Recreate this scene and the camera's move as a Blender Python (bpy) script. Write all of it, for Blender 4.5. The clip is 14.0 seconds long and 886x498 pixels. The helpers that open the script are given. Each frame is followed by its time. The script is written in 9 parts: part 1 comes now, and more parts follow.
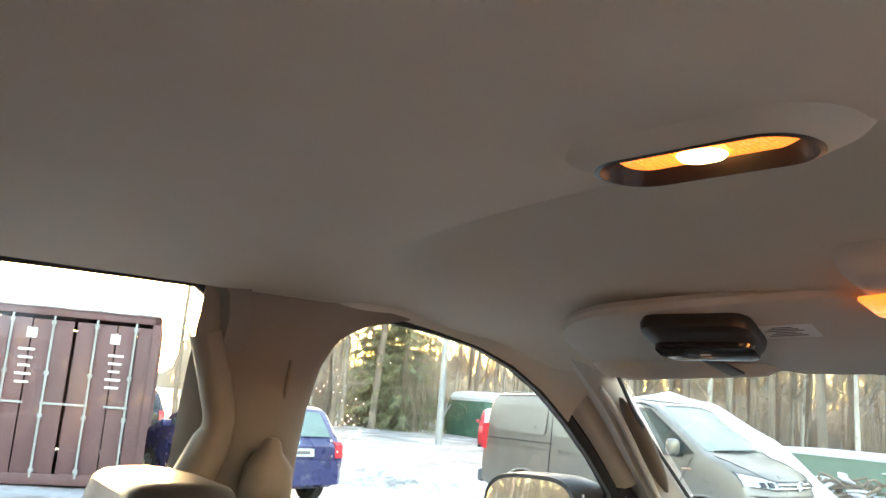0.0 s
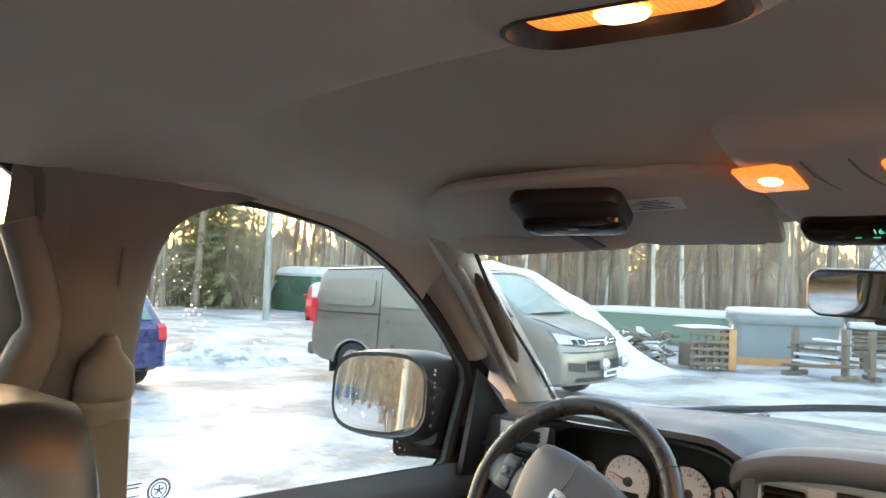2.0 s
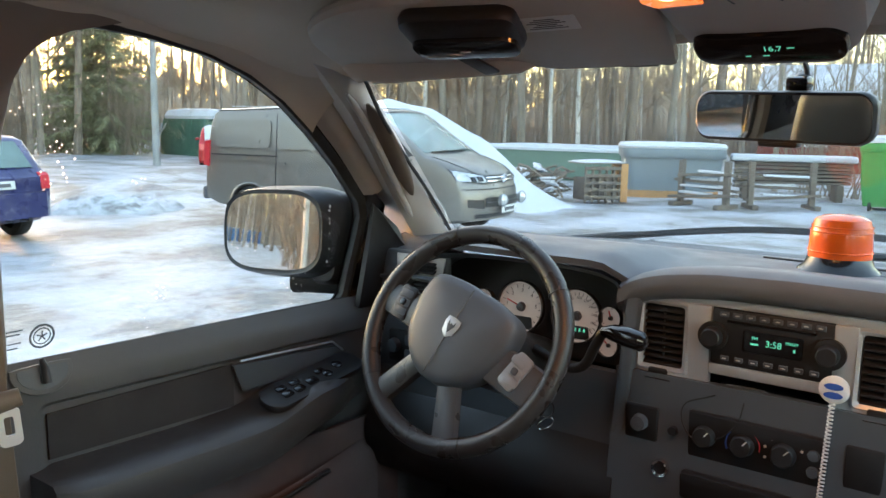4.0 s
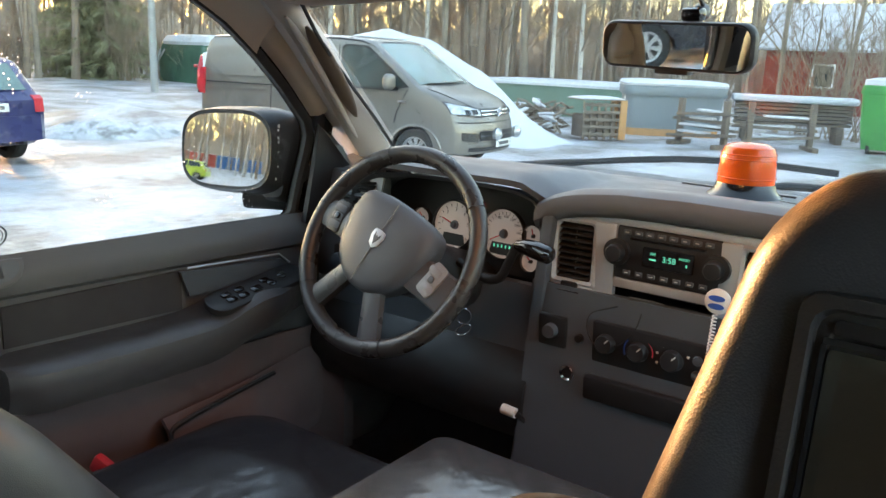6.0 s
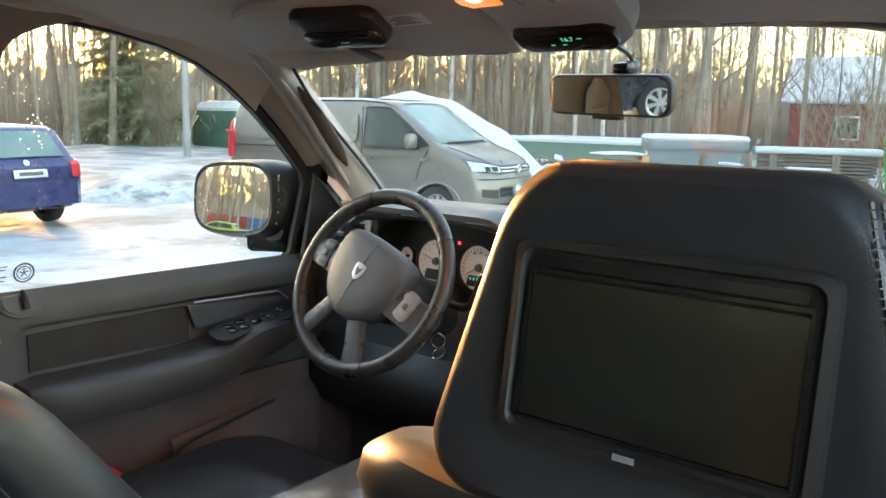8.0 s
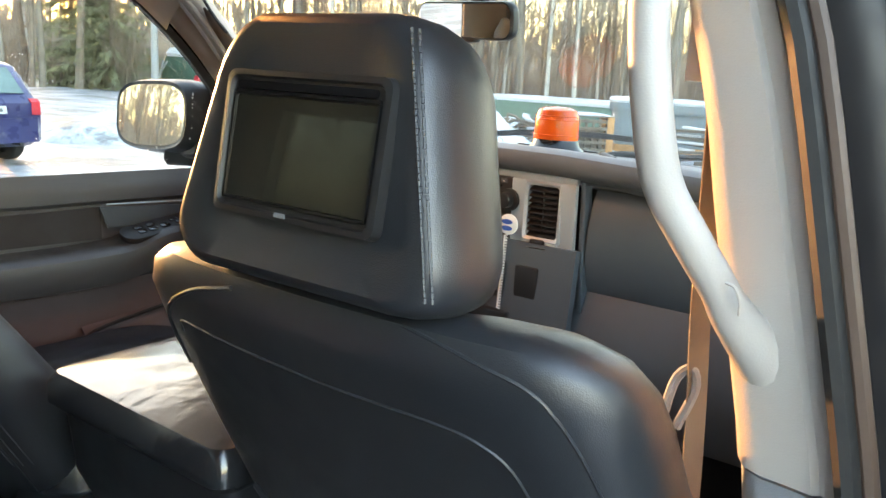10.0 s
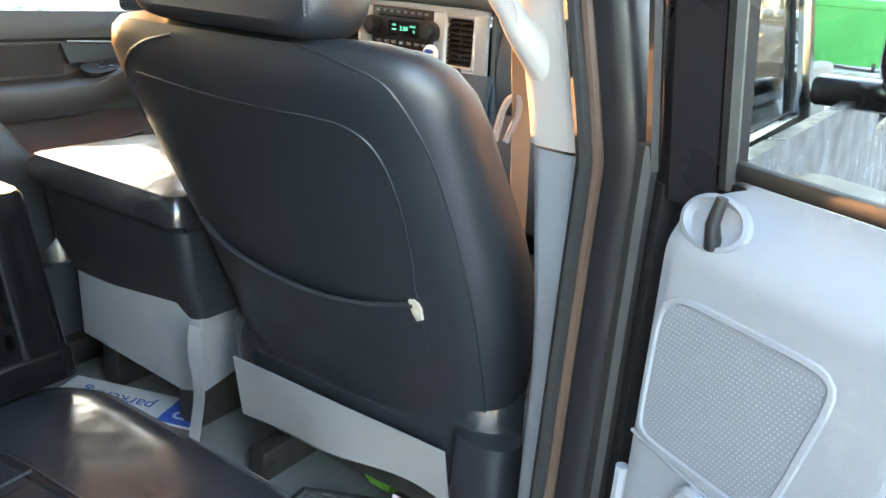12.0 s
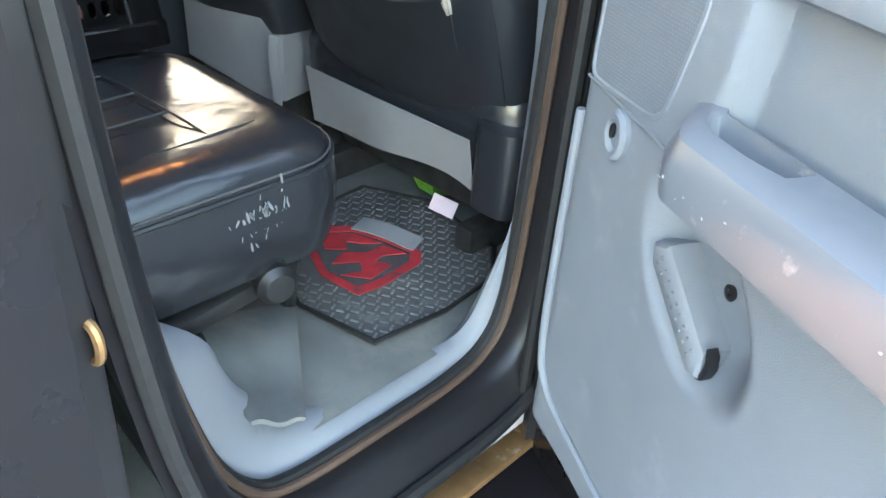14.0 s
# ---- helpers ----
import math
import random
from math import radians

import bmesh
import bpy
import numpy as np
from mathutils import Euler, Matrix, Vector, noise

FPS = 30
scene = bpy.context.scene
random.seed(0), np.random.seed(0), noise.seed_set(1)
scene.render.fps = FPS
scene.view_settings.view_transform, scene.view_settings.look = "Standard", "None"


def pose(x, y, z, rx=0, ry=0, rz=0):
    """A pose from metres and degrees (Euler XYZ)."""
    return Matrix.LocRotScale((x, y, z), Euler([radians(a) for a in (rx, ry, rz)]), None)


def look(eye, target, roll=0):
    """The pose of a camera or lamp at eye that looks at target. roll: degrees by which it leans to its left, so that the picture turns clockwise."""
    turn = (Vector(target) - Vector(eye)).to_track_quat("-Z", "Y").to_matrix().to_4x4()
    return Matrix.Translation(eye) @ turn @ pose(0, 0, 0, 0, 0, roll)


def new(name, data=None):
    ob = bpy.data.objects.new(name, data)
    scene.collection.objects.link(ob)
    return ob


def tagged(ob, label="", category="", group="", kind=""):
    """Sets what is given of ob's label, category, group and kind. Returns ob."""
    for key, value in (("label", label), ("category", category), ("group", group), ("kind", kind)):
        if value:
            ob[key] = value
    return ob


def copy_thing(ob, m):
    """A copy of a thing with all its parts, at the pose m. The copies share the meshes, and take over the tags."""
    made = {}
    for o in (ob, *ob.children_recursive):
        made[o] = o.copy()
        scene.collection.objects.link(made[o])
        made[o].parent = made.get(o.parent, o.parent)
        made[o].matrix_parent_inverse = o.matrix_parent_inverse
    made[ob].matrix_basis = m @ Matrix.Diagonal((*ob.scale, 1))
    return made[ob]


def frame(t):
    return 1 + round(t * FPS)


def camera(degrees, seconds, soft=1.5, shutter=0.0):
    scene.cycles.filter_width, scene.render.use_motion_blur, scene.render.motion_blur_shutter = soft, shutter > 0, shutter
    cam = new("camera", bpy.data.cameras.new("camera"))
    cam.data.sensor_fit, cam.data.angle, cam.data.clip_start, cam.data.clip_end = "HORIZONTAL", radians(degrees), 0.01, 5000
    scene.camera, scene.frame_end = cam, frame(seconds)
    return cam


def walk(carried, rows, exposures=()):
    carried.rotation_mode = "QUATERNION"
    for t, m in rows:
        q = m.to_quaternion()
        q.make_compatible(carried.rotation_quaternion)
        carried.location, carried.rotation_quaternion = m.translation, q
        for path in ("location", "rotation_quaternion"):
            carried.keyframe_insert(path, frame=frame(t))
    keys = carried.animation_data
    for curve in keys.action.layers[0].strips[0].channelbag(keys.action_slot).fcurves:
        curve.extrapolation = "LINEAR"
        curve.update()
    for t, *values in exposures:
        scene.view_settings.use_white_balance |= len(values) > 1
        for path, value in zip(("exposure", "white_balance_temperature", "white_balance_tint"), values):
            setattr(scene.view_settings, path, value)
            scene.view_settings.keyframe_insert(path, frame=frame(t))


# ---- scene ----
cam = camera(57.7, 14.0)
PATH = [
    (0, (0.412, -1.115, 1.67), (-1.225, -0.026, 2.038), 4.4),
    (0.5, (0.378, -1.108, 1.678), (-1.188, 0.089, 2.014), 4.7),
    (1, (0.349, -1.122, 1.668), (-1.163, 0.153, 1.968), 4.9),
    (1.5, (0.328, -1.113, 1.676), (-1.112, 0.26, 1.882), 3.3),
    (2, (0.315, -1.104, 1.681), (-1.056, 0.349, 1.763), 2.0),
    (2.5, (0.305, -1.099, 1.681), (-1.013, 0.405, 1.628), 1.5),
    (3, (0.293, -1.091, 1.672), (-0.969, 0.45, 1.492), 1.2),
    (3.5, (0.292, -1.084, 1.668), (-0.924, 0.483, 1.407), 0.9),
    (4, (0.303, -1.07, 1.665), (-0.859, 0.53, 1.359), 1.0),
    (4.2, (0.308, -1.063, 1.662), (-0.834, 0.547, 1.338), 1.2),
    (6.3, (0.498, -1.082, 1.654), (-0.646, 0.489, 1.185), 2.4),
    (6.5, (0.515, -1.095, 1.657), (-0.655, 0.463, 1.208), 1.8),
    (7, (0.55, -1.125, 1.66), (-0.757, 0.33, 1.241), 0.2),
    (7.5, (0.595, -1.138, 1.659), (-0.757, 0.289, 1.29), -0.7),
    (8, (0.656, -1.147, 1.642), (-0.565, 0.403, 1.318), 1.1),
    (8.2, (0.682, -1.147, 1.638), (-0.455, 0.463, 1.298), 1.8),
    (10.3, (0.979, -1.199, 1.568), (-0.187, 0.362, 1.113), 3.7),
    (10.5, (1.006, -1.21, 1.561), (-0.164, 0.34, 1.08), 3.8),
    (11, (1.069, -1.248, 1.533), (-0.081, 0.3, 1.002), 3.4),
    (11.5, (1.129, -1.304, 1.504), (0.061, 0.283, 0.921), 4.4),
    (11.7, (1.148, -1.32, 1.495), (0.103, 0.271, 0.881), 4.9),
    (12, (1.18, -1.352, 1.486), (0.143, 0.225, 0.823), 4.3),
    (12.5, (1.226, -1.398, 1.467), (0.172, 0.13, 0.722), 3.9),
    (13, (1.271, -1.411, 1.435), (0.204, 0.01, 0.518), 3.8),
    (13.5, (1.353, -1.427, 1.421), (0.253, -0.074, 0.441), 4.0),
    (14, (1.431, -1.459, 1.407), (0.315, -0.186, 0.341), 4.9),
]
walk(cam, [(t, look(e, a, r)) for t, e, a, r in PATH], exposures=[(0, 5.6, 8000, 20), (1.0, 5.45, 7900, 20), (2.0, 5.1, 7350, 20), (3.0, 4.75, 7000, 20), (4.2, 4.7, 7000, 20), (6.5, 4.95, 7400, 20), (7.0, 5.05, 7500, 20), (7.5, 5.0, 7500, 20), (8.2, 4.92, 7450, 20), (10.3, 5.38, 7550, 20), (11.5, 5.78, 7450, 20), (12.0, 5.88, 7300, 20), (12.7, 5.86, 7300, 20), (14.0, 5.58, 7300, 20)])

# ---- daylight ----
SUN = Vector((-0.955, 0.285, 0.085)).normalized()
world = bpy.data.worlds.new("world")
scene.world = world
world.use_nodes = True
wn = world.node_tree.nodes
sky = wn.new("ShaderNodeTexSky")
sky.sky_type = "NISHITA"
sky.sun_disc = False
sky.sun_elevation = math.asin(SUN.z)
sky.sun_rotation = math.atan2(SUN.x, SUN.y)
sky.air_density, sky.dust_density, sky.ozone_density = 1.0, 1.0, 1.2
wn["Background"].inputs["Strength"].default_value = 0.15
world.node_tree.links.new(sky.outputs[0], wn["Background"].inputs["Color"])
sun = new("sun", bpy.data.lights.new("sun", "SUN"))
sun.data.energy, sun.data.angle, sun.data.color = 0.9, radians(0.9), (1.0, 0.50, 0.20)
sun.matrix_world = look((SUN * 60)[:], (0, 0, 0))

# ---- materials ----
def mat(name, col, rough=0.6, metal=0.0, var=0.12, scale=6.0, bump=0.0, bscale=300.0, col2=None, amount=0.0, ascale=3.0, coat=0.0, kind="noise", rvar=0.08, bdist=0.002):
    """A surface with variation at two scales, a second colour in patches, and fine relief."""
    m = bpy.data.materials.new(name)
    m.use_nodes = True
    nt = m.node_tree
    nd, lk = nt.nodes, nt.links.new
    b = nd["Principled BSDF"]
    b.inputs["Metallic"].default_value = metal
    b.inputs["Coat Weight"].default_value = coat
    tc = nd.new("ShaderNodeTexCoord")
    n1 = nd.new("ShaderNodeTexNoise")
    n1.inputs["Scale"].default_value, n1.inputs["Detail"].default_value = scale, 6.0
    lk(tc.outputs["Object"], n1.inputs["Vector"])
    ramp = nd.new("ShaderNodeMapRange")
    ramp.inputs["From Min"].default_value, ramp.inputs["From Max"].default_value = 0.3, 0.7
    ramp.inputs["To Min"].default_value, ramp.inputs["To Max"].default_value = 1 - var, 1 + var
    lk(n1.outputs["Fac"], ramp.inputs["Value"])
    base = nd.new("ShaderNodeVectorMath")
    base.operation = "SCALE"
    base.inputs[0].default_value = col[:3]
    lk(ramp.outputs[0], base.inputs["Scale"])
    out = base.outputs[0]
    if col2:
        n2 = nd.new("ShaderNodeTexNoise")
        n2.inputs["Scale"].default_value, n2.inputs["Detail"].default_value = ascale, 9.0
        n2.inputs["Roughness"].default_value = 0.65
        lk(tc.outputs["Object"], n2.inputs["Vector"])
        r2 = nd.new("ShaderNodeMapRange")
        r2.inputs["From Min"].default_value, r2.inputs["From Max"].default_value = 0.62 - 0.3 * amount, 0.78 - 0.3 * amount
        lk(n2.outputs["Fac"], r2.inputs["Value"])
        mx = nd.new("ShaderNodeMix")
        mx.data_type = "RGBA"
        lk(r2.outputs[0], mx.inputs["Factor"])
        lk(out, mx.inputs["A"])
        mx.inputs["B"].default_value = (*col2[:3], 1)
        out = mx.outputs["Result"]
    lk(out, b.inputs["Base Color"])
    rr = nd.new("ShaderNodeMapRange")
    rr.inputs["From Min"].default_value, rr.inputs["From Max"].default_value = 0.3, 0.7
    rr.inputs["To Min"].default_value, rr.inputs["To Max"].default_value = max(0.02, rough - rvar), min(1, rough + rvar)
    n3 = nd.new("ShaderNodeTexNoise")
    n3.inputs["Scale"].default_value, n3.inputs["Detail"].default_value = scale * 3.1, 4.0
    lk(tc.outputs["Object"], n3.inputs["Vector"])
    lk(n3.outputs["Fac"], rr.inputs["Value"])
    lk(rr.outputs[0], b.inputs["Roughness"])
    if bump:
        if kind == "voronoi":
            nb = nd.new("ShaderNodeTexVoronoi")
            nb.inputs["Scale"].default_value = bscale
            hv = nb.outputs["Distance"]
        else:
            nb = nd.new("ShaderNodeTexNoise")
            nb.inputs["Scale"].default_value, nb.inputs["Detail"].default_value = bscale, 3.0
            hv = nb.outputs["Fac"]
        lk(tc.outputs["Object"], nb.inputs["Vector"])
        bp = nd.new("ShaderNodeBump")
        bp.inputs["Strength"].default_value, bp.inputs["Distance"].default_value = bump, bdist
        lk(hv, bp.inputs["Height"])
        lk(bp.outputs[0], b.inputs["Normal"])
    return m


def glow(name, col, strength, rough=0.4):
    m = mat(name, col, rough)
    b = m.node_tree.nodes["Principled BSDF"]
    b.inputs["Emission Color"].default_value = (*col, 1)
    b.inputs["Emission Strength"].default_value = strength
    return m


def glass_mat(name, tint=(0.965, 0.98, 0.975), dirt=0.0):
    """A thin pane: clear, with a mirror gloss by Fresnel, and specks of dirt or drops."""
    m = bpy.data.materials.new(name)
    m.use_nodes = True
    nt = m.node_tree
    nd, lk = nt.nodes, nt.links.new
    nd.remove(nd["Principled BSDF"])
    tr, gl, lw, pw, fr, mx = nd.new("ShaderNodeBsdfTransparent"), nd.new("ShaderNodeBsdfGlossy"), nd.new("ShaderNodeLayerWeight"), nd.new("ShaderNodeMath"), nd.new("ShaderNodeMath"), nd.new("ShaderNodeMixShader")
    tr.inputs["Color"].default_value = (*tint, 1)
    gl.inputs["Roughness"].default_value = 0.01
    lw.inputs["Blend"].default_value = 0.5
    pw.operation, fr.operation = "POWER", "MULTIPLY_ADD"
    pw.inputs[1].default_value = 4.5
    fr.inputs[1].default_value, fr.inputs[2].default_value = 0.75, 0.03
    lk(lw.outputs["Facing"], pw.inputs[0]), lk(pw.outputs[0], fr.inputs[0])
    lk(fr.outputs[0], mx.inputs[0]), lk(tr.outputs[0], mx.inputs[1]), lk(gl.outputs[0], mx.inputs[2])
    last = mx.outputs[0]
    if dirt:
        tc, vo, cr, df, m2 = nd.new("ShaderNodeTexCoord"), nd.new("ShaderNodeTexVoronoi"), nd.new("ShaderNodeMapRange"), nd.new("ShaderNodeBsdfTranslucent"), nd.new("ShaderNodeMixShader")
        vo.inputs["Scale"].default_value = 95.0
        lk(tc.outputs["Object"], vo.inputs["Vector"])
        cr.inputs["From Min"].default_value, cr.inputs["From Max"].default_value = 0.10, 0.17
        cr.inputs["To Min"].default_value, cr.inputs["To Max"].default_value = 1.0, 0.0
        lk(vo.outputs["Distance"], cr.inputs["Value"])
        ns, rg, mu = nd.new("ShaderNodeTexNoise"), nd.new("ShaderNodeMapRange"), nd.new("ShaderNodeMath")
        ns.inputs["Scale"].default_value = 7.0
        lk(tc.outputs["Object"], ns.inputs["Vector"])
        rg.inputs["From Min"].default_value, rg.inputs["From Max"].default_value = 0.58, 0.68
        rg.inputs["To Max"].default_value = dirt
        lk(ns.outputs["Fac"], rg.inputs["Value"])
        mu.operation = "MULTIPLY"
        lk(cr.outputs[0], mu.inputs[0]), lk(rg.outputs[0], mu.inputs[1])
        df.inputs["Color"].default_value = (0.95, 0.95, 0.95, 1)
        lk(mu.outputs[0], m2.inputs[0]), lk(last, m2.inputs[1]), lk(df.outputs[0], m2.inputs[2])
        last = m2.outputs[0]
    lk(last, nd["Material Output"].inputs["Surface"])
    return m


M_LINER = mat("headliner_fabric", (0.47, 0.405, 0.335), 0.95, var=0.06, scale=3, bump=0.25, bscale=900)
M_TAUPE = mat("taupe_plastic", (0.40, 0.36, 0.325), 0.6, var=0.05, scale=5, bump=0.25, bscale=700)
# darker, browner taupe with the shade of the driver's side in its colour
M_PILLAR = mat("shaded_taupe_plastic", (0.165, 0.130, 0.102), 0.6, var=0.06, scale=5, bump=0.25, bscale=700)
M_VISOR = mat("visor_vinyl", (0.42, 0.38, 0.335), 0.7, var=0.05, bump=0.3, bscale=800)
M_PALE = mat("pale_grey_plastic", (0.37, 0.345, 0.32), 0.5, var=0.04, bump=0.15, bscale=700)
M_GREY = mat("grey_door_plastic", (0.205, 0.22, 0.245), 0.6, var=0.05, scale=4, bump=0.3, bscale=800, col2=(0.25, 0.262, 0.285), amount=0.15, ascale=14)
M_GRILLE = mat("grey_speaker_mesh", (0.165, 0.178, 0.200), 0.6, var=0.0)
M_GREYD = mat("darker_grey_plastic", (0.13, 0.14, 0.158), 0.55, var=0.06, bump=0.3, bscale=700)
M_ARMGREY = mat("worn_grey_armrest", (0.155, 0.167, 0.190), 0.36, var=0.04, scale=9, bump=0.12, bscale=800, col2=(0.36, 0.37, 0.39), amount=0.05, ascale=26)
M_LEATHER = mat("black_leather", (0.0155, 0.0182, 0.0230), 0.38, var=0.0, scale=4, bump=0.12, bscale=900, kind="voronoi", rvar=0.09)
M_LEATHER.node_tree.nodes["Principled BSDF"].inputs["Specular IOR Level"].default_value = 0.75
M_LEATHER2 = mat("worn_black_leather", (0.018, 0.020, 0.024), 0.22, var=0.0, scale=4, bump=0.45, bscale=11, rvar=0.04, bdist=0.009)
M_SEAM = mat("leather_piping", (0.020, 0.023, 0.028), 0.42, var=0.0)
M_LEATHER2.node_tree.nodes["Principled BSDF"].inputs["Specular IOR Level"].default_value = 0.8
M_STITCHD = mat("dark_grey_thread", (0.055, 0.058, 0.064), 0.7, var=0.0)
M_DASH = mat("dark_dash_plastic", (0.066, 0.079, 0.093), 0.5, var=0.06, bump=0.14, bscale=600, kind="voronoi")
M_PAD = mat("dash_pad", (0.100, 0.108, 0.119), 0.58, var=0.06, bump=0.14, bscale=600, kind="voronoi", col2=(0.135, 0.137, 0.140), amount=0.12, ascale=4)
M_PADGREY = mat("satin_grey_button_pad", (0.26, 0.265, 0.275), 0.35, 0.2, var=0.0)
M_ARM = mat("worn_armrest_vinyl", (0.055, 0.055, 0.058), 0.38, var=0.0, bump=0.2, bscale=600, kind="voronoi")
M_MATTREAD = mat("scuffed_tread", (0.13, 0.132, 0.132), 0.6, var=0.2, scale=25, col2=(0.27, 0.27, 0.26), amount=0.35, ascale=18)
M_DOORD = mat("dark_door_plastic", (0.080, 0.081, 0.084), 0.5, var=0.1, bump=0.3, bscale=600, kind="voronoi")
M_VELOUR = mat("door_cloth", (0.032, 0.030, 0.031), 0.9, var=0.15, bump=0.3, bscale=900)
M_CARPETDOOR = mat("maroon_door_carpet", (0.12, 0.085, 0.082), 0.95, var=0.15, bump=0.5, bscale=500)
M_SILVER = mat("silver_bezel", (0.475, 0.50, 0.525), 0.36, 0.45, var=0.03, scale=10, bump=0.05, bscale=900)
M_CHROME = mat("chrome", (0.75, 0.75, 0.76), 0.12, 1.0, var=0.03)
M_BLACK = mat("black_plastic", (0.013, 0.013, 0.014), 0.45, var=0.0, bump=0.15, bscale=500)
M_GLOSS = mat("gloss_black", (0.008, 0.008, 0.009), 0.12, var=0.0)
M_RUBBER = mat("black_rubber", (0.010, 0.010, 0.0105), 0.6, var=0.0, scale=20)
# the brown stands for low sun glowing on the rubber
M_SUNSEAL = mat("sunglow_rubber_seal", (0.075, 0.045, 0.032), 0.5, var=0.2)
# rim leather, also the shaded tone of the two left spokes
M_RIM = mat("rim_leather_shaded_spoke", (0.030, 0.029, 0.029), 0.3, var=0.0, bump=0.2, bscale=700, kind="voronoi")
M_HUB = mat("airbag_plastic", (0.073, 0.087, 0.105), 0.5, var=0.06, bump=0.2, bscale=700)
M_SPOKE = mat("spoke_plastic", (0.098, 0.110, 0.126), 0.35, 0.3, var=0.05)
M_DIAL = glow("lit_dial_face", (0.48, 0.45, 0.42), 0.008)
M_RED = mat("red_plastic", (0.55, 0.02, 0.03), 0.4, var=0.1)
M_LED = glow("green_display", (0.10, 0.80, 0.55), 0.022)
M_REDLED = glow("red_warning_lamp", (1.0, 0.05, 0.05), 0.12)
M_SCREEN = mat("matt_screen", (0.007, 0.0075, 0.0055), 0.22, var=0.0, rvar=0.0, coat=0.6)
M_SCREEN.node_tree.nodes["Principled BSDF"].inputs["Specular IOR Level"].default_value = 1.0
M_WHITE = mat("white_plastic", (0.75, 0.75, 0.73), 0.45, var=0.04)
M_BLUE = mat("blue_plastic", (0.03, 0.10, 0.42), 0.4)
M_PAPER = mat("paper_label", (0.62, 0.62, 0.60), 0.8, var=0.04)
M_INK = mat("grey_print", (0.10, 0.10, 0.105), 0.8)
M_BELT = mat("tan_webbing", (0.15, 0.12, 0.092), 0.85, bump=0.3, bscale=700)
M_CARPET = mat("grey_carpet", (0.15, 0.157, 0.15), 0.98, var=0.2, scale=9, bump=0.6, bscale=600, col2=(0.22, 0.215, 0.195), amount=0.35, ascale=5)
M_MAT = mat("rubber_mat", (0.068, 0.069, 0.070), 0.6, var=0.12, scale=15, col2=(0.13, 0.13, 0.125), amount=0.3, ascale=22)
M_MATRED = mat("mat_red_print", (0.42, 0.025, 0.035), 0.6, var=0.2, scale=18, col2=(0.06, 0.05, 0.05), amount=0.15, ascale=30)
M_SKIRT = mat("grey_cloth", (0.235, 0.235, 0.245), 0.9, var=0.08, scale=6, bump=0.4, bscale=700)
M_PAINT = mat("dark_truck_paint", (0.0105, 0.0090, 0.0105), 0.32, 0.0, var=0.0, scale=5, rvar=0.1)
for _m in (M_PAINT,):
    _m.node_tree.nodes["Principled BSDF"].inputs["Specular IOR Level"].default_value = 0.28
M_JAMB = mat("dirty_jamb_paint", (0.012, 0.0112, 0.0128), 0.40, 0.0, var=0.0, scale=8)
M_GOLD = mat("scuffed_gold_strip", (0.30, 0.165, 0.075), 0.4, 0.5, var=0.3, scale=14, bump=0.6, bscale=60, col2=(0.6, 0.5, 0.4), amount=0.12, ascale=40)
M_SCUFF = mat("pale_scuff", (0.17, 0.18, 0.195), 0.7)
M_SCUFFW = mat("white_scuff", (0.36, 0.37, 0.385), 0.8)
M_FRAY = mat("frayed_backing", (0.36, 0.32, 0.27), 0.9, var=0.2, scale=60)
M_AMBER = glow("lit_amber_lens", (1.0, 0.24, 0.04), 0.042, 0.3)
M_BULB = glow("lit_bulb", (1.0, 0.60, 0.22), 0.30)
M_ORANGE = mat("orange_beacon_lens", (0.95, 0.13, 0.01), 0.15, var=0.05)
M_ORANGE.node_tree.nodes["Principled BSDF"].inputs["Transmission Weight"].default_value = 0.45
M_GLASS = glass_mat("side_glass", (0.72, 0.75, 0.74), dirt=0.6)
M_CLEAR = glass_mat("clear_glass", (0.74, 0.77, 0.76))
M_FRIT = glass_mat("printed_mark", (0.42, 0.43, 0.44))
M_TINT = glass_mat("privacy_glass", (0.28, 0.30, 0.29))
M_MIRROR = mat("mirror", (0.86, 0.87, 0.86), 0.015, 1.0, var=0.0, rvar=0.0)
M_SNOW = mat("fresh_snow", (0.50, 0.52, 0.55), 0.7, var=0.03, scale=1.2, bump=0.5, bscale=9, bdist=0.04)
M_GROUND = mat("packed_snow", (0.46, 0.48, 0.52), 0.5, var=0.28, scale=1.6, bump=1.0, bscale=3.5, bdist=0.10, col2=(0.19, 0.18, 0.17), amount=0.66, ascale=0.8)
M_DIRTYSNOW = mat("dirty_snow", (0.55, 0.56, 0.58), 0.8, var=0.15, scale=2.5, bump=0.9, bscale=12, bdist=0.05, col2=(0.22, 0.21, 0.2), amount=0.45, ascale=3)
M_VAN = mat("grey_beige_van_paint", (0.175, 0.16, 0.143), 0.35, 0.35, var=0.06, scale=1.5, coat=0.35, col2=(0.21, 0.197, 0.18), amount=0.25, ascale=1.2)
M_CARBLUE = mat("blue_car_paint", (0.024, 0.028, 0.105), 0.3, 0.2, var=0.1, scale=2, coat=0.5, col2=(0.16, 0.16, 0.2), amount=0.1, ascale=5)
M_CARRED = mat("red_car_paint", (0.45, 0.02, 0.02), 0.3, 0.1, coat=0.5)
M_CARBLACK = mat("black_car_paint", (0.02, 0.02, 0.024), 0.25, 0.2, coat=0.6)
M_CARGLASS = mat("dark_car_glass", (0.03, 0.045, 0.045), 0.06, 0.0, var=0.1)
M_FROST = mat("frosted_car_glass", (0.13, 0.19, 0.185), 0.12, 0.0, var=0.2, scale=2)
M_LAMP = mat("headlamp_glass", (0.45, 0.46, 0.47), 0.1, 0.5, var=0.4, scale=14)
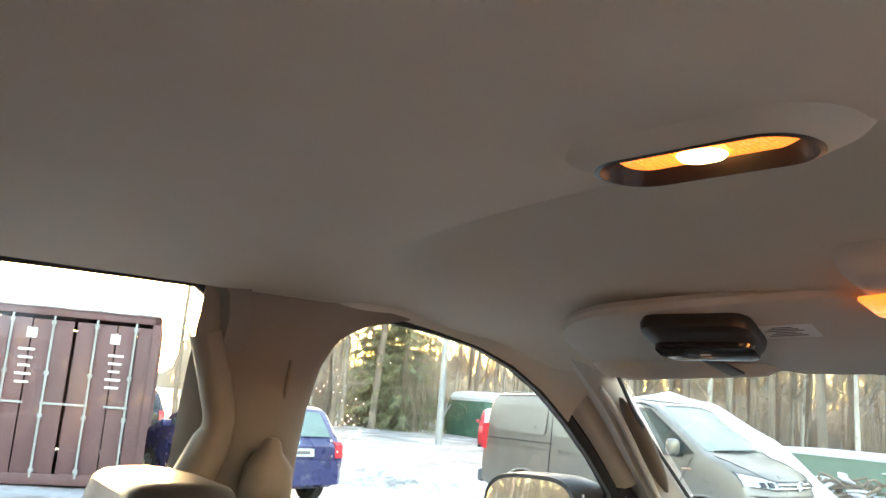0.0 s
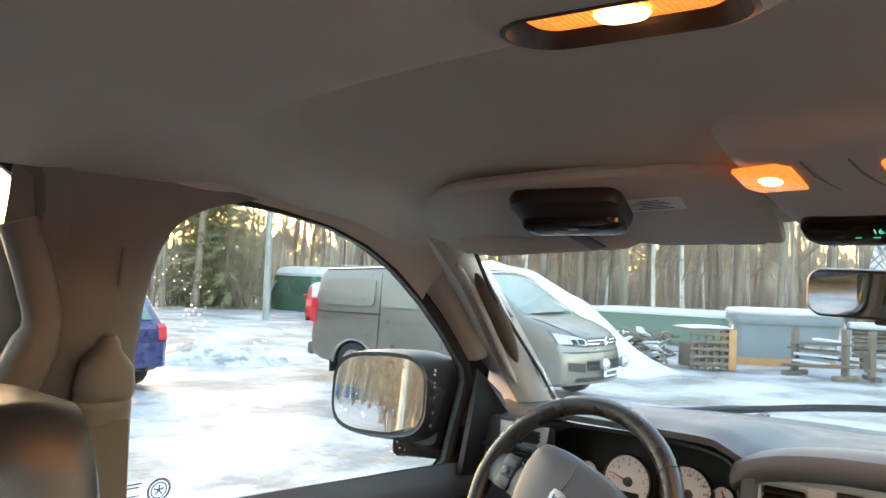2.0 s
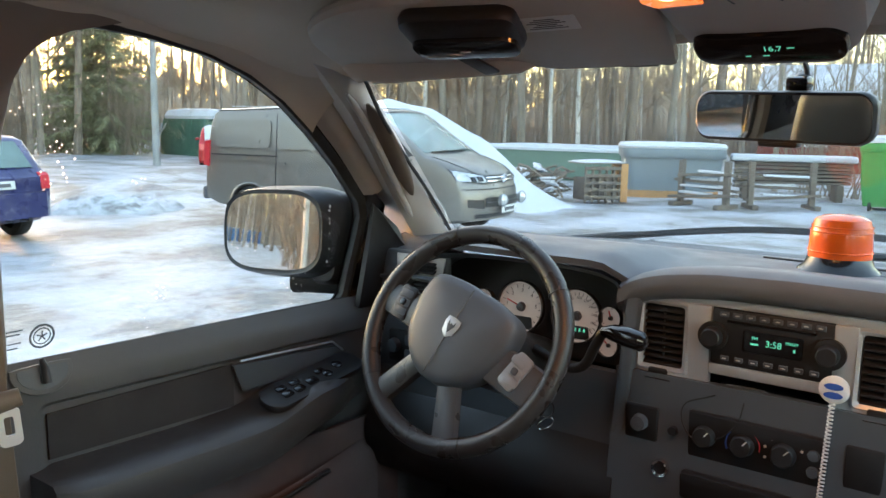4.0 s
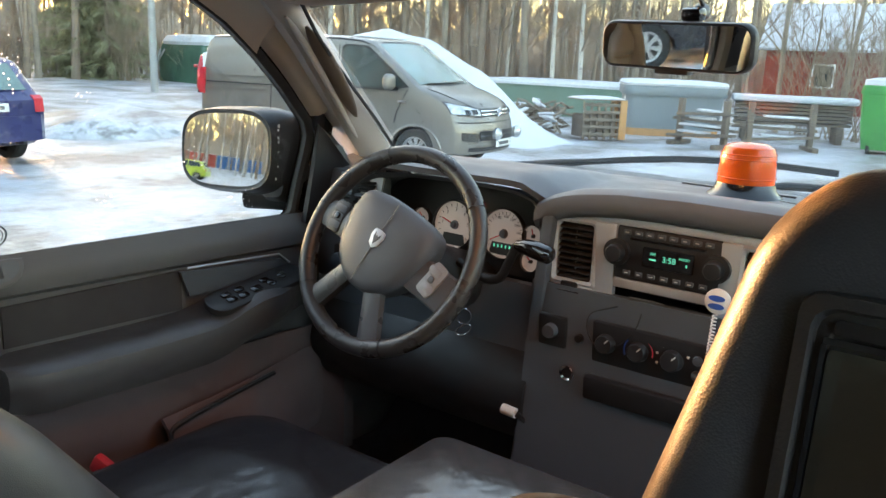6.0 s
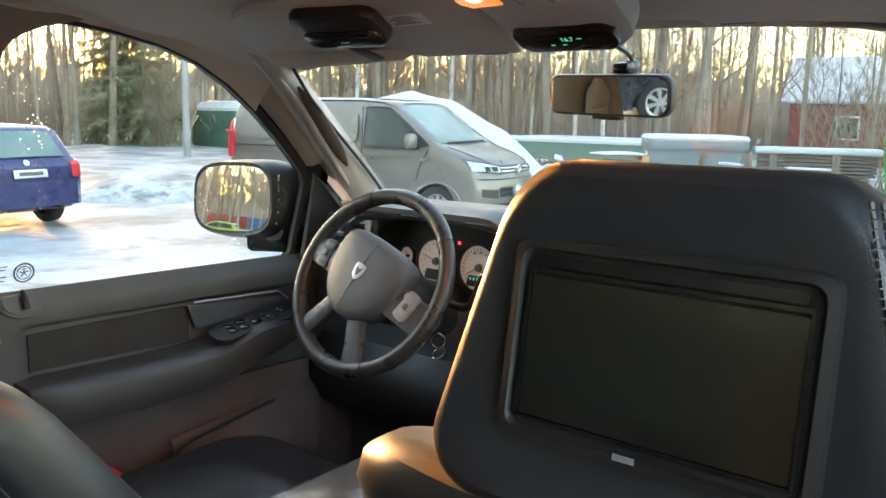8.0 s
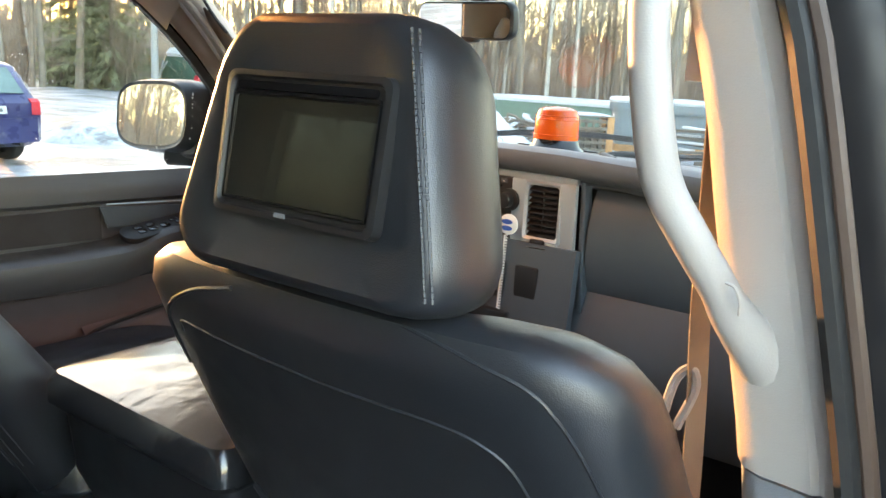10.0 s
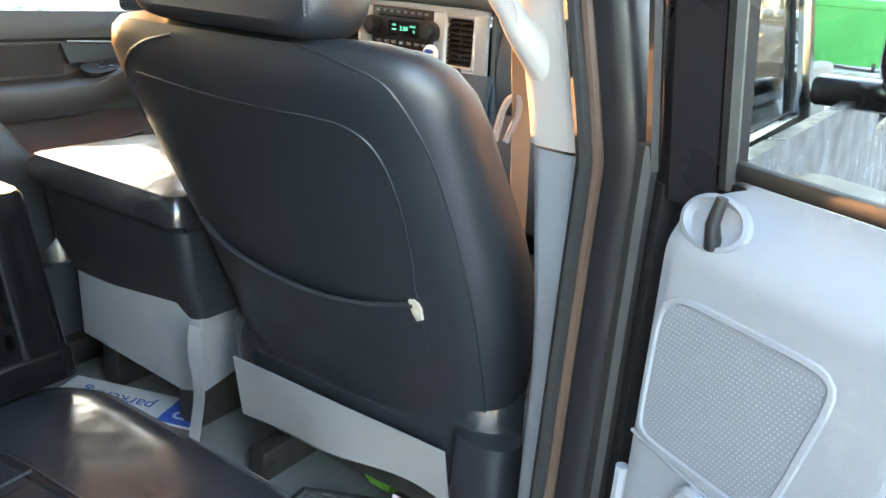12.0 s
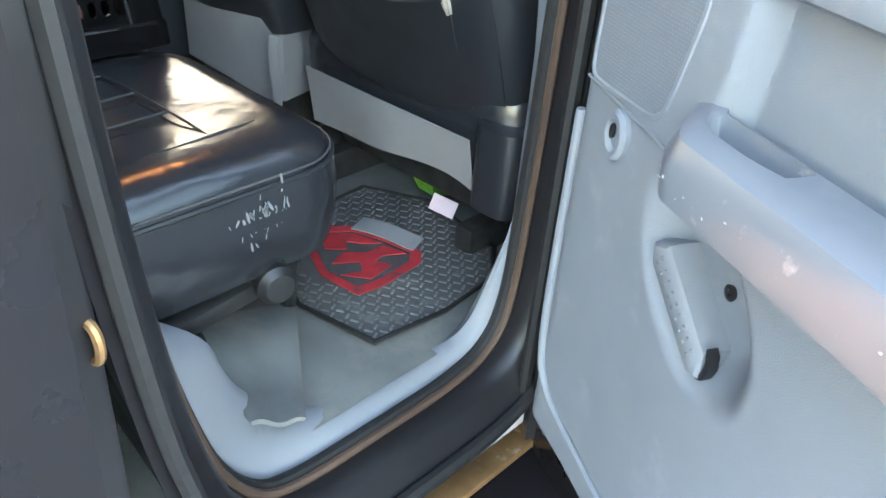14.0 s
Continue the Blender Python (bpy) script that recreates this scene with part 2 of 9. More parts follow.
M_TAIL = mat("tail_lamp_red", (0.50, 0.03, 0.04), 0.2, var=0.15, scale=12)
M_TYRE = mat("tyre_rubber", (0.018, 0.018, 0.018), 0.85, var=0.3, scale=20)
M_ALLOY = mat("grey_wheel_trim", (0.42, 0.42, 0.42), 0.35, 0.7)
M_PLATE = mat("number_plate_white", (0.62, 0.62, 0.6), 0.5)
M_STEEL = mat("galvanised_pole", (0.26, 0.265, 0.265), 0.6, 0.1, var=0.1, scale=3)
M_TARP = mat("green_tarpaulin", (0.035, 0.095, 0.065), 0.5, var=0.25, scale=1.2, bump=0.8, bscale=4, bdist=0.05)
M_GREENBOX = mat("grey_green_cover", (0.10, 0.17, 0.13), 0.6, var=0.1, scale=1)
M_TUB = mat("blue_grey_tub_panels", (0.15, 0.18, 0.20), 0.6, var=0.1, scale=1.5)
M_WOOD = mat("weathered_wood", (0.125, 0.10, 0.078), 0.85, var=0.25, scale=4, bump=0.5, bscale=40)
M_PINE = mat("orange_pine_board", (0.40, 0.20, 0.075), 0.7, var=0.2, scale=4)
M_DUMP = mat("green_bin_plastic", (0.02, 0.22, 0.045), 0.5, var=0.1, scale=1.5)
M_BARN = mat("falu_red_boards", (0.20, 0.045, 0.035), 0.9, var=0.2, scale=2)
M_ROOF = mat("snowy_roof", (0.52, 0.54, 0.58), 0.85, var=0.15, scale=1.2, col2=(0.25, 0.25, 0.26), amount=0.25, ascale=3)
M_CONT = mat("oxide_container_paint", (0.095, 0.040, 0.045), 0.6, var=0.2, scale=1, col2=(0.17, 0.08, 0.05), amount=0.2, ascale=2)
M_CONTBLUE = mat("blue_container_paint", (0.04, 0.16, 0.38), 0.6, var=0.15, scale=1)
M_CONTRED = mat("red_container_paint", (0.42, 0.07, 0.05), 0.6, var=0.15, scale=1)
M_LIME = mat("lime_car_paint", (0.42, 0.55, 0.05), 0.35, coat=0.4)
M_BARK = mat("pine_bark", (0.205, 0.160, 0.125), 0.95, var=0.3, scale=2.0, bump=0.8, bscale=14, bdist=0.03, col2=(0.28, 0.26, 0.24), amount=0.2, ascale=1.5)
M_BARK2 = mat("grey_brown_bark", (0.22, 0.185, 0.15), 0.95, var=0.3, scale=2.0, col2=(0.30, 0.28, 0.26), amount=0.25, ascale=1.2)
M_BIRCH = mat("birch_bark", (0.42, 0.39, 0.35), 0.85, var=0.15, scale=2, col2=(0.07, 0.06, 0.055), amount=0.22, ascale=4)
M_TWIG = mat("bare_twigs", (0.25, 0.195, 0.145), 0.95, var=0.25, scale=0.5)
M_NEEDLE = mat("spruce_needles", (0.215, 0.215, 0.125), 0.85, var=0.3, scale=0.8)
M_WOODS = mat("far_bare_woods", (0.23, 0.19, 0.15), 1.0, var=0.3, scale=0.15)
def distance_mat():
    """Far woods: upright streaks of trunks, thinning out into the sky towards the treetops, glowing faintly in place of
    haze.
    """
    m = mat("distant_woods", (0.20, 0.165, 0.13), 1.0, var=0.2, scale=0.1)
    nt = m.node_tree
    nd, lk = nt.nodes, nt.links.new
    b = nd["Principled BSDF"]
    tc, mp, st = nd.new("ShaderNodeTexCoord"), nd.new("ShaderNodeMapping"), nd.new("ShaderNodeTexNoise")
    mp.inputs["Scale"].default_value = (1.0, 1.0, 0.34)
    st.inputs["Scale"].default_value, st.inputs["Detail"].default_value, st.inputs["Roughness"].default_value = 1.1, 8.0, 0.7
    lk(tc.outputs["Object"], mp.inputs["Vector"])
    lk(mp.outputs[0], st.inputs["Vector"])
    sep, hi, cut, al = nd.new("ShaderNodeSeparateXYZ"), nd.new("ShaderNodeMapRange"), nd.new("ShaderNodeMath"), nd.new("ShaderNodeMapRange")
    lk(tc.outputs["Object"], sep.inputs[0])
    hi.inputs["From Min"].default_value, hi.inputs["From Max"].default_value = 3.0, 17.0
    hi.inputs["To Min"].default_value, hi.inputs["To Max"].default_value = 0.30, 0.74
    lk(sep.outputs["Z"], hi.inputs["Value"])
    cut.operation = "SUBTRACT"
    lk(st.outputs["Fac"], cut.inputs[0]), lk(hi.outputs[0], cut.inputs[1])
    al.inputs["From Min"].default_value, al.inputs["From Max"].default_value = -0.03, 0.03
    lk(cut.outputs[0], al.inputs["Value"])
    lk(al.outputs[0], b.inputs["Alpha"])
    # haze put in as emission, weaker on the thick streaks
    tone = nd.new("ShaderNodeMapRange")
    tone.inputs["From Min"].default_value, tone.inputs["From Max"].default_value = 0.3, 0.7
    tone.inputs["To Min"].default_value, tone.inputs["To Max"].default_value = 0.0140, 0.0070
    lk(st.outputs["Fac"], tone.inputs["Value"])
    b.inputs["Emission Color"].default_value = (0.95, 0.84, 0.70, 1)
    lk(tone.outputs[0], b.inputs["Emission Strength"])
    return m


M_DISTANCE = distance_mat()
M_CRATE = mat("black_crate_plastic", (0.004, 0.004, 0.0045), 0.17, var=0.0, rvar=0.05)
M_CRATE.node_tree.nodes["Principled BSDF"].inputs["Specular IOR Level"].default_value = 0.25
M_UNDER = mat("dark_underseat_metal", (0.03, 0.03, 0.03), 0.5, 0.4, var=0.4, scale=25)
M_PLASTICGREEN = mat("green_packet", (0.10, 0.30, 0.03), 0.4, var=0.5, scale=40)
M_PINKCARD = mat("pale_pink_card", (0.70, 0.55, 0.60), 0.6)
M_PINKCLOTH = mat("dusty_pink_cloth", (0.62, 0.36, 0.34), 0.9, var=0.2, scale=20)

# ---- building tools ----
BASE = {}


def thing(name, at, label, category, group="", kind=""):
    """A top-level Empty; its parts are given in world places."""
    e = new(name)
    e.empty_display_size = 0.05
    e.location = at
    BASE[e] = Vector(at)
    return tagged(e, label, category, group, kind)


def part(name, bm, material, parent, label="", smooth=True):
    """Links a bmesh as one mesh object under a thing or part (or alone, with parent None)."""
    base = BASE.get(parent, Vector((0, 0, 0)))
    if base.length:
        bm.transform(Matrix.Translation(-base))
    bmesh.ops.recalc_face_normals(bm, faces=bm.faces)
    me = bpy.data.meshes.new(name)
    bm.to_mesh(me)
    bm.free()
    if smooth:
        me.shade_smooth()
        me.set_sharp_from_angle(angle=radians(38))
    me.materials.append(material)
    ob = new(name, me)
    if parent is not None:
        ob.parent = parent
        BASE[ob] = base
    if label:
        ob["label"] = label
    return ob


def join(*bms):
    out = bms[0]
    for b in bms[1:]:
        me = bpy.data.meshes.new("joined")
        b.to_mesh(me)
        out.from_mesh(me)
        bpy.data.meshes.remove(me)
        b.free()
    return out


def box(size, at=(0, 0, 0), rot=(0, 0, 0), bevel=0.0, seg=2, m=None):
    bm = bmesh.new()
    bmesh.ops.create_cube(bm, size=1.0)
    bmesh.ops.scale(bm, vec=size, verts=bm.verts)
    if bevel:
        bmesh.ops.bevel(bm, geom=bm.edges[:], offset=min(bevel, min(size) * 0.49), segments=seg, profile=0.5, affect="EDGES")
    bm.transform(m if m is not None else pose(*at, *rot))
    return bm


def tube(pts, r, seg=8, closed=False, flat=1.0):
    """A pipe along points; r: one radius or one for each point; flat squashes it across."""
    pts = [Vector(p) for p in pts]
    n = len(pts)
    rs = r if isinstance(r, (list, tuple)) else [r] * n
    bm = bmesh.new()
    rings = []
    up = Vector((0, 0, 1))
    prev = None
    for i, p in enumerate(pts):
        a = pts[(i - 1) % n] if (closed or i) else p
        b = pts[(i + 1) % n] if (closed or i < n - 1) else p
        d = (b - a).normalized()
        x = d.cross(up) if prev is None else prev - d * prev.dot(d)
        if x.length < 1e-4:
            x = d.cross(Vector((1, 0, 0)))
        x.normalize()
        prev = x
        y = d.cross(x)
        rings.append([bm.verts.new(p + (x * math.cos(2 * math.pi * k / seg) + y * math.sin(2 * math.pi * k / seg) * flat) * rs[i]) for k in range(seg)])
    for i in range(n if closed else n - 1):
        r1, r2 = rings[i], rings[(i + 1) % n]
        for k in range(seg):
            bm.faces.new((r1[k], r1[(k + 1) % seg], r2[(k + 1) % seg], r2[k]))
    if not closed:
        bm.faces.new(rings[0]), bm.faces.new(rings[-1])
    return bm


def loft(rings, caps=True, closed=True):
    bm = bmesh.new()
    vr = [[bm.verts.new(p) for p in ring] for ring in rings]
    n = len(vr[0])
    for a, b in zip(vr, vr[1:]):
        for k in range(n if closed else n - 1):
            bm.faces.new((a[k], a[(k + 1) % n], b[(k + 1) % n], b[k]))
    if caps and closed:
        bm.faces.new(vr[0]), bm.faces.new(vr[-1])
    return bm


def lathe(profile, m=None, seg=24):
    """A solid of revolution round z from (radius, height) pairs."""
    rings = [[Vector((max(r, 1e-4) * math.cos(2 * math.pi * k / seg), max(r, 1e-4) * math.sin(2 * math.pi * k / seg), z)) for k in range(seg)] for r, z in profile]
    bm = loft(rings, caps=profile[0][0] < 1e-6 and profile[-1][0] < 1e-6)
    if m is not None:
        bm.transform(m)
    return bm


def sheet(fn, nu, nv, thick=0.0):
    """A surface fn(u, v), u and v from 0 to 1."""
    bm = bmesh.new()
    g = [[bm.verts.new(fn(i / nu, j / nv)) for j in range(nv + 1)] for i in range(nu + 1)]
    for i in range(nu):
        for j in range(nv):
            bm.faces.new((g[i][j], g[i + 1][j], g[i + 1][j + 1], g[i][j + 1]))
    if thick:
        bmesh.ops.recalc_face_normals(bm, faces=bm.faces)
        bmesh.ops.solidify(bm, geom=bm.faces[:], thickness=thick)
    return bm


def slab(pts, m, thick, bevel=0.0, seg=2):
    """A flat outline (x, y) given a thickness along z, then placed by m."""
    bm = bmesh.new()
    f = bm.faces.new([bm.verts.new((x, y, 0)) for x, y in pts])
    r = bmesh.ops.extrude_face_region(bm, geom=[f])
    bmesh.ops.translate(bm, vec=(0, 0, thick), verts=[v for v in r["geom"] if isinstance(v, bmesh.types.BMVert)])
    if bevel:
        es = [e for e in bm.edges if abs(e.verts[0].co.z - e.verts[1].co.z) < 1e-6]
        bmesh.ops.bevel(bm, geom=es, offset=bevel, segments=seg, profile=0.5, affect="EDGES")
    bm.transform(m)
    return bm


def rrect(w, h, r, n=5, cx=0.0, cy=0.0):
    """A rounded rectangle as an outline."""
    out = []
    for sx, sy, a0 in ((1, 1, 0), (-1, 1, 90), (-1, -1, 180), (1, -1, 270)):
        for k in range(n + 1):
            a = radians(a0 + 90 * k / n)
            out.append((cx + sx * (w / 2 - r) + r * math.cos(a), cy + sy * (h / 2 - r) + r * math.sin(a)))
    return out


def ellipse(w, h, n=24, cx=0.0, cy=0.0):
    return [(cx + w / 2 * math.cos(2 * math.pi * k / n), cy + h / 2 * math.sin(2 * math.pi * k / n)) for k in range(n)]


def resample(pts, n, closed=True):
    pts = [Vector(p) for p in pts]
    if closed:
        pts = pts + [pts[0]]
    acc = [0.0]
    for a, b in zip(pts, pts[1:]):
        acc.append(acc[-1] + (b - a).length)
    out = []
    for k in range(n):
        s = acc[-1] * k / (n if closed else n - 1)
        i = max(0, min(len(pts) - 2, next((j for j in range(len(acc) - 1) if acc[j + 1] >= s - 1e-9), len(pts) - 2)))
        w = (s - acc[i]) / max(1e-9, acc[i + 1] - acc[i])
        out.append(pts[i].lerp(pts[i + 1], w))
    return out


def smooth_line(pts, n):
    """A Catmull-Rom curve through points."""
    p = [Vector(q) for q in pts]
    p = [p[0] * 2 - p[1]] + p + [p[-1] * 2 - p[-2]]
    out = []
    segs = len(p) - 3
    for k in range(n + 1):
        s = min(segs - 1e-6, k / n * segs)
        i, t = int(s), s - int(s)
        a, b, c, d = p[i:i + 4]
        out.append(0.5 * ((2 * b) + (c - a) * t + (2 * a - 5 * b + 4 * c - d) * t * t + (3 * b - a - 3 * c + d) * t ** 3))
    return out


def grow(pts, d):
    """A flat outline of 2D vectors moved outward by d."""
    n = len(pts)
    area = sum(pts[i].x * pts[(i + 1) % n].y - pts[(i + 1) % n].x * pts[i].y for i in range(n))
    s = 1 if area > 0 else -1
    out = []
    for i in range(n):
        t = (pts[(i + 1) % n] - pts[i - 1]).normalized()
        out.append(pts[i] + Vector((t.y, -t.x)) * d * s)
    return out


def sm(a, b, x):
    t = max(0.0, min(1.0, (x - a) / (b - a)))
    return t * t * (3 - 2 * t)


def text(name, body, size, m, material, parent, label="", extrude=0.0003):
    cu = bpy.data.curves.new(name, "FONT")
    cu.body, cu.size, cu.align_x, cu.align_y, cu.extrude = body, size, "CENTER", "CENTER", extrude
    ob = new(name + "_curve", cu)
    me = bpy.data.meshes.new_from_object(ob.evaluated_get(bpy.context.evaluated_depsgraph_get()))
    bpy.data.objects.remove(ob)
    bpy.data.curves.remove(cu)
    bm = bmesh.new()
    bm.from_mesh(me)
    bpy.data.meshes.remove(me)
    bm.transform(m)
    return part(name, bm, material, parent, label, smooth=False)


def facing(at, right, up):
    """A frame at a place: local x to the right, y up, z out of the surface."""
    r, u = Vector(right).normalized(), Vector(up).normalized()
    n = r.cross(u).normalized()
    u = n.cross(r)
    return Matrix(((r.x, u.x, n.x, at[0]), (r.y, u.y, n.y, at[1]), (r.z, u.z, n.z, at[2]), (0, 0, 0, 1)))

# ---- the cab's shell ----
def gx(y, z):
    """The inner face of the side glass on the driver's side."""
    return -0.889 + 0.0886 * (y + 0.467) + 0.2 * (z - 1.337)


def gxr(y, z):
    return 0.905 - 0.03 * (y + 0.467) - 0.2 * (z - 1.337)


def liner_z(x, y):
    """The height of the headliner."""
    s = min(1.0, abs(x) / 0.78)
    z = 1.878 - 0.012 * sm(-1.2, -1.7, y)
    z += 0.062 * sm(-0.60, -0.475, y) * (1 - sm(-0.47, -0.20, y)) * (1 - sm(0.42, 0.70, abs(x)))
    z -= 0.050 * sm(-0.52, -0.22, y) + 0.075 * sm(-0.26, 0.02, y) * (0.42 + 0.58 * s ** 1.5)
    z -= 0.066 * s ** 3.2 * (1 - 0.3 * sm(-0.55, -0.35, y))
    return z


ceiling = part("ceiling", sheet(lambda u, v: Vector(((u - 0.5) * 1.56, -1.78 + v * 1.83, liner_z((u - 0.5) * 1.56, -1.78 + v * 1.83))), 56, 90), M_LINER, None)
tagged(ceiling, "taupe cloth headliner of the truck cab, softly moulded", "ceiling", kind="structure")

floor = part("floor", join(
    sheet(lambda u, v: Vector((-0.84 + 1.69 * u, -1.62 + 2.24 * v, 0.672 + 0.025 * math.exp(-(((u - 0.5) * 1.69) / 0.17) ** 4) * (1 - 0.3 * v) + 0.004 * noise.noise((u * 9, v * 9, 0)))), 60, 60),
    box((1.66, 2.0, 0.04), (0, -0.6, 0.61))), M_CARPET, None)
tagged(floor, "worn grey carpet on the cab floor", "floor", kind="structure")

WIN_F = [(-0.537, 1.298), (-0.544, 1.35), (-0.547, 1.45), (-0.550, 1.56), (-0.548, 1.64), (-0.536, 1.716), (-0.515, 1.758), (-0.478, 1.785), (-0.43, 1.794), (-0.338, 1.786),
         (-0.236, 1.768), (-0.155, 1.740), (-0.076, 1.697), (0.0, 1.640), (0.069, 1.580), (0.148, 1.500), (0.155, 1.47), (0.142, 1.36), (0.138, 1.294), (0.0, 1.295), (-0.2, 1.296), (-0.36, 1.297)]
WIN_R = [(-0.740, 1.33), (-0.738, 1.45), (-0.735, 1.56), (-0.726, 1.68), (-0.718, 1.775), (-0.724, 1.800), (-0.742, 1.812), (-0.90, 1.813), (-1.08, 1.812), (-1.20, 1.80), (-1.245, 1.765),
         (-1.26, 1.70), (-1.285, 1.55), (-1.30, 1.42), (-1.29, 1.34), (-1.25, 1.325), (-1.0, 1.327)]


def window_ring(outline, gfun, side, n=64):
    """Pane, rubber and trim ring of a side window; side: 1 where inside is towards +x."""
    flat = [Vector((p.x, p.y)) for p in resample([(y, z, 0) for y, z in outline], n)]
    def ring(d, dx):
        return [Vector((gfun(p.x, p.y) + side * dx, p.x, p.y)) for p in grow(flat, d)]
    pane = loft([ring(0.012, -0.001), ring(0.012, 0.003)])
    rubber = loft([ring(0.0, -0.004), ring(-0.001, 0.010), ring(0.006, 0.016), ring(0.014, 0.016)], caps=False)
    trim = loft([ring(0.013, 0.010), ring(0.013, 0.022), ring(0.022, 0.036), ring(0.055, 0.042)], caps=False)
    outer = loft([ring(0.0, -0.008), ring(0.004, -0.016), ring(0.030, -0.022), ring(0.075, -0.022), ring(0.09, -0.01)], caps=False)
    return pane, rubber, trim, outer


# the driver's door
door = thing("door_1", (-0.86, -0.2, 0.62), "closed dark grey driver's door with window, armrest and switches", "door", kind="structure")
pane, rubber, trim, outer = window_ring(WIN_F, gx, 1)
pane_ob = part("window_pane", pane, M_GLASS, door, "clear side glass spotted with melted snow")
pane_ob.visible_shadow = False
part("window_seal", rubber, M_RUBBER, door)
part("door_skin_frame", outer, M_GLOSS, door)


def door_x(y, z):
    """The inner face of the door trim below the window."""
    x = gx(y, 1.31) + 0.026
    x += 0.022 * sm(1.315, 1.27, z)
    x -= 0.020 * sm(1.245, 1.235, z) * sm(-0.50, -0.48, y)
    x += 0.015 * sm(1.02, 0.85, z)
    return x


part("door_trim", sheet(lambda u, v: Vector((door_x(-0.56 + 0.86 * u, 0.66 + 0.648 * v), -0.56 + 0.86 * u, 0.66 + 0.648 * v)), 50, 60), M_DOORD, door)
part("sill_strip", tube([(gx(y, 1.31) + 0.014, y, 1.300 + 0.002 * math.sin((y + 0.5) * 3)) for y in np.linspace(-0.53, 0.15, 16)], 0.005, 8), M_RUBBER, door)
def armrest_ring(y, s=1.0):
    t = sm(-0.52, -0.47, y)
    top = 1.140 + 0.012 * sm(-0.3, 0.05, y) + 0.030 * sm(-0.16, -0.02, y)
    depth = 0.085 + 0.045 * t - 0.06 * sm(-0.02, 0.14, y)
    x0 = door_x(y, 1.1) - 0.01
    h = 0.082 + 0.01 * t - 0.02 * sm(-0.1, 0.12, y)
    pts = [(0, 0), (0.55, 0.006), (0.86, 0.0), (0.97, -0.10), (1.0, -0.28), (0.97, -0.60), (0.86, -0.88), (0.6, -1.0), (0, -1.02)]
    return [Vector((x0 + a * depth * s, y, top + b * h * (1 if b < 0 else 1))) for a, b in pts]
part("armrest", loft([armrest_ring(y) for y in np.linspace(-0.515, 0.135, 26)]), M_ARM, door, "dark armrest, shiny from wear")
part("door_cloth_panel", sheet(lambda u, v: Vector((door_x(-0.48 + 0.30 * u, 1.16) + 0.004, -0.48 + 0.33 * u, 1.150 + (0.072 + 0.006 * u) * v)), 6, 4, 0.006), M_VELOUR, door)
part("door_pull_cup", sheet(lambda u, v: Vector((door_x(-0.14 + 0.24 * u, 1.16) + 0.012, -0.14 + 0.24 * u - 0.02 * v, 1.178 + (0.052 - 0.012 * u) * v)), 6, 4, 0.006), M_DASH, door)
part("bright_line", tube([(door_x(-0.14, 1.2) + 0.018, -0.143, 1.2345), (door_x(0.07, 1.2) + 0.018, 0.075, 1.2285), (door_x(0.1, 1.2) + 0.016, 0.105, 1.205)], 0.0022, 6), M_SILVER, door)
sw_m = facing((door_x(-0.03, 1.17) + 0.070, -0.022, 1.184), (0, 1, 0.13), (-1, 0, 0.30))
panel = part("switch_panel", slab(rrect(0.245, 0.066, 0.030), sw_m @ pose(0, 0, -0.012), 0.014, 0.003), M_BLACK, door)
for i, (sx, sy, w, h) in enumerate([(-0.066, -0.010, 0.022, 0.016), (-0.040, -0.012, 0.022, 0.016), (-0.036, 0.014, 0.022, 0.014), (-0.066, 0.014, 0.022, 0.014), (-0.008, -0.008, 0.024, 0.018), (0.022, 0.010, 0.022, 0.014)]):
    part("window_switch", slab(rrect(w, h, 0.004, 3), sw_m @ pose(sx * 1.1, sy * 0.8, 0.0015), 0.0035, 0.001), M_GLOSS, panel)
for sx in (0.012, 0.048):
    part("mirror_knob", lathe([(0, 0), (0.011, 0), (0.011, 0.002), (0.008, 0.004), (0, 0.004)], sw_m @ pose(sx + 0.02, -0.006 if sx < 0.03 else 0.004, 0.0015), 16), M_GLOSS, panel)
lk_m = facing((door_x(-0.486, 1.285) + 0.001, -0.488, 1.285), (0, 1, 0), (-0.35, 0, 1))
part("lock_cup", slab([(x, y if y < 0.008 else 0.008 + (y - 0.008) * 0.1) for x, y in ellipse(0.096, 0.072, 28)], lk_m @ pose(0, 0.008, 0), 0.007, 0.003), M_DOORD, door)
part("lock_recess", slab([(x, y if y < 0.006 else 0.006 + (y - 0.006) * 0.1) for x, y in ellipse(0.076, 0.052, 28)], lk_m @ pose(0, 0.006, 0.005), 0.004), M_DASH, door)
part("lock_knob", tube([lk_m @ Vector((0, -0.012, 0.014)), lk_m @ Vector((0, 0.012, 0.016)), lk_m @ Vector((0, 0.024, 0.012))], [0.007, 0.006, 0.004], 10), M_BLACK, door)
part("map_pocket", sheet(lambda u, v: Vector((-0.80 + 0.028 * math.sin(math.pi * v) ** 0.5 + 0.012 * math.sin(math.pi * u), -0.23 + 0.40 * u, 0.80 + (0.148 + 0.05 * u) * v)), 16, 10, 0.012), M_CARPETDOOR, door, "maroon-brown lower door pocket")
part("carpet_panel", sheet(lambda u, v: Vector((door_x(-0.5 + 0.75 * u, 0.9) + 0.006, -0.52 + 0.78 * u, 0.68 + 0.37 * v)), 6, 6, 0.008), M_CARPETDOOR, door, "maroon-brown lower door lining")
part("pocket_slit", tube(smooth_line([(-0.758, -0.236, 0.92), (-0.757, -0.225, 0.950), (-0.755, -0.10, 0.972), (-0.757, 0.02, 0.985)], 14), 0.005, 6), M_BLACK, door)
